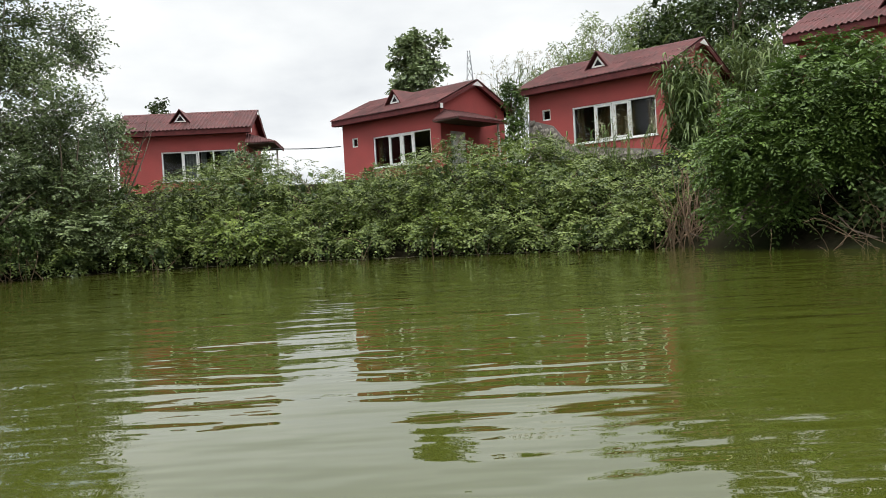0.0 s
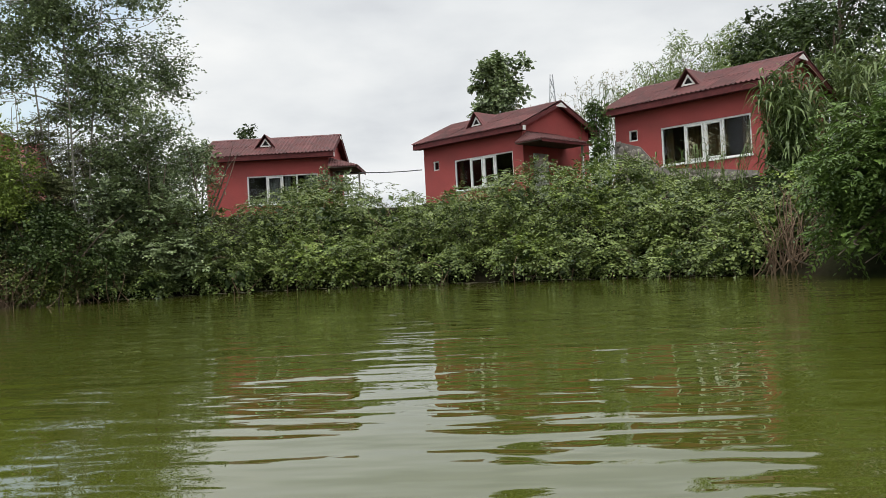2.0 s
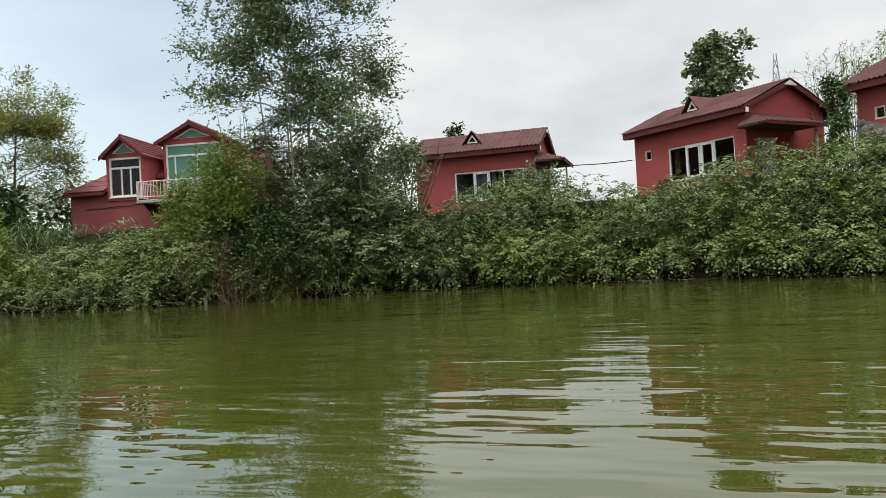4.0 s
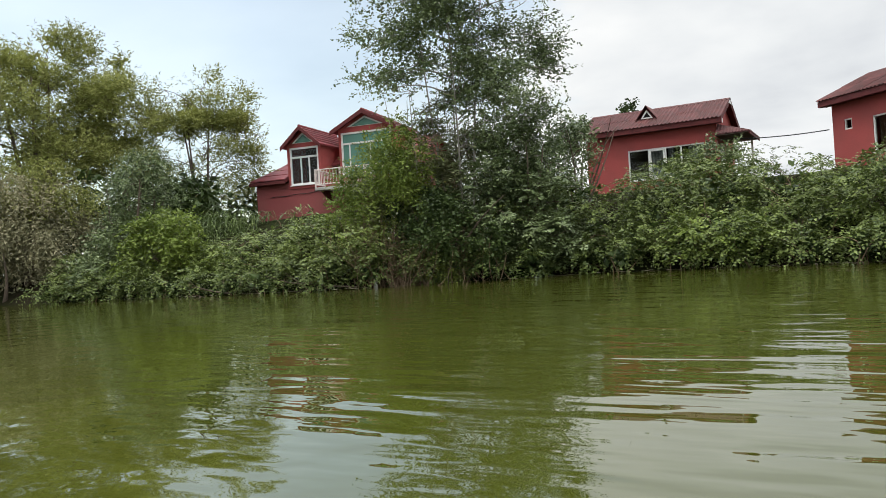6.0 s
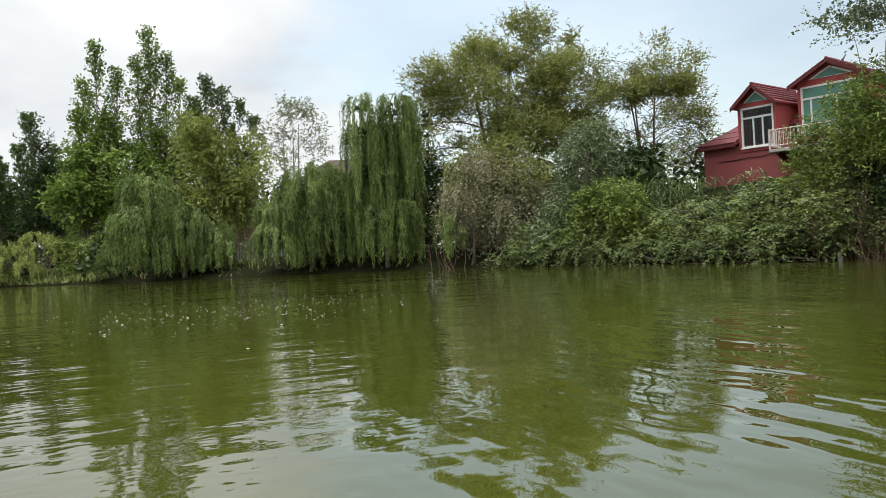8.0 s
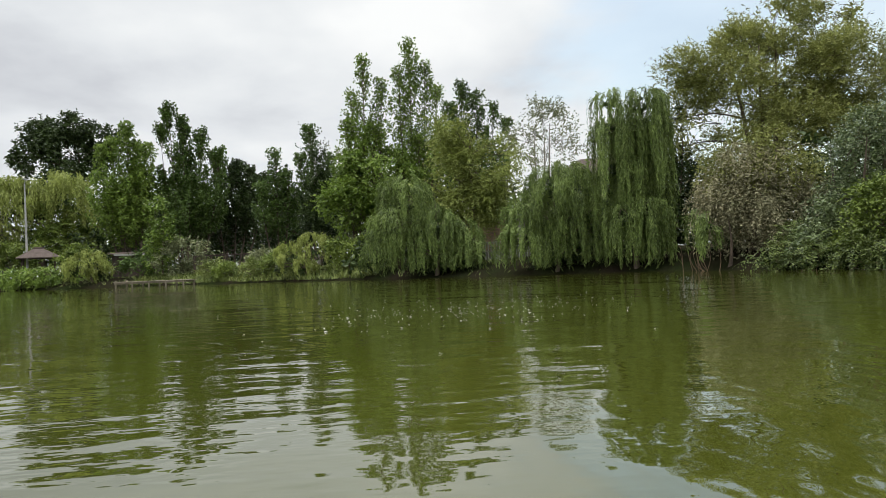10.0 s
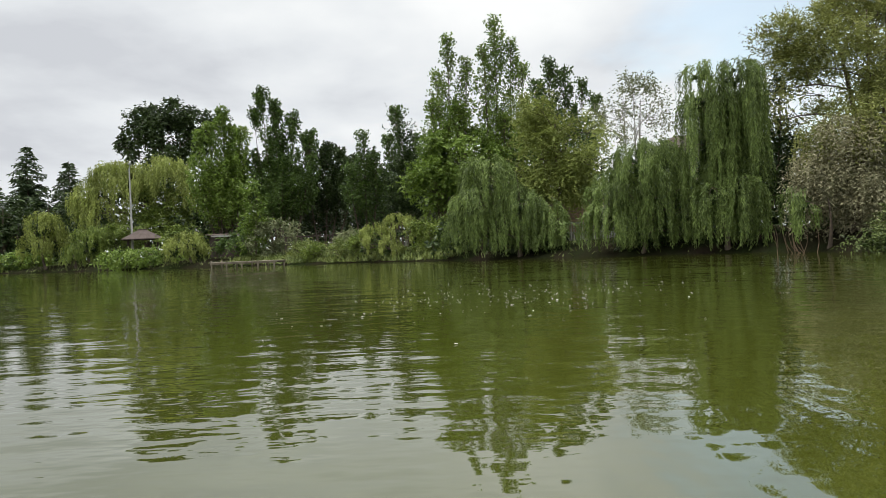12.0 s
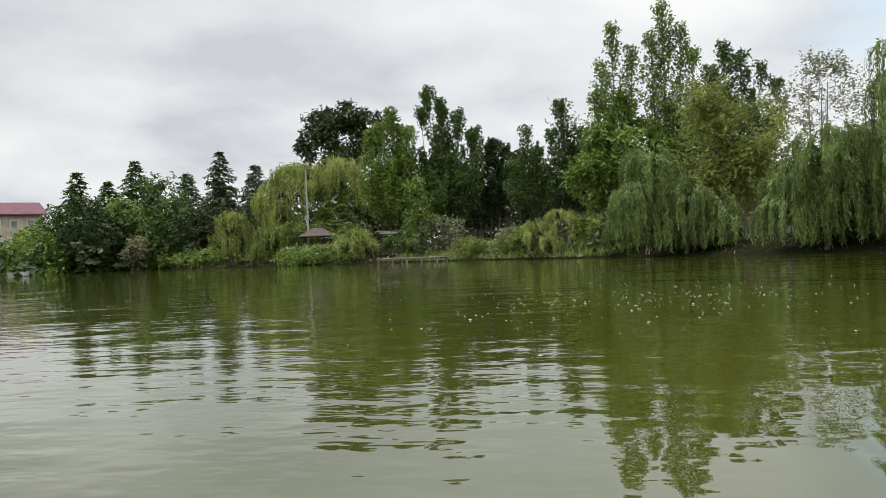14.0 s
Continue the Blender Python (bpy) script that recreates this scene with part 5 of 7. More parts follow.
tree("spurge_bush", "small yellow-green bush at the water's edge", (-11.9, 19.55), 0.7, 0.03, [(0, -0.2, 0.35, 0.42, 0.4, 0.42), (0.2, -0.3, 0.1, 0.4, 0.35, 0.35)], 300, LEAF_YELLOW, (0.09, 0.06), category="bush", stems=3, per=6, sprig=0.2, shell=0.6)
bx, by = -12.7, 19.4
bls = thing("blossom_spray", pose(bx, by, gz(bx, by)), "white blossom on thin stems over the water", "flowers")
bp_, sb = [], Solid()
for k in range(16):
    e_ = np.array([rng.uniform(-0.6, 0.9), rng.uniform(-0.5, 0.1), rng.uniform(0.6, 1.7)])
    sb.tube(bent((e_[0] * 0.3, 0, -0.1), e_, rng.normal(size=3) * 0.08, 5), np.linspace(0.008, 0.004, 5), 4)
    bp_.append(e_ + rng.normal(size=(14, 3)) * 0.07)
bp_ = np.concatenate(bp_)
tagged(part("stems", sb, DRY_STEM, bls), kind="stuff")
tagged(part("petals", leaf_mesh("petals", bp_, rng.normal(size=bp_.shape), rng.normal(size=bp_.shape), 0.06, 0.05), BLOSSOM, bls), kind="stuff")

# the broad dark tree that overhangs the water
tree("walnut_tree", "broad dark green tree overhanging the water", (9.6, 15.6), 2.4, 0.13,
     [(-4.1, -1.1, 0.6, 0.4), (-3.8, -1.6, 0.5, 0.45), (-3.2, -1.6, 0.8, 0.5), (-2.3, -1.5, 1.1, 0.56), (-2.3, -2.6, 1.3, 0.55), (-2.7, -1.2, 1.2, 0.48), (-4.3, -0.6, -0.1, 0.34), (-4.1, -1.4, -0.1, 0.54), (-3.3, -1.3, 0.2, 0.62), (-2.8, -2.0, 0.4, 0.6), (-2.4, -2.6, 0.7, 0.63), (-4.6, -0.5, -0.7, 0.34), (-4.2, -0.9, -0.8, 0.55), (-3.4, -0.5, -0.6, 0.63), (-3.1, -1.9, -0.3, 0.6), (-2.2, -1.9, 0.1, 0.64), (-4.5, -0.4, -1.3, 0.36), (-4.4, -1.6, -1.4, 0.49), (-3.7, -1.3, -1.3, 0.46)],
     4300, LEAF_WALNUT, (0.105, 0.045), boughs=4, stems=3, per=15, sprig=0.5, droop=0.5, frond=0.9, shell=0.5, gap=-0.3, gap_size=1.5, lump=0.2, inner=30, clumps=8, kid=(0.3, 0.55))
# thickets added in the hollow; their dark leaf colour stands in for its shade
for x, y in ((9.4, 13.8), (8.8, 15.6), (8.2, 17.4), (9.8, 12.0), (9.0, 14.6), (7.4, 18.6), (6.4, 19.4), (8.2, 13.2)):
    tree("shade_thicket", "thicket under a broad tree, leaves coloured dark as shade", (x, y), 1.0, 0.04, [(0, 0, 0.1, 1.1, 1.1, 0.7), (-0.5, -0.2, -0.5, 1.0, 1.0, 0.7)], 900, LEAF_DARK, (0.12, 0.07), category="bush", stems=4, per=6, sprig=0.35, droop=0.3, shell=0.6, gap=-0.3)

# trees and canes behind the cottages
tree("poplar_tree", "round dense dark green tree behind a cottage", (-0.7, 48.5), 9.0, 0.2,
     [(-0.2, 0, 7.6, 1.7, 1.7, 1.4), (0.2, 0, 9.1, 1.0, 1.0, 1.0), (-1.0, 0, 8.6, 0.9, 0.9, 0.8), (-0.5, 0, 6.0, 1.6, 1.6, 1.0), (0.7, 0, 7.8, 1.0, 1.0, 1.0)], 1100, LEAF_SILVER, (0.27, 0.2), per=6, sprig=0.5, shell=0.6, gap=-0.1, lump=0.3)
tree("tree", "far treetop that peeps over a cottage roof", (-19.9, 57), 7.0, 0.15, [(0, 0, 7.6, 0.6, 0.6, 0.7), (0.2, 0, 6.6, 0.8, 0.8, 0.8)], 220, LEAF_DARK, (0.22, 0.15), shell=0.6)
canes((4.6, 38.2), "tall pale canes with seed plumes behind a cottage", 60, 5.6, 0.9, 0.6, 0.9, 0.06, plumes=0.5)
canes((1.9, 36.5), "tall pale canes with seed plumes behind a cottage", 45, 4.2, 0.8, 0.6, 0.9, 0.06, plumes=0.5)
for k, (x, y, h, n) in enumerate(((9.0, 44, 9.0, 60), (10.8, 41.5, 8.6, 60), (7.3, 43, 7.6, 50), (12.0, 38.5, 8.4, 60))):
    tree("willow_tree", "pale drooping willow behind the cottages", (x, y), h * 0.85, 0.12,
         [(0, 0, h - 1.0, 1.3, 1.3, 1.2), (1.0, 0, h - 2.0, 1.2, 1.2, 1.3), (-1.0, 0, h - 2.2, 1.1, 1.1, 1.2), (0, 0, h - 3.2, 1.6, 1.6, 1.5)], 700, LEAF_WILLOW, (0.22, 0.06), per=10, sprig=0.8, droop=0.8, shell=0.6, gap=-0.05, boughs=8)
tree("tree", "tall dark green tree behind the cottages", (14.6, 37.5), 10.0, 0.22,
     [(0, 0, 8.2, 2.6, 2.6, 2.2), (-2.2, 0, 6.6, 2.2, 2.2, 1.8), (2.4, 0, 8.8, 2.4, 2.4, 2.0), (0.5, 0, 10.4, 2.2, 2.2, 1.6), (-0.8, 0, 5.4, 2.4, 2.4, 1.6)], 2600, LEAF_DARK, (0.2, 0.13), per=6, sprig=0.45, shell=0.5, gap=-0.3, lump=0.22)
tree("tree", "dark green tree behind the cottages", (12.6, 33.2), 6.6, 0.16, [(0, 0, 5.4, 2.0, 2.0, 1.8), (1.8, 0, 4.8, 2.0, 2.0, 1.8), (-0.8, 0, 3.6, 1.8, 1.8, 1.6)], 1200, LEAF_DARK, (0.2, 0.13), per=6, sprig=0.45, shell=0.5, gap=-0.4)
tree("tree", "dark green tree behind the cottages", (18.5, 33.0), 9.0, 0.22,
     [(0, 0, 7.4, 2.6, 2.6, 2.2), (-2.0, 0, 6.6, 2.0, 2.0, 1.8), (2.4, 0, 7.8, 2.4, 2.4, 2.0)], 1700, LEAF_DARK, (0.2, 0.13), per=6, sprig=0.45, shell=0.5, gap=-0.3, lump=0.22)
canes((11.2, 29.0), "lush broad-leaved canes behind a cottage", 70, 4.6, 0.9, 0.6, 1.1, 0.085)
canes((13.2, 30.0), "lush broad-leaved canes behind a cottage", 60, 4.4, 0.9, 0.6, 1.1, 0.085)
canes((6.9, 21.9), "drooping green canes before a cottage gable", 64, 2.7, 0.22, 0.22, 0.65, 0.075, plumes=0.05, per=20, bare=0.05)
canes((7.05, 21.3), "drooping green canes before a cottage gable", 45, 2.2, 0.2, 0.2, 0.65, 0.075, plumes=0.05, per=18, bare=0.05)
canes((3.2, 23.0), "thin grasses and young canes above the brambles", 20, 1.2, 0.8, 0.4, 0.6, 0.03, plumes=0.15, per=7)
canes((5.0, 21.9), "thin grasses and young canes above the brambles", 22, 1.3, 0.8, 0.4, 0.6, 0.03, plumes=0.2, per=7)
canes((-21.5, 21.3), "bright green reeds above the brambles", 45, 0.6, 0.9, 0.6, 0.5, 0.04, per=8)
canes((-23.8, 21.0), "bright green reeds above the brambles", 40, 0.8, 0.7, 0.6, 0.5, 0.04, per=8)
tree("ivy_column", "ivy climbing the corner between two cottages", (2.75, 28.9), 2.6, 0.03, [(0, 0, 0.8, 0.3, 0.3, 0.9), (0.05, 0, 2.0, 0.26, 0.26, 0.9), (0, 0, 2.8, 0.3, 0.3, 0.5)], 420, LEAF_WALNUT, (0.10, 0.08), category="climber", shell=0.4, gap=-0.5, sprig=0.2)
tree("shrub", "grey-green shrub before a cottage corner", (-10.3, 24.6), 2.6, 0.04, [(0.3, 0.2, 1.9, 0.6, 0.6, 0.6), (-0.3, 0.1, 2.3, 0.5, 0.5, 0.5), (-0.7, 0, 1.5, 0.8, 0.7, 0.7)], 420, LEAF_SILVER, (0.11, 0.07), category="bush", stems=4, boughs=8, shell=0.7, gap=-0.1)
tree("shrub", "small shrub with pale drooping twigs by a cottage wall", (-11.1, 26.9), 2.4, 0.04, [(0, 0, 1.9, 0.7, 0.7, 0.6), (-0.5, 0, 1.3, 0.7, 0.7, 0.6), (-1.0, 0.2, 2.1, 0.5, 0.5, 0.5)], 380, LEAF_SILVER, (0.12, 0.07), category="bush", stems=3, shell=0.6, gap=-0.05)
tree("sapling", "thin leafy saplings between two cottages", (-6.6, 27.0), 1.2, 0.02, [(0, 0, 0.95, 0.5, 0.4, 0.35), (0.7, 0, 0.8, 0.4, 0.4, 0.35), (-0.4, 0.3, 0.8, 0.5, 0.4, 0.3)], 260, LEAF_SILVER, (0.11, 0.06), category="bush", stems=5, shell=0.8, gap=0.0)

# the old willows by the two-storey house
tree("willow_tree", "great olive-green willow with upswept feathery branches", (-34.6, 21.6), 9.0, 0.2,
     [(-0.5, 2.1, 10.9, 1.1), (0.1, 0.4, 9.7, 1.5), (0.0, 2.9, 9.3, 1.6), (-1.0, -0.4, 9.1, 1.4), (-1.7, -1.8, 8.5, 1.3), (-0.8, -3.5, 8.1, 1.1), (-0.6, 1.9, 7.7, 2.1), (1.0, -1.4, 7.1, 1.6), (2.4, 2.4, 8.0, 1.3), (-1.1, -2.5, 6.9, 1.5), (1.1, 3.5, 10.2, 0.64), (1.6, 0.7, 5.6, 1.9), (-1.5, -0.4, 5.7, 1.7), (0.7, 4.0, 6.5, 1.6), (-0.7, -3.7, 6.0, 1.2), (0.1, 0.8, 11.0, 0.63), (0.8, -1.9, 9.5, 0.6), (-1.4, -3.5, 4.8, 1.1), (0.4, -2.4, 4.3, 1.1), (-0.9, 1.3, 4.6, 1.5), (1.7, 2.4, 4.6, 1.3)],
     7000, LEAF_OLIVE, (0.17, 0.055), boughs=4, stems=3, per=12, sprig=0.62, rise=0.5, droop=0.1, shell=0.7, gap=-0.75, gap_size=1.0, lump=0.2, lump_size=1.0, inner=110, clumps=8, kid=(0.22, 0.42))
tree("willow_tree", "thin olive willow with open twigs beside a red house", (-30.2, 27.0), 7.6, 0.10,
     [(-2.0, -0.8, 8.2, 0.8), (-0.4, 0.5, 8.2, 0.91), (-1.4, -0.4, 6.7, 1.4), (1.4, 0.5, 6.8, 1.0), (-0.8, -2.7, 6.4, 1.2), (0.1, 0.5, 5.5, 1.5), (1.9, 1.0, 5.4, 0.93), (-1.6, -1.1, 4.8, 1.6), (1.9, 1.8, 5.7, 0.5), (0.1, 0.3, 3.8, 1.3), (0.1, 1.7, 3.0, 1.1), (-1.2, -1.5, 3.2, 1.3), (-1.0, -2.9, 3.8, 1.2), (1.7, 0.7, 4.4, 0.96)],
     3800, LEAF_OLIVE, (0.16, 0.05), boughs=7, stems=3, per=11, sprig=0.65, rise=0.5, droop=0.1, shell=0.8, gap=-0.6, gap_size=1.3, lump=0.3, clumps=4, kid=(0.3, 0.6))
tree("seeding_bush", "brownish pink seeding bush under the willows", (-28.6, 17.4), 3.6, 0.09,
     [(-0.3, -0.4, 2.9, 1.2), (0.5, 1.0, 3.0, 1.1), (-0.7, -0.9, 1.9, 1.1), (0.4, 0.5, 1.6, 1.3), (0.8, 1.8, 1.8, 0.93), (-1.1, -1.1, 2.8, 0.65), (0.6, -0.0, 2.2, 1.1)], 2700, LEAF_PINK, (0.14, 0.055), category="bush", stems=5, boughs=3, per=9, sprig=0.6, droop=0.9, shell=0.6, gap=-0.1, lump=0.3, inner=14, clumps=4, kid=(0.3, 0.6),
     more=[([(-0.0, -0.3, 3.7, 0.92), (0.5, 0.8, 3.7, 0.92), (-0.7, -0.9, 3.3, 0.65), (1.1, 1.4, 3.0, 0.69)], 800, LEAF_OLIVE, (0.14, 0.06))])
tree("willow_bush", "rounded green bush leaning over the water", (-24.2, 18.4), 3.0, 0.08,
     [(0.1, 0.3, 2.3, 1.0), (-0.3, -0.2, 1.3, 0.88), (0.3, 1.4, 2.1, 0.89), (1.2, 1.3, 1.2, 0.78), (-0.2, 0.1, 0.3, 1.2), (-0.3, -1.2, -0.4, 0.7), (0.9, 1.3, -0.1, 1.1), (0.7, 0.3, -0.7, 0.74), (1.0, 2.3, 0.3, 0.85), (0.2, 0.7, 3.0, 0.9)], 3000, LEAF_SILVER, (0.115, 0.062), category="bush", stems=5, per=7, sprig=0.42, droop=0.35, shell=0.5, gap=-0.25, inner=25, clumps=4, kid=(0.3, 0.6))
tree("willow_bush", "fresh green bush at the water's edge", (-21.6, 18.3), 1.5, 0.05,
     [(0.1, -0.2, 1.0, 1.2, 1.0, 0.9), (-0.6, -0.5, 0.5, 0.9, 0.8, 0.7)], 1100, LEAF_FRESH, (0.12, 0.07), category="bush", stems=4, per=7, sprig=0.4, droop=0.2, shell=0.5, gap=-0.4)
# added mass whose dark leaves imitate the shade between the willows
tree("shade_thicket", "growth between willows, leaves coloured dark as shade", (-35.8, 17.0), 6.0, 0.08,
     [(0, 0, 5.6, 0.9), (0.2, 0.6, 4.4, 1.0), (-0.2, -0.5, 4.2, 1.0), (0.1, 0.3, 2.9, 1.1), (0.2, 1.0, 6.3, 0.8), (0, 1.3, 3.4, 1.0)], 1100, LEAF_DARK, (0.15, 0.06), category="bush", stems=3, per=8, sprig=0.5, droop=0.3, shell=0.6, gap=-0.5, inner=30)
weeping("weeping_willow", "tall weeping willow trailing into the pond", (-32.8, 14.5), 7.0, 0.11,
        [(-0.5, -0.6, 7.2, 0.6), (0.5, 0.4, 6.9, 0.65), (0.0, -1.0, 5.9, 0.45), (0.3, 0.8, 5.9, 0.5), (-0.4, -0.1, 5.8, 0.75), (-0.1, 0.6, 4.7, 0.6), (-0.4, -0.6, 4.3, 0.5), (-0.4, 0.1, 3.4, 0.6), (0.5, 0.4, 2.6, 0.45), (0.3, -0.5, 2.2, 0.5), (0.2, 0.9, 2.3, 0.5)], 240, LEAF_WILLOW, reach=0.05, leaf=(0.15, 0.042), longest=3.6, bunch=13)
weeping("weeping_willow", "strands of weeping willow between dark bushes", (-28.2, 16.3), 2.6, 0.08, [(-0.1, -0.9, 1.6, 0.5, 0.5, 0.6)], 16, LEAF_WILLOW, leaf=(0.15, 0.042), longest=2.4)
weeping("weeping_willow", "low broad weeping willow trailing into the pond", (-35.3, 11.7), 4.3, 0.09,
        [(0.3, 0.3, 3.75, 1.3), (-0.7, -0.8, 2.7, 1.1), (0.0, -1.4, 1.5, 0.9), (0.6, 1.2, 2.5, 1.2), (-0.7, 0.1, 2.1, 1.3), (-0.2, 1.9, 1.8, 0.87), (-0.5, 1.0, 1.1, 1.2)], 290, LEAF_WILLOW, reach=0.1, leaf=(0.15, 0.042), longest=2.3)
weeping("weeping_willow", "broad weeping willow with a yellow-green crown", (-39.8, 6.8), 5.6, 0.11,
        [(-0.5, -1.4, 4.0, 1.2), (-0.6, -0.7, 2.8, 1.2), (0.6, -2.3, 2.6, 0.93), (-0.6, -2.7, 1.3, 0.79), (-0.5, -1.2, 1.6, 1.2), (-0.3, 0.5, 1.3, 1.0), (0.4, 1.3, 0.9, 0.66), (0.1, 0.1, 2.6, 0.94), (-0.2, 1.3, 2.0, 0.85), (0.0, 2.1, 1.2, 0.65)], 320, LEAF_WILLOW, reach=0.1, leaf=(0.15, 0.044), longest=2.2)
# added backing: dark leaves stand in for the gloom behind the willows
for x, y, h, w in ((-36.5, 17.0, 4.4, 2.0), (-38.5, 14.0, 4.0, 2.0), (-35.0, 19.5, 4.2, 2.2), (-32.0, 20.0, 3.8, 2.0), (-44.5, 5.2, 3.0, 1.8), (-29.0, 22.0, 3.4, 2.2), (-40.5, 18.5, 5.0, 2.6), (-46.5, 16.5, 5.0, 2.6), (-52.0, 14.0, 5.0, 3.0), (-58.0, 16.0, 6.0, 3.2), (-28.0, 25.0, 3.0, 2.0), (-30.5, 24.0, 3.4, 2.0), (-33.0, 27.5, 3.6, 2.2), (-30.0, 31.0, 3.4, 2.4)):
    tree("shade_thicket", "thicket behind the willows, leaves coloured dark as shade", (x, y), h * 0.8, 0.08, [(0, 0, h * 0.62, w, w, h * 0.36), (0.4, -w * 0.6, h * 0.3, w * 0.8, w * 0.8, h * 0.3), (-0.2, w * 0.6, h * 0.3, w * 0.8, w * 0.8, h * 0.3)], 260, LEAF_DARK, (0.34, 0.20), category="bush", inner=12, group="thickets behind the willows", stems=3, per=6, sprig=0.5, droop=0.3, shell=0.5, gap=-0.6)
# added low growth; the shade at the bank is put into its colour
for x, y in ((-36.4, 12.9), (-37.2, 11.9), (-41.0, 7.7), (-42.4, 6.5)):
    tree("shade_thicket", "low growth below the willows, leaves coloured dark as shade", (x, y), 0.9, 0.04, [(0, 0, 0.5, 0.9, 0.8, 0.6), (0.5, -0.5, 0.2, 0.8, 0.7, 0.5)], 170, LEAF_DARK, (0.16, 0.07), category="bush", group="low growth under the willows", stems=3, boughs=2, per=6, sprig=0.4, droop=0.4, shell=0.6, gap=-0.5, inner=10)
tree("willow_tree", "yellow-green willow crown behind weeping willows", (-44.5, 9.4), 6.6, 0.2,
     [(0.4, -1.0, 7.4, 0.91), (0.3, 0.1, 6.6, 1.0), (-0.9, -1.2, 6.3, 1.3), (0.6, 1.5, 6.4, 0.97), (-0.8, 2.4, 5.9, 0.88), (-0.5, 0.7, 5.2, 1.5), (-0.3, -1.0, 4.7, 1.5), (1.1, 2.0, 4.3, 1.1), (-0.0, -2.5, 3.9, 1.0), (-0.7, 0.1, 3.2, 1.5), (0.9, -1.8, 2.4, 1.2), (-1.0, 2.0, 3.3, 1.1)], 3300, LEAF_YELLOW, (0.24, 0.08), per=8, sprig=0.6, droop=0.4, shell=0.6, gap=-0.25, boughs=3, inner=14, clumps=4, kid=(0.3, 0.6))
tree("bare_tree", "thin pale tree with sparse leaves", (-54.0, 16.0), 9.0, 0.12,
     [(0, 0, 9.2, 1.7, 1.7, 1.5), (0, 1.4, 7.8, 1.4, 1.4, 1.4), (0, -1.3, 7.8, 1.3, 1.3, 1.4), (0, 0.2, 6.8, 1.8, 1.8, 1.4)], 620, LEAF_PALE, (0.2, 0.09), bark=PALE_BARK, boughs=22, stems=3, per=6, sprig=0.5, droop=-0.1, shell=0.8, gap=0.1)


def upright(base, h, w, n, mat, label, leaf=(0.16, 0.13), spires=3, dense=-0.15, group="poplars on the low bank"):
    """A poplar: several leaders, each a narrow column of leaves that tapers to a tip."""
    bl = []
    for s in range(spires):
        o = (s - (spires - 1) / 2) * w * 0.62 + rng.uniform(-0.2, 0.2)
        hh = h * (1 - 0.10 * abs(s - (spires - 1) / 2) - 0.10 * rng.random() * (s > 0))
        for f, rr in ((0.95, 0.17), (0.84, 0.30), (0.68, 0.44), (0.48, 0.58), (0.28, 0.62)):
            bl.append((rng.uniform(-0.4, 0.4) * w * 0.4, o * (1.1 - 0.2 * f) + rng.uniform(-0.1, 0.1) * w, hh * f, w * rr, w * rr, hh * 0.105))
    return tree("poplar_tree", label, base, h * 0.86, 0.10, bl, n, mat, leaf, bark=PALE_BARK, group=group, boughs=3, stems=max(1, spires - 1), per=10, sprig=0.9, rise=1.25, droop=0.0, shell=0.6, gap=dense, gap_size=1.0, lump=0.25, lump_size=1.1, clumps=3, kid=(0.3, 0.5))


def plume_tree(label, base, leaders, mat, leaf=(0.16, 0.13), low=2.0, bark=None, group="poplars on the low bank", thick=30):
    """A poplar or aspen: several leaders (x, y, top, reach), each with steep branches that carry narrow plumes of leaves."""
    x, y = base
    z = gz(x, y)
    T = thing("poplar_tree", pose(x, y, z), label, "tree", group)
    s, P, O = Solid(), [], []
    for lx, ly, top, w in leaders:
        axis = bent((lx * 0.3, ly * 0.3, -0.2), (lx, ly, top - z - 0.3), (lx * 0.12, ly * 0.12, 0), 9)
        s.tube(axis, np.linspace(0.09, 0.008, 9), 6)
        high = top - z
        for f in np.r_[rng.random(int((high - low) * 6.0)), 1.0, 0.98, 0.95, 0.92, 0.9]:
            zz = low + (high - low - 0.5) * f
            q = np.clip(zz / (high - 0.1), 0, 1) * 8
            k = min(7, int(q))
            p = axis[k] + (axis[k + 1] - axis[k]) * (q - k)
            az = rng.uniform(0, 6.283)
            tilt = radians(rng.normal(34, 7) * (1 - 0.45 * f))
            d = np.array([math.cos(az) * math.sin(tilt), math.sin(az) * math.sin(tilt), math.cos(tilt)])
            L = (w * 1.4 * (1 - f) ** 0.5 * rng.uniform(0.6, 1.1)) / math.sin(radians(34)) + 0.6
            if f < 0.9 and wob(p + d * L * 0.6, 1.1) < -0.8:
                continue
            s.tube([p, p + d * L * 0.5, p + d * L * 0.95 + [0, 0, 0.06 * L]], [0.02, 0.012, 0.005], 3)
            n = int(L * thick)
            t = rng.random(n) ** 0.75 * 0.85 + 0.15
            spread_ = (0.12 + 0.34 * np.sin(np.pi * np.clip(t, 0, 0.97)))[:, None]
            P.append(p + d * (L * t)[:, None] + [0, 0, 1] * (0.06 * L * t)[:, None] + unit(rng.normal(size=(n, 3))) * rng.random((n, 1)) ** 0.5 * spread_)
            O.append(np.broadcast_to(d * [1.6, 1.6, 0.3], (n, 3)))
    P, O = np.concatenate(P), np.concatenate(O)
    g = rng.uniform(0.7, 1.25, len(P))
    part("trunk", s, bark or BARK, T)
    part("crown", leaf_mesh("crown", P, O * 0.6 + 0.8 * rng.normal(size=P.shape) + [0, 0, 0.1], O * 0.8 + [0, 0, 0.8] + 0.6 * rng.normal(size=P.shape), leaf[0] * g, leaf[1] * g), mat, T)
    return T


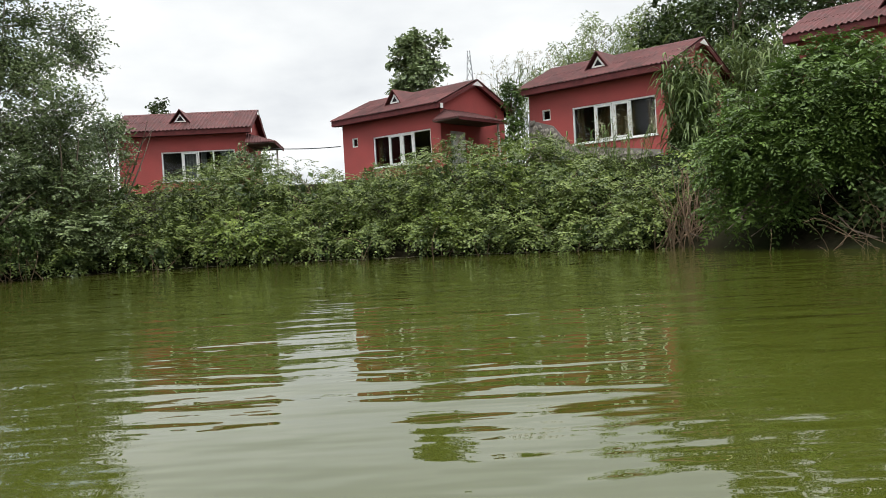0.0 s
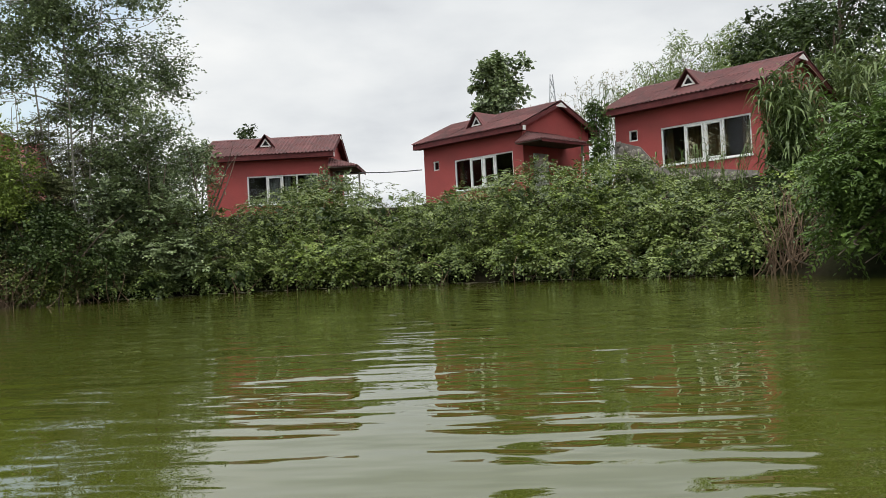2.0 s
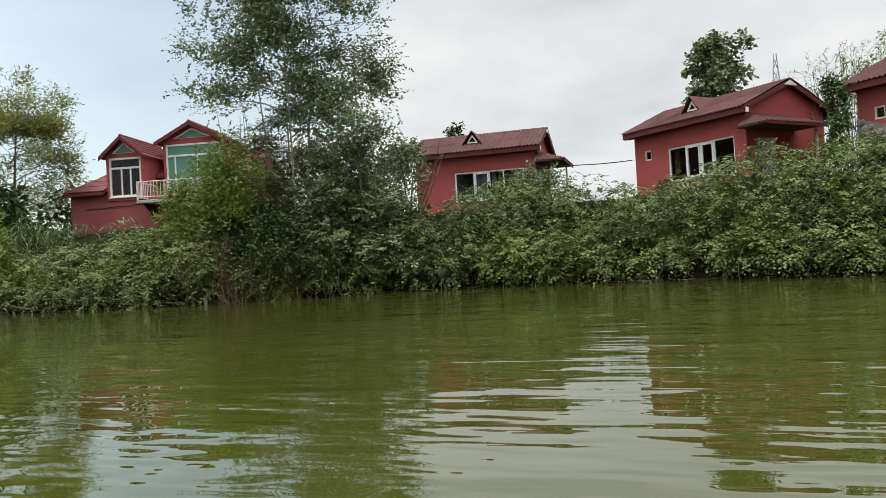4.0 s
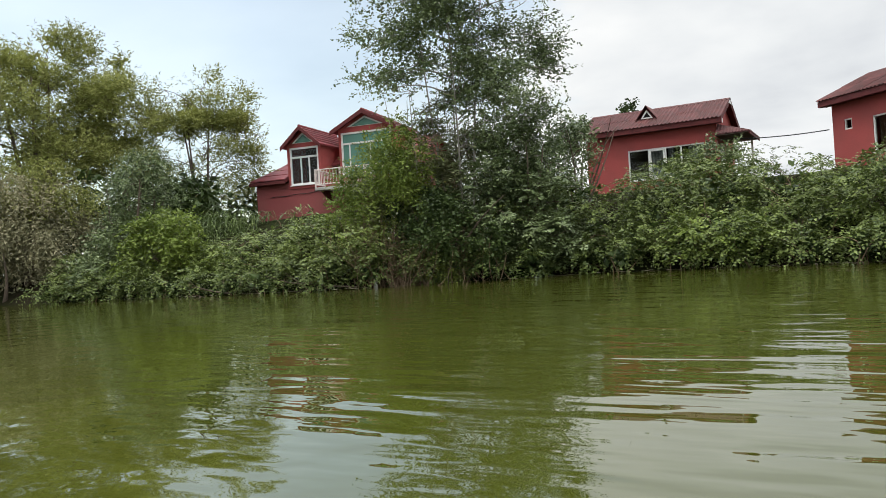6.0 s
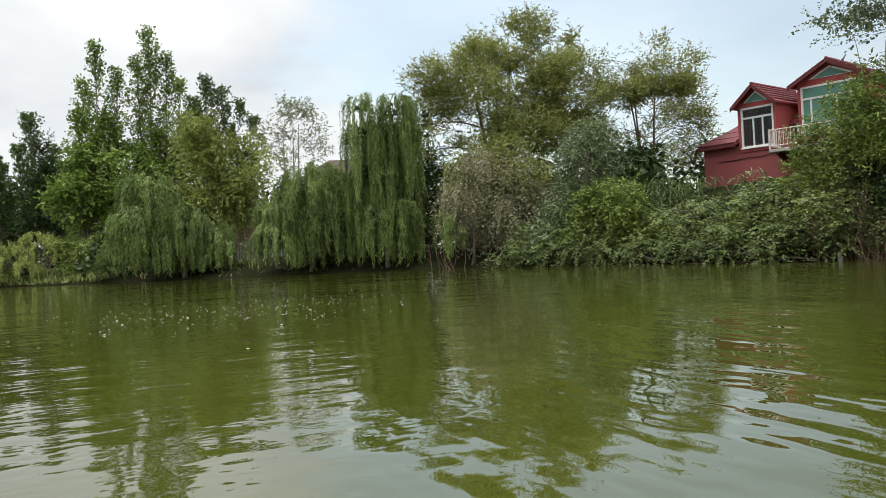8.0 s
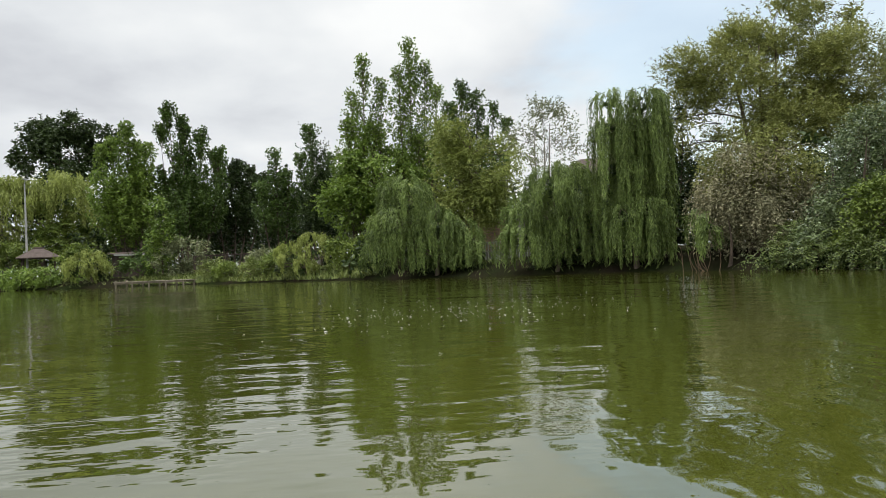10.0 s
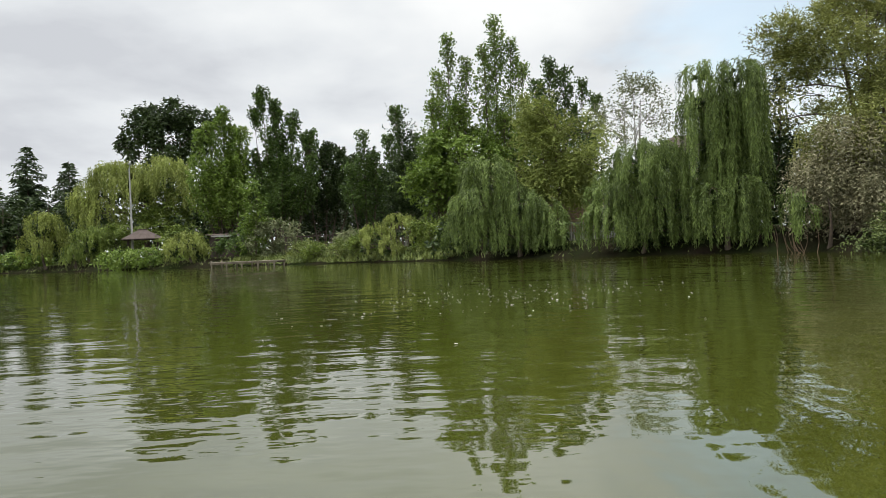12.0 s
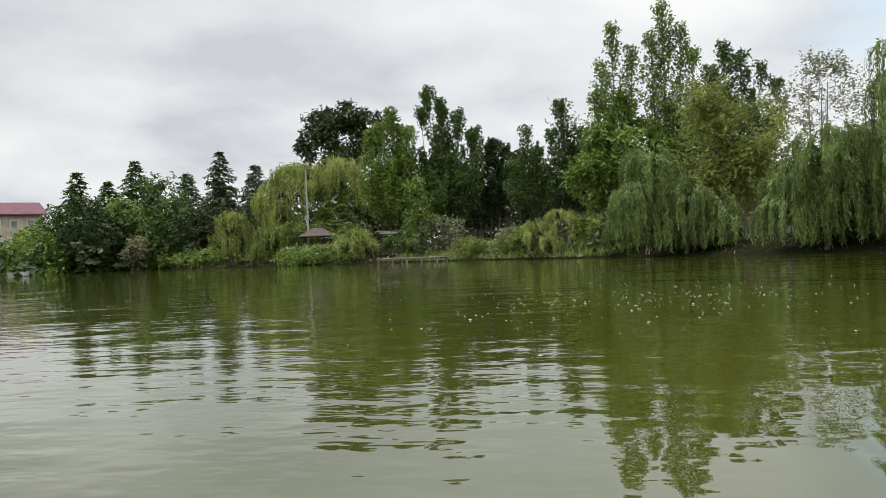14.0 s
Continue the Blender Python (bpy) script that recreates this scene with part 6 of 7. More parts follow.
plume_tree("tall bright green poplar with ragged spires", (-54.8, 6.6), [(0.2, 0.4, 16.1, 1.25), (-0.3, 1.5, 14.7, 0.9), (0.5, -0.4, 14.2, 0.8), (0.2, 2.2, 12.9, 0.95), (-0.4, 2.4, 10.6, 1.1), (0.8, 0.8, 9.5, 1.3)], LEAF_POPLAR)
plume_tree("tall bright green poplar with ragged spires", (-54.2, 3.4), [(0.1, 0.4, 14.9, 0.85), (-0.4, -0.4, 12.7, 0.8), (0.3, 1.6, 13.3, 0.8), (0.0, -0.8, 10.6, 0.9), (0.6, 1.0, 10.2, 1.2), (0.3, -1.0, 8.0, 1.2)], LEAF_POPLAR)
plume_tree("dark green poplar behind brighter ones", (-60.5, 11.6), [(0, -0.3, 14.6, 1.0), (0.4, 0.8, 13.7, 1.0), (-0.3, 2.2, 12.9, 1.0), (0.3, 3.1, 11.5, 0.9), (-0.5, -1.3, 13.0, 1.0)], LEAF_WALNUT, (0.18, 0.15), 4.0, BARK)
plume_tree("narrow dark green poplar in the grove", (-66.0, -0.5), [(0, 0, 12.4, 1.2), (0.3, 1.4, 10.1, 0.9), (-0.3, -0.9, 10.2, 0.8), (0.5, 2.2, 8.6, 0.8)], LEAF_WALNUT, (0.19, 0.15), bark=BARK)
plume_tree("narrow mid-green poplar beside darker ones", (-66.3, -3.4), [(0, 0, 10.6, 1.0), (0.3, -1.2, 7.7, 0.9), (-0.2, 1.0, 8.9, 0.8)], LEAF_WALNUT, (0.19, 0.15))
tree("poplar_tree", "broad fresh green foliage below the poplars", (-53.6, 4.6), 7.0, 0.15, [(0.2, 0, 6.0, 2.4, 2.8, 2.2), (0.3, -1.8, 3.8, 2.0, 2.2, 1.8), (0.3, 1.6, 3.8, 2.0, 2.2, 1.8)], 1900, LEAF_POPLAR, (0.22, 0.16), group="poplars on the low bank", per=6, sprig=0.5, shell=0.5, gap=-0.3)
upright((-61.2, 0.0), 10.6, 1.5, 1300, LEAF_DARK, "narrow dark green poplar in the grove", spires=2, dense=-0.3)
upright((-70.5, 1.5), 9.6, 1.8, 900, LEAF_PALE, "thin pale poplar with sparse leaves", spires=2, dense=0.1)
weeping("weeping_willow", "low rounded willow bush on the low bank", (-50.6, -0.2), 2.9, 0.12, [(-0.5, 0.3, 1.7, 1.1), (0.2, -0.9, 1.3, 0.94), (-0.2, 1.4, 1.1, 0.81), (-0.0, -1.7, 0.7, 0.63), (0.5, -0.3, 0.5, 0.97)], 110, LEAF_YELLOW, leaf=(0.15, 0.05), longest=0.9)
for x, y, h, w, mat in ((-53.8, -3.4, 1.2, 1.2, LEAF_GRASS), (-55.6, -5.6, 1.0, 1.0, LEAF_FRESH), (-52.6, -1.9, 1.3, 1.2, LEAF_FRESH), (-57.2, -6.6, 1.2, 1.1, LEAF_GRASS), (-54.6, -1.6, 1.5, 1.3, LEAF_POPLAR)):
    tree("shrub", "low tangled green growth on the grassy bank", (x, y), h * 0.8, 0.03, [(0, 0, h * 0.5, w * 0.8, w, h * 0.4), (0.2, -w * 0.7, h * 0.35, w * 0.6, w * 0.8, h * 0.34)], 260, mat, (0.2, 0.07), category="bush", group="growth on the low bank", stems=4, per=7, sprig=0.4, rise=0.4, shell=0.6)
tree("shrub", "fresh green shrub by the low bank", (-48.4, 2.6), 1.8, 0.05, [(0, 0, 1.0, 1.4, 1.5, 1.0), (0.2, 1.6, 0.8, 1.2, 1.2, 0.9)], 800, LEAF_FRESH, (0.18, 0.10), category="bush", stems=3, per=6, sprig=0.4, shell=0.5)

# the grove beyond the landing stage
plume_tree("tall aspen with pale rustling leaves", (-75.3, -12.4), [(0, -1.3, 16.5, 1.5), (0.4, -0.1, 15.1, 1.3), (-0.3, -2.2, 14.4, 1.3), (0.2, 1.5, 13.9, 1.5), (-0.4, 3.0, 12.2, 1.4), (0.8, 0.4, 9.0, 1.8)], LEAF_WALNUT, (0.23, 0.18), group="aspens in the far grove", thick=26)
plume_tree("broad bright green aspen in the grove", (-74.6, -17.4), [(0, 0.1, 14.4, 1.6), (0.3, -1.1, 13.2, 1.5), (-0.3, 0.9, 12.8, 1.4), (0.2, -2.2, 12.4, 1.5), (0.5, 1.9, 12.4, 1.5), (0.8, -0.4, 8.5, 2.0)], LEAF_POPLAR, (0.23, 0.18), group="aspens in the far grove", thick=26)
plume_tree("dark aspen at the back of the grove", (-80.2, -9.4), [(0, 0.8, 11.3, 1.6), (0.4, 2.2, 10.7, 1.5), (-0.4, -1.4, 12.4, 1.7), (0.3, 3.6, 9.8, 1.5)], LEAF_DARK, (0.25, 0.2), bark=BARK, group="aspens in the far grove", thick=26)
upright((-84.0, -5.0), 9.8, 2.4, 1400, LEAF_DARK, "dark aspen at the back of the grove", (0.2, 0.15), spires=3, dense=-0.3, group="aspens in the far grove")
for k, (x, y, h) in enumerate(((-82, -14, 9), (-84, -20, 9), (-86, -10, 8), (-83, -2, 8), (-78, 3, 8.5), (-74, 7, 8.5), (-90, -16, 9), (-66, 9, 8), (-87, -27, 8.5), (-86, -33, 8), (-91, -38, 8.5), (-80, -20, 6), (-98.7, -10.9, 9.5), (-92.5, -11.9, 9))):
    tree("tree", "dark massed tree at the back of the grove", (x, y), h * 0.8, 0.2, [(0, 0, h * 0.72, 2.4, 2.8, h * 0.26), (0.4, -1.8, h * 0.45, 2.2, 2.4, h * 0.28), (0.4, 1.8, h * 0.45, 2.2, 2.4, h * 0.28), (0.6, 0, h * 0.25, 2.6, 3.0, h * 0.22)], 460, LEAF_DARK, (0.36, 0.25), group="back of the grove", per=6, sprig=0.6, shell=0.4, gap=-0.5)
tree("oak_tree", "great round dark tree above the grove", (-92.0, -27.3), 14.0, 0.5,
     [(-1.3, -1.4, 16.8, 2.1), (0.1, -3.1, 15.7, 2.1), (-1.6, 0.7, 15.8, 1.9), (2.1, -3.8, 14.1, 1.5), (-1.4, -0.8, 13.6, 2.8), (2.3, -2.7, 12.3, 2.2), (2.3, -4.9, 11.8, 1.2), (-1.5, 1.4, 13.1, 1.8), (1.2, -1.4, 10.7, 2.7), (-2.7, 3.3, 15.4, 1.4), (0.5, -5.4, 13.6, 1.3), (0.2, -4.6, 15.6, 1.4), (0.6, 3.6, 14.2, 1.5)], 2600, LEAF_DARK, (0.36, 0.26), per=6, sprig=0.7, shell=0.5, gap=-0.5, lump=0.25, lump_size=0.7, inner=16, clumps=4, kid=(0.3, 0.6))
weeping("weeping_willow", "broad yellow-green weeping willow in the grove", (-81.5, -27.5), 10.2, 0.4,
        [(1.9, -2.3, 7.5, 2.8), (2.5, -4.5, 6.4, 1.7), (-0.1, 2.2, 8.5, 2.4), (0.7, -0.1, 7.2, 2.3), (-0.3, 4.0, 6.7, 1.5), (0.7, -0.8, 8.6, 1.5), (2.9, -3.2, 4.9, 1.9)], 330, LEAF_YELLOW, reach=1.0, leaf=(0.28, 0.10), longest=2.8, bunch=9, wide=0.25)
tree("tree", "fresh green young tree before a yellow willow", (-81.0, -24.5), 4.6, 0.12,
     [(0.7, -2.2, 5.2, 1.8), (-1.0, 0.1, 5.4, 1.8), (0.4, -0.8, 3.6, 1.9), (0.9, -3.1, 3.4, 1.6), (-0.8, 1.7, 3.8, 1.6)], 1300, LEAF_FRESH, (0.28, 0.16), per=6, sprig=0.5, shell=0.5, gap=-0.3, inner=14, clumps=4, kid=(0.3, 0.6))
weeping("weeping_willow", "small pale drooping willow on the far shore", (-79.9, -37.2), 4.6, 0.14, [(0.5, 0.2, 4.3, 1.6), (0.9, -0.7, 2.4, 1.4), (-1.0, 0.7, 2.8, 1.3)], 120, LEAF_YELLOW, leaf=(0.26, 0.09), longest=1.8, bunch=8, wide=0.2, group="drooping willows on the far shore")
weeping("weeping_willow", "small fresh green drooping willow on the far shore", (-75.5, -32.0), 3.6, 0.14, [(-0.1, 1.4, 2.6, 1.6), (-1.0, 2.3, 3.1, 1.3), (-0.5, -0.1, 1.5, 1.2)], 110, LEAF_FRESH, leaf=(0.26, 0.09), longest=1.5, bunch=8, wide=0.2, group="drooping willows on the far shore")
weeping("weeping_willow", "feathery pale green willow bush by the water", (-65.0, -17.6), 2.4, 0.1, [(0.0, -0.4, 1.7, 1.1), (0.9, -1.0, 1.2, 0.85), (-0.5, 0.4, 1.0, 0.77)], 80, LEAF_YELLOW, leaf=(0.2, 0.07), longest=1.1, bunch=9, wide=0.15, group="drooping willows on the far shore")
for x, y, h, w, mat, lab in ((-76.0, -27.0, 3.6, 2.2, LEAF_FRESH, "fresh green shrub round a shelter"), (-70.0, -19.6, 3.2, 1.8, LEAF_FRESH, "fresh green shrub round a shelter"), (-67.0, -21.6, 1.7, 2.2, LEAF_POPLAR, "low green shrub by the water"), (-68.5, -24.6, 1.6, 2.0, LEAF_POPLAR, "low green shrub by the water"), (-63.2, -12.0, 6.2, 0.8, LEAF_POPLAR, "slender young poplar by a landing stage"), (-63.0, -10.0, 3.0, 1.7, LEAF_PALE, "straggling shrub behind a landing stage"), (-65.0, -13.0, 2.2, 1.8, LEAF_WALNUT, "straggling shrub behind a landing stage"), (-59.0, -3.6, 1.6, 1.2, LEAF_PALE, "straggling shrub beside a fence")):
    tree("shrub", lab, (x, y), h * 0.8, 0.05, [(0, 0, h * 0.62, w * 0.8, w, h * 0.36), (0.3, -w * 0.7, h * 0.4, w * 0.6, w * 0.7, h * 0.36), (0.3, w * 0.7, h * 0.4, w * 0.6, w * 0.7, h * 0.36)], int(240 + 40 * h * w), mat, (0.24, 0.13), category="bush", group="shrubs on the far shore", stems=3, per=6, sprig=0.45, droop=0.3, shell=0.6, gap=-0.25)

# far bank: conifers and broad dark trees
for x, y, h, r in ((-107.5, -53.5, 16.2, 5.6), (-110, -49.0, 13.8, 5.0), (-106, -76.5, 16.2, 6.6), (-110.5, -69.5, 16.4, 7.0), (-113, -62, 14.0, 5.0), (-114, -57, 12.4, 4.8), (-108.5, -73, 13.6, 6.2), (-109, -65.5, 12.6, 5.0)):
    spruce((x, y), h, r, LEAF_WALNUT if y < -66 else LEAF_SPRUCE, "tall dark spruce on the far bank")
for x, y, h, w, mat in ((-100.5, -79.5, 8.8, 4.6, LEAF_POPLAR), (-95.2, -71.3, 10.4, 4.4, LEAF_WALNUT), (-90.2, -71.1, 7.2, 3.6, LEAF_POPLAR), (-95.2, -66.5, 11.5, 4.4, LEAF_DARK), (-103.0, -71.0, 12.0, 4.6, LEAF_DARK), (-103, -60.5, 12.6, 5.0, LEAF_WALNUT), (-101.5, -65, 12.0, 5.2, LEAF_POPLAR), (-100, -56.5, 9.4, 4.6, LEAF_WALNUT), (-96.0, -50.5, 9.0, 4.0, LEAF_DARK), (-108, -86, 9.0, 4.6, LEAF_WALNUT), (-99.5, -71.5, 8.0, 4.0, LEAF_DARK), (-98, -46, 9.0, 4.4, LEAF_DARK), (-104, -82.5, 8.6, 4.0, LEAF_POPLAR)):
    tree("tree", "broad dense tree on the far bank", (x, y), h * 0.8, 0.25, [(0, 0, h * 0.74, w * 0.6, w * 0.62, h * 0.26), (0.5, -w * 0.55, h * 0.46, w * 0.55, w * 0.6, h * 0.3), (0.5, w * 0.55, h * 0.46, w * 0.55, w * 0.6, h * 0.3), (0.9, 0, h * 0.24, w * 0.7, w * 0.9, h * 0.24)], 600, mat, (0.46, 0.31), group="trees on the far bank", per=6, sprig=0.8, droop=0.2, shell=0.45, gap=-0.35, lump=0.25, lump_size=0.7)
tree("shrub", "withered brown bush on the far bank", (-95.3, -59.5), 4.0, 0.08, [(0, 0, 2.6, 1.6, 1.8, 1.7), (0.2, 0, 4.2, 1.2, 1.3, 1.2)], 700, LEAF_PINK, (0.36, 0.14), category="bush", stems=4, per=6, sprig=0.6, shell=0.6, gap=-0.1)
for k in range(16):
    f = k / 15
    x, y = -84.5 - 21 * f, -42.8 - 25 * f + (f > 0.7) * -10 * (f - 0.7)
    tree("shrub", "low green growth on the far shore", (x - 1.2, y + 1.6), 1.4, 0.04, [(0, 0, 0.7, 1.6, 1.8, 0.9), (0.6, -1.2, 0.5, 1.2, 1.4, 0.7)], 200, (LEAF_POPLAR, LEAF_WALNUT, LEAF_FRESH)[k % 3], (0.36, 0.22), category="bush", group="low growth on the far shore", stems=3, per=6, sprig=0.5, shell=0.6)

# woods that close the distance behind the low banks
wood = []
for k in range(46):
    az_ = radians(57 + 82 * k / 45)
    dist = rng.uniform(112, 150)
    x, y = -math.sin(az_) * dist, math.cos(az_) * dist
    hh = rng.uniform(5, 8.5)
    wood.append((x, y, gz(x, y) + hh * 0.45, rng.uniform(4.5, 7), rng.uniform(4.5, 7), hh * 0.6))
tagged(part("distant_woods", leaf_mesh("distant_woods", *sprigs(wood, 3400, (1.1, 0.75), per=5, sprig=1.2, droop=0.2, shell=0.4, gap=-0.7, clumps=5, view=(0, 0, 1))), LEAF_DARK), "dark woods closing the distance behind the pond", "woods", kind="stuff")

# grass on the low banks
gpnt = np.r_[np.c_[rng.uniform(-112, -30, 38000), rng.uniform(-92, 16, 38000)], np.c_[rng.uniform(-64, -44, 26000), rng.uniform(-14, 4, 26000)]]
gd = shore_distance(gpnt)
gpnt = gpnt[(gd > 0.05) & (gd < 5.0)]
gzv = ground_z(gpnt)
ga = rng.uniform(0, 6.283, len(gpnt))
gV, gQ = ribbon_leaves(np.c_[gpnt, gzv - 0.03], np.c_[np.cos(ga), np.sin(ga), 0 * ga], rng.uniform(0.25, 0.55, len(ga)), rng.uniform(0.04, 0.08, len(ga)), rng.uniform(0.7, 1.2, len(ga)), rng.uniform(0.2, 0.7, len(ga)), 2)
tagged(part("grass", mesh_np("grass", gV, [gQ]), LEAF_GRASS), "tufted green grass on the low banks", "grass", kind="stuff")

# ---- things on and beyond the banks ----
def dock():
    a, b = np.array([-58.0, -13.6]), np.array([-55.0, -8.2])
    L, az = float(np.linalg.norm(b - a)), math.degrees(math.atan2(b[1] - a[1], b[0] - a[0]))
    T = thing("landing_stage", pose(a[0], a[1], 0, 0, 0, az), "low weathered wooden landing stage over the water", "dock")
    for y in (-0.45, 0.45):
        part("beam", Solid().box(0, L, y - 0.05, y + 0.05, 0.22, 0.34, 0.01), GREY_WOOD, T)
    plank = Solid().box(-0.11, 0.11, -0.62, 0.62, 0.345, 0.385, 0.006).mesh("plank")
    plank.materials.append(GREY_WOOD)
    for x in np.arange(0.12, L, 0.25):
        part("plank", plank, GREY_WOOD, T, m=pose(x, rng.uniform(-0.04, 0.04), rng.uniform(-0.004, 0.004), 0, 0, rng.uniform(-1.5, 1.5)))
    for x in np.linspace(0.15, L - 0.15, 5):
        for y in (-0.5, 0.5):
            part("pile", Solid().tube([(x, y, -0.9), (x, y, 0.5 if x < 1 else 0.34)], 0.06, 7), GREY_WOOD, T)
    return T


dock()


def gazebo():
    x, y = -72.4, -24.4
    z = gz(x, y)
    T = thing("gazebo", pose(x, y, z, 0, 0, 20), "open wooden shelter with a brown hipped roof", "shelter")
    for k in range(4):
        sx, sy = (-1, 1, 1, -1)[k], (-1, -1, 1, 1)[k]
        part("post", Solid().box(sx * 1.25 - 0.06, sx * 1.25 + 0.06, sy * 1.25 - 0.06, sy * 1.25 + 0.06, -0.1, 2.0, 0.01), DARK_WOOD, T)
    e, c = 1.75, 0.35
    pts = [(-e, -e, 1.95), (e, -e, 1.95), (e, e, 1.95), (-e, e, 1.95)]
    tp = [(-c, -c, 2.75), (c, -c, 2.75), (c, c, 2.75), (-c, c, 2.75)]
    for k in range(4):
        part("roof", Solid().prism([pts[k], pts[(k + 1) % 4], tp[(k + 1) % 4], tp[k]], (0, 0, 0.07)), BROWN_ROOF, T)
    part("roof_cap", Solid().box(-c - 0.05, c + 0.05, -c - 0.05, c + 0.05, 2.78, 2.92, 0.03), BROWN_ROOF, T)
    for s in (-1, 1):
        part("bench", Solid().box(-1.1, 1.1, s * 1.15 - 0.2, s * 1.15 + 0.2, 0.40, 0.46, 0.01), DARK_WOOD, T)
        part("rail", Solid().box(-1.2, 1.2, s * 1.25 - 0.03, s * 1.25 + 0.03, 0.8, 0.88, 0.01), DARK_WOOD, T)
    return T


gazebo()
sx, sy = -70.8, -15.8
shed = thing("shed", pose(sx, sy, gz(sx, sy), 0, 0, 25), "small brown lean-to shed behind shrubs", "shed")
part("wall", Solid().box(-1.4, 1.4, -1.8, 1.8, -0.1, 1.8, 0.02), DARK_WOOD, shed)
part("roof", Solid().prism([(-1.7, -2.1, 1.95), (1.7, -2.1, 1.75), (1.7, 2.1, 1.75), (-1.7, 2.1, 1.95)], (0, 0, 0.09)), BROWN_ROOF, shed)
part("eaves_board", Solid().box(1.68, 1.72, -2.1, 2.1, 1.66, 1.80), CONCRETE, shed)

lx, ly = -72.0, -25.2
lamp = thing("street_lamp", pose(lx, ly, gz(lx, ly)), "tall slim grey lamp pole on the shore", "lamp post")
part("pole", Solid().tube([(0, 0, -0.2), (0, 0, 4), (0, 0, 8.5)], [0.11, 0.09, 0.06], 10), CONCRETE, lamp)
part("lamp_arm", Solid().tube([(0, 0, 8.45), (0.15, 0.1, 8.7), (0.7, 0.4, 8.8)], 0.035, 6), STEEL, lamp)
part("lamp_head", Solid().box(0.6, 1.05, 0.3, 0.52, 8.74, 8.86, 0.03), STEEL, lamp)


def fence(a, b, label, n, h, mat, post=0.05, rails=(0.35, 0.95), pickets=0.0):
    a, b = np.array(a), np.array(b)
    L, az = float(np.linalg.norm(b - a)), math.degrees(math.atan2(*(b - a)[::-1]))
    z = gz(*((a + b) / 2))
    T = thing("fence", pose(a[0], a[1], z, 0, 0, az), label, "fence")
    for x in np.linspace(0, L, n):
        part("post", Solid().box(x - post, x + post, -post, post, -0.3, h * rng.uniform(0.95, 1.05), 0.01), mat, T)
    for f in rails:
        part("rail", Solid().box(0, L, -0.025, 0.025, h * f - 0.04, h * f + 0.04, 0.008), mat, T)
    if pickets:
        pk = Solid().box(-0.03, 0.03, -0.05, -0.026, 0.08, h * 0.92, 0.004).mesh("picket")
        pk.materials.append(mat)
        for x in np.arange(0.12, L, pickets):
            part("picket", pk, mat, T, m=pose(x, 0, rng.uniform(-0.02, 0.02)))
    return T


fence((-61.5, -9.2), (-60.8, -3.0), "dark wooden rail fence with pale posts under trees", 6, 1.35, DARK_WOOD, rails=(0.5, 0.97), pickets=0.42)
fence((-46.2, 8.6), (-44.8, 13.4), "low pale rail fence between willows", 5, 1.1, CONCRETE, 0.04, (0.45, 0.95), 0.16)

# buff brick wall seen between the willows, and the house roof behind
bw = thing("brick_wall", pose(-48.5, 8.0, gz(-48.5, 11), 0, 0, 75), "buff brick garden wall between willows", "wall")
part("wall_core", Solid().box(0, 5.6, 0.03, 0.22, -0.2, 2.5), MORTAR, bw)
BRK = Solid().box(-0.116, 0.116, -0.03, 0.05, -0.034, 0.034).mesh("brick")
BRK.materials.append(BRICK)
for r in range(24):
    for c in range(12):
        part("brick", BRK, BRICK, bw, m=pose(1.3 + c * 0.25 + 0.125 * (r % 2), 0.02, 0.45 + r * 0.083))
part("coping", Solid().box(-0.05, 5.65, -0.04, 0.28, 2.5, 2.58, 0.01), CONCRETE, bw)
hx, hy = -60.5, 22.0
bh = thing("house", pose(hx, hy, gz(hx, hy), 0, 0, 70), "cream house with a brown hipped roof behind willows", "house")
part("wall", Solid().box(-4, 4, -3, 3, -0.2, 5.0), CREAM_WALL, bh)
for ring in (((-4.5, -3.5, 4.9), (4.5, -3.5, 4.9), (1.5, 0, 7.1), (-1.5, 0, 7.1)), ((4.5, -3.5, 4.9), (4.5, 3.5, 4.9), (1.5, 0, 7.1)), ((4.5, 3.5, 4.9), (-4.5, 3.5, 4.9), (-1.5, 0, 7.1), (1.5, 0, 7.1)), ((-4.5, 3.5, 4.9), (-4.5, -3.5, 4.9), (-1.5, 0, 7.1))):
    part("roof", Solid().prism(ring, (0, 0, 0.12)), BROWN_ROOF, bh)

# long red-roofed building far away
fb = thing("long_building", pose(-151.5, -150, gz(-151.5, -150), 0, 0, 137), "far cream building with a long pink-red roof", "house")
part("wall", Solid().box(-22, 22, -6, 6, -0.3, 12.8), CREAM_WALL, fb)
for s in (-1, 1):
    part("roof", Solid().prism([(-23, s * 7, 12.6), (23, s * 7, 12.6), (22, 0, 15.8), (-22, 0, 15.8)], (0, 0, 0.2)), FAR_ROOF, fb)
    for k in range(12):
        for z in (4.0, 7.4, 10.6):
            w = part("window", Solid().box(-20 + k * 3.5, -18.4 + k * 3.5, s * 6 - 0.08, s * 6 + 0.08, z - 0.9, z + 0.9), WHITE_FRAME, fb)
            part("pane", Solid().box(-19.85 + k * 3.5, -18.55 + k * 3.5, s * 6 - 0.1, s * 6 + 0.1, z - 0.75, z + 0.75), DARK_GLASS, w)

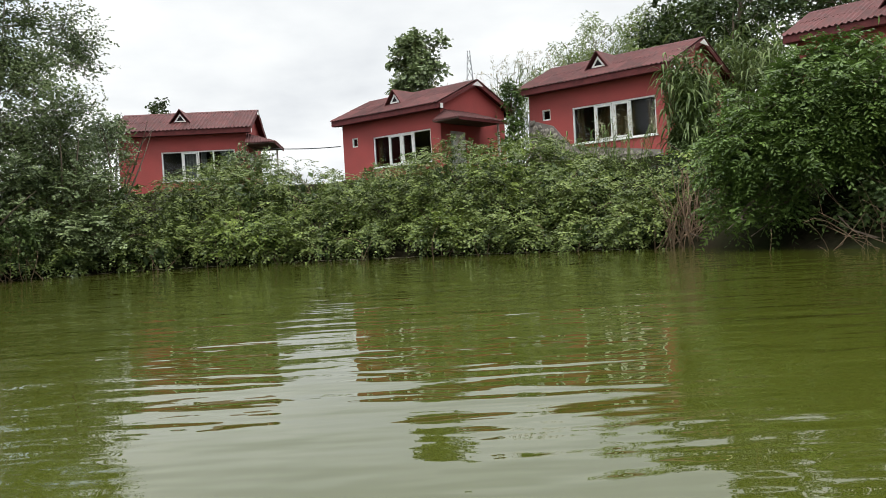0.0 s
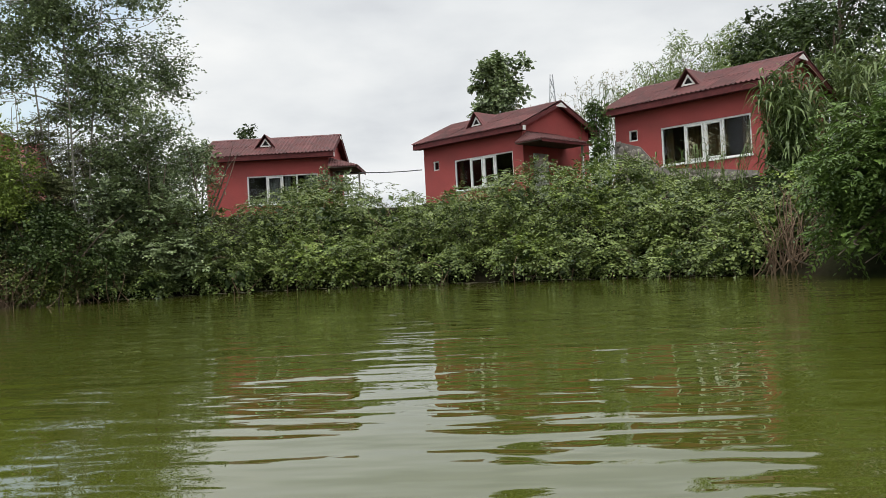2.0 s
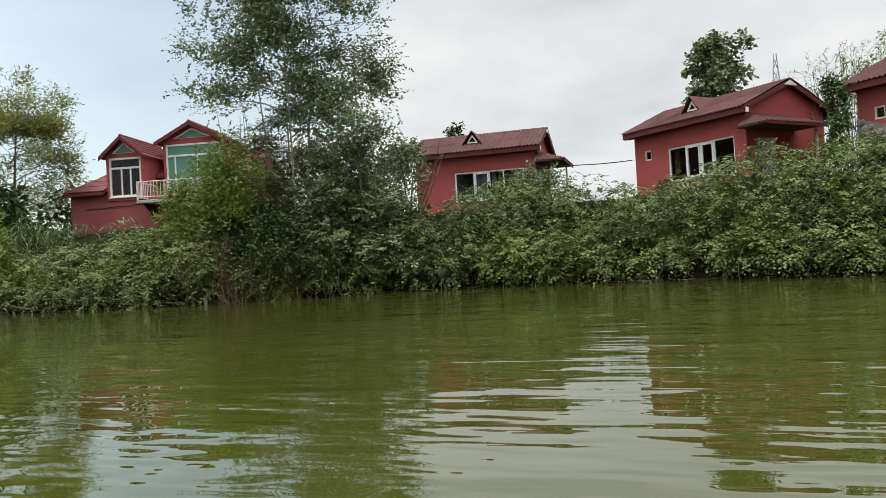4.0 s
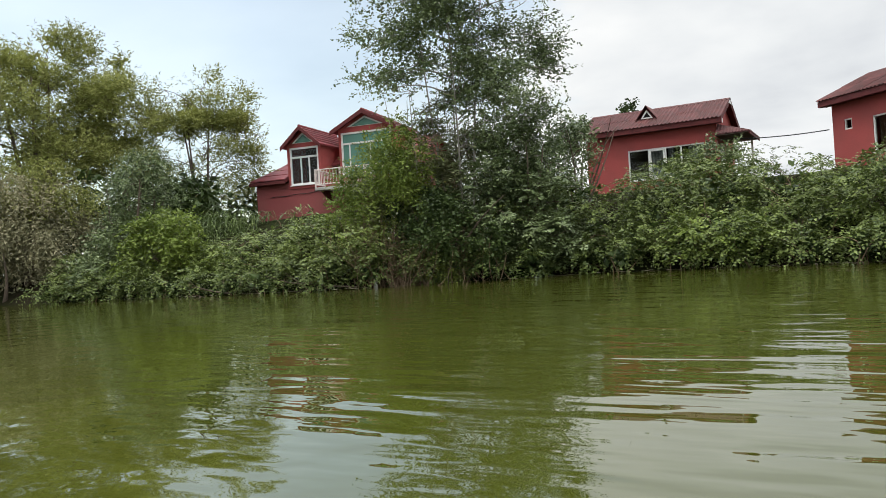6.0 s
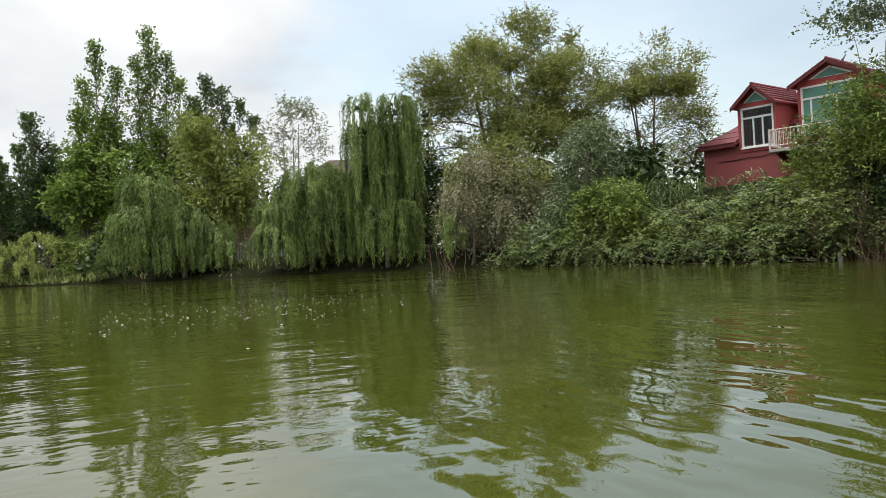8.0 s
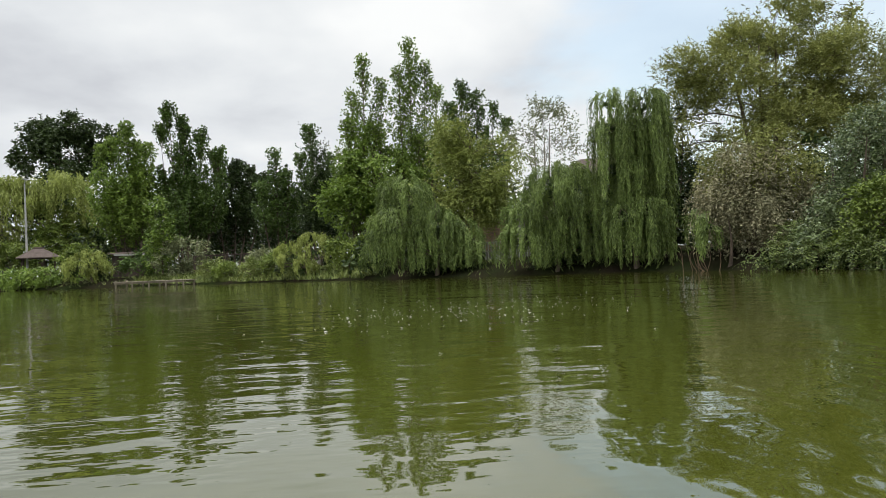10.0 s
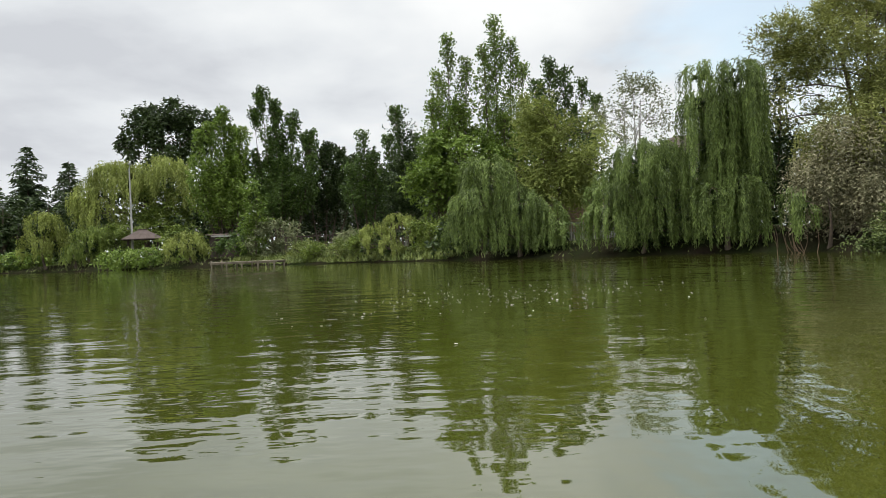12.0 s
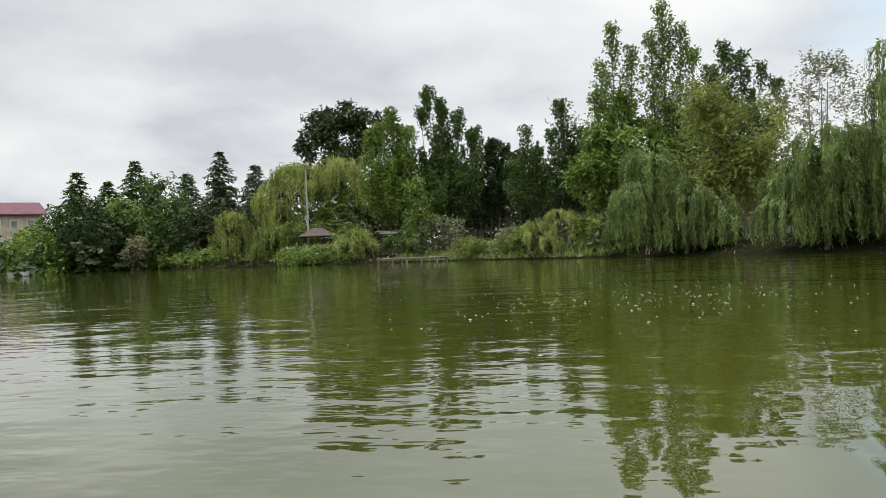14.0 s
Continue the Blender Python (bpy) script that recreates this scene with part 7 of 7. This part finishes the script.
# moored boat on the far shore
mb = thing("moored_boat", pose(-86.5, -70.2, 0.0, 0, 0, 60), "white flat-bottomed boat moored at the far bank", "boat")
s = Solid()
ring = lambda x, w, z0, z1: [(x, -w * 0.7, z0), (x, w * 0.7, z0), (x, w, z1), (x, -w, z1)]
R = [ring(-2.3, 0.8, -0.1, 0.5), ring(-1, 0.95, -0.15, 0.45), ring(1, 0.9, -0.15, 0.48), ring(2.3, 0.25, 0.1, 0.62)]
V = np.array(R).reshape(-1, 3)
s.add(V, Q=[(i * 4 + a, i * 4 + (a + 1) % 4, i * 4 + 4 + (a + 1) % 4, i * 4 + 4 + a) for i in range(3) for a in range(4)] + [(0, 3, 2, 1), (12, 13, 14, 15)])
part("hull", s, BOAT_WHITE, mb)
for y in (-0.95, 0.95):
    part("gunwale", Solid().tube([(-2.3, y * 0.85, 0.52), (-1, y, 0.47), (1, y * 0.95, 0.5), (2.3, y * 0.3, 0.64)], 0.05, 6), GREY_WOOD, mb)
for x in (-1.2, 1.0):
    part("canopy_post", Solid().tube([(x, 0.7, 0.4), (x, 0.7, 1.9)], 0.03, 5), STEEL, mb)

# lattice mast far behind the cottages, and the cable between two cottages
tx, ty = 9.6, 215
mast = thing("lattice_mast", pose(tx, ty, gz(tx, ty)), "far grey lattice power mast", "pylon")
h = 45.4
for sx_ in (-1, 1):
    for sy_ in (-1, 1):
        part("leg", Solid().tube([(sx_ * 3.4, sy_ * 3.4, -0.3), (sx_ * 1.6, sy_ * 1.6, 26), (sx_ * 0.3, sy_ * 0.3, h)], 0.11, 5), STEEL, mast)
lev = np.linspace(0, h - 1, 15)
half = np.interp(lev, (0, 26, h), (3.4, 1.6, 0.3))
for k in range(14):
    for s_ in (-1, 1):
        for swap in (0, 1):
            p, q = np.array([half[k], s_ * half[k], lev[k]]), np.array([-half[k + 1], s_ * half[k + 1], lev[k + 1]])
            p2, q2 = p * [-1, 1, 1], q * [-1, 1, 1]
            for u, v in ((p, q), (p2, q2)):
                if swap:
                    u, v = u[[1, 0, 2]], v[[1, 0, 2]]
                part("brace", Solid().tube([u, v], 0.05, 4), STEEL, mast)
wire = thing("power_cable", pose(0, 0, 0), "black cable slung between two cottages", "cable")
a, b = np.array([-8.2, 35.2, 4.75]), np.array([-4.3, 34.9, 4.55])
part("cable", Solid().tube(bent(a, b, (0, 0, -0.08), 9), 0.022, 5), CABLE, wire)

# dry stalks, twigs and litter at the water's edge
def stalks(base, label, n, h, w, d, r=0.012, lean=0.5):
    x, y = base
    z = gz(x, y)
    T = thing("dry_stalks", pose(x, y, z), label, "dead stems")
    s = Solid()
    for k in range(n):
        p = rng.normal(size=2) * [w, d]
        f = gz(x + p[0], y + p[1]) - z
        e = np.array([p[0] + lean * rng.normal() * 0.6, p[1] + lean * rng.normal() * 0.3 - 0.2, f + h * rng.uniform(0.4, 1.0)])
        s.tube(bent((p[0], p[1], max(f, -z) - 0.05), e, rng.normal(size=3) * 0.12, 5), np.linspace(r, r * 0.35, 5), 4)
    tagged(part("stem_tangle", s, DRY_STEM, T), kind="stuff")
    return T


stalks((5.3, 17.0), "dry brown reed stalks at the water", 70, 1.5, 0.45, 0.2, 0.016)
stalks((-13.3, 18.9), "tangled dry brown twigs at the water", 260, 1.7, 0.6, 0.25, 0.010, 0.9)
stalks((-12.3, 19.6), "tangled dry brown twigs at the water", 160, 2.0, 0.6, 0.25, 0.010, 0.8)
stalks((7.9, 12.6), "bare tangled twigs under a broad tree", 90, 1.0, 0.8, 0.5, 0.006, 1.0)
stalks((-28.5, 15.5), "pale bare stems under a bush", 14, 1.5, 0.8, 0.2, 0.012, 0.3)
for x, y, l, a in ((-13.9, 18.2, 2.6, 200), (5.9, 16.2, 1.2, 130), (-18.0, 17.4, 1.6, 185), (0.5, 20.2, 1.5, 170), (7.2, 12.2, 1.4, 100)):
    T = thing("fallen_branch", pose(x, y, 0.05, 0, 0, a), "bare fallen branch lying at the waterline", "branch")
    s = Solid().tube([(0, 0, 0.0), (l * 0.4, 0.1, 0.10), (l * 0.75, 0.0, 0.22), (l, 0.12, 0.45)], [0.022, 0.02, 0.015, 0.008], 6)
    s.tube([(l * 0.4, 0.1, 0.1), (l * 0.6, 0.35, 0.25), (l * 0.7, 0.5, 0.5)], [0.02, 0.014, 0.006], 5)
    part("branch", s, BARK, T)
pst = thing("mooring_post", pose(-13.35, 18.3, -0.5), "short pale mooring post in the water", "post")
part("post", Solid().tube([(0, 0, 0), (0.02, 0, 0.55), (0.03, 0, 0.80), (0.03, 0, 0.82)], [0.05, 0.05, 0.045, 0.03], 8), CONCRETE, pst)

P, E, N = [], [], []
for k in range(320):
    f = rng.normal(size=2)
    far = (k % 4 == 0) * abs(f[0])
    P.append((-12.2 + f[0] * 1.6 - 0.6 * f[1] - far * 5, 4.4 + f[1] * 1.4 + far * 2.0 * rng.normal(), 0.004))
    a = rng.uniform(0, 6.283)
    E.append((math.cos(a), math.sin(a), 0.08))
    N.append((0.1 * rng.normal(), 0.1 * rng.normal(), 1))
tagged(part("floating_feathers", leaf_mesh("floating_feathers", np.array(P), np.array(E), np.array(N), rng.uniform(0.018, 0.05, 320), 0.02), PETAL), "white feathers and petals drifting on the pond", "floating litter", kind="stuff")

# flotsam: pale reed bits and twigs drifted against the bank
fp, fe, fn = [], [], []
for p, inl in along_shore(5.0, -24.0, 0.11):
    if shore_distance([p + inl])[0] < 0:
        inl = -inl
    if rng.random() < 0.55:
        q = p - inl * rng.uniform(0.35, 0.95) + rng.normal(size=2) * 0.05
        t = np.array([-inl[1], inl[0]])
        a = rng.normal() * 0.5
        fp.append((q[0], q[1], 0.012))
        fe.append((t[0] * math.cos(a) + inl[0] * math.sin(a), t[1] * math.cos(a) + inl[1] * math.sin(a), 0.05))
        fn.append((0.1 * rng.normal(), 0.1 * rng.normal(), 1))
tagged(part("flotsam", leaf_mesh("flotsam", np.array(fp), np.array(fe), np.array(fn), rng.uniform(0.12, 0.45, len(fp)), rng.uniform(0.03, 0.07, len(fp))), GREY_WOOD), "pale reed bits and twigs drifted along the bank", "floating litter", kind="stuff")
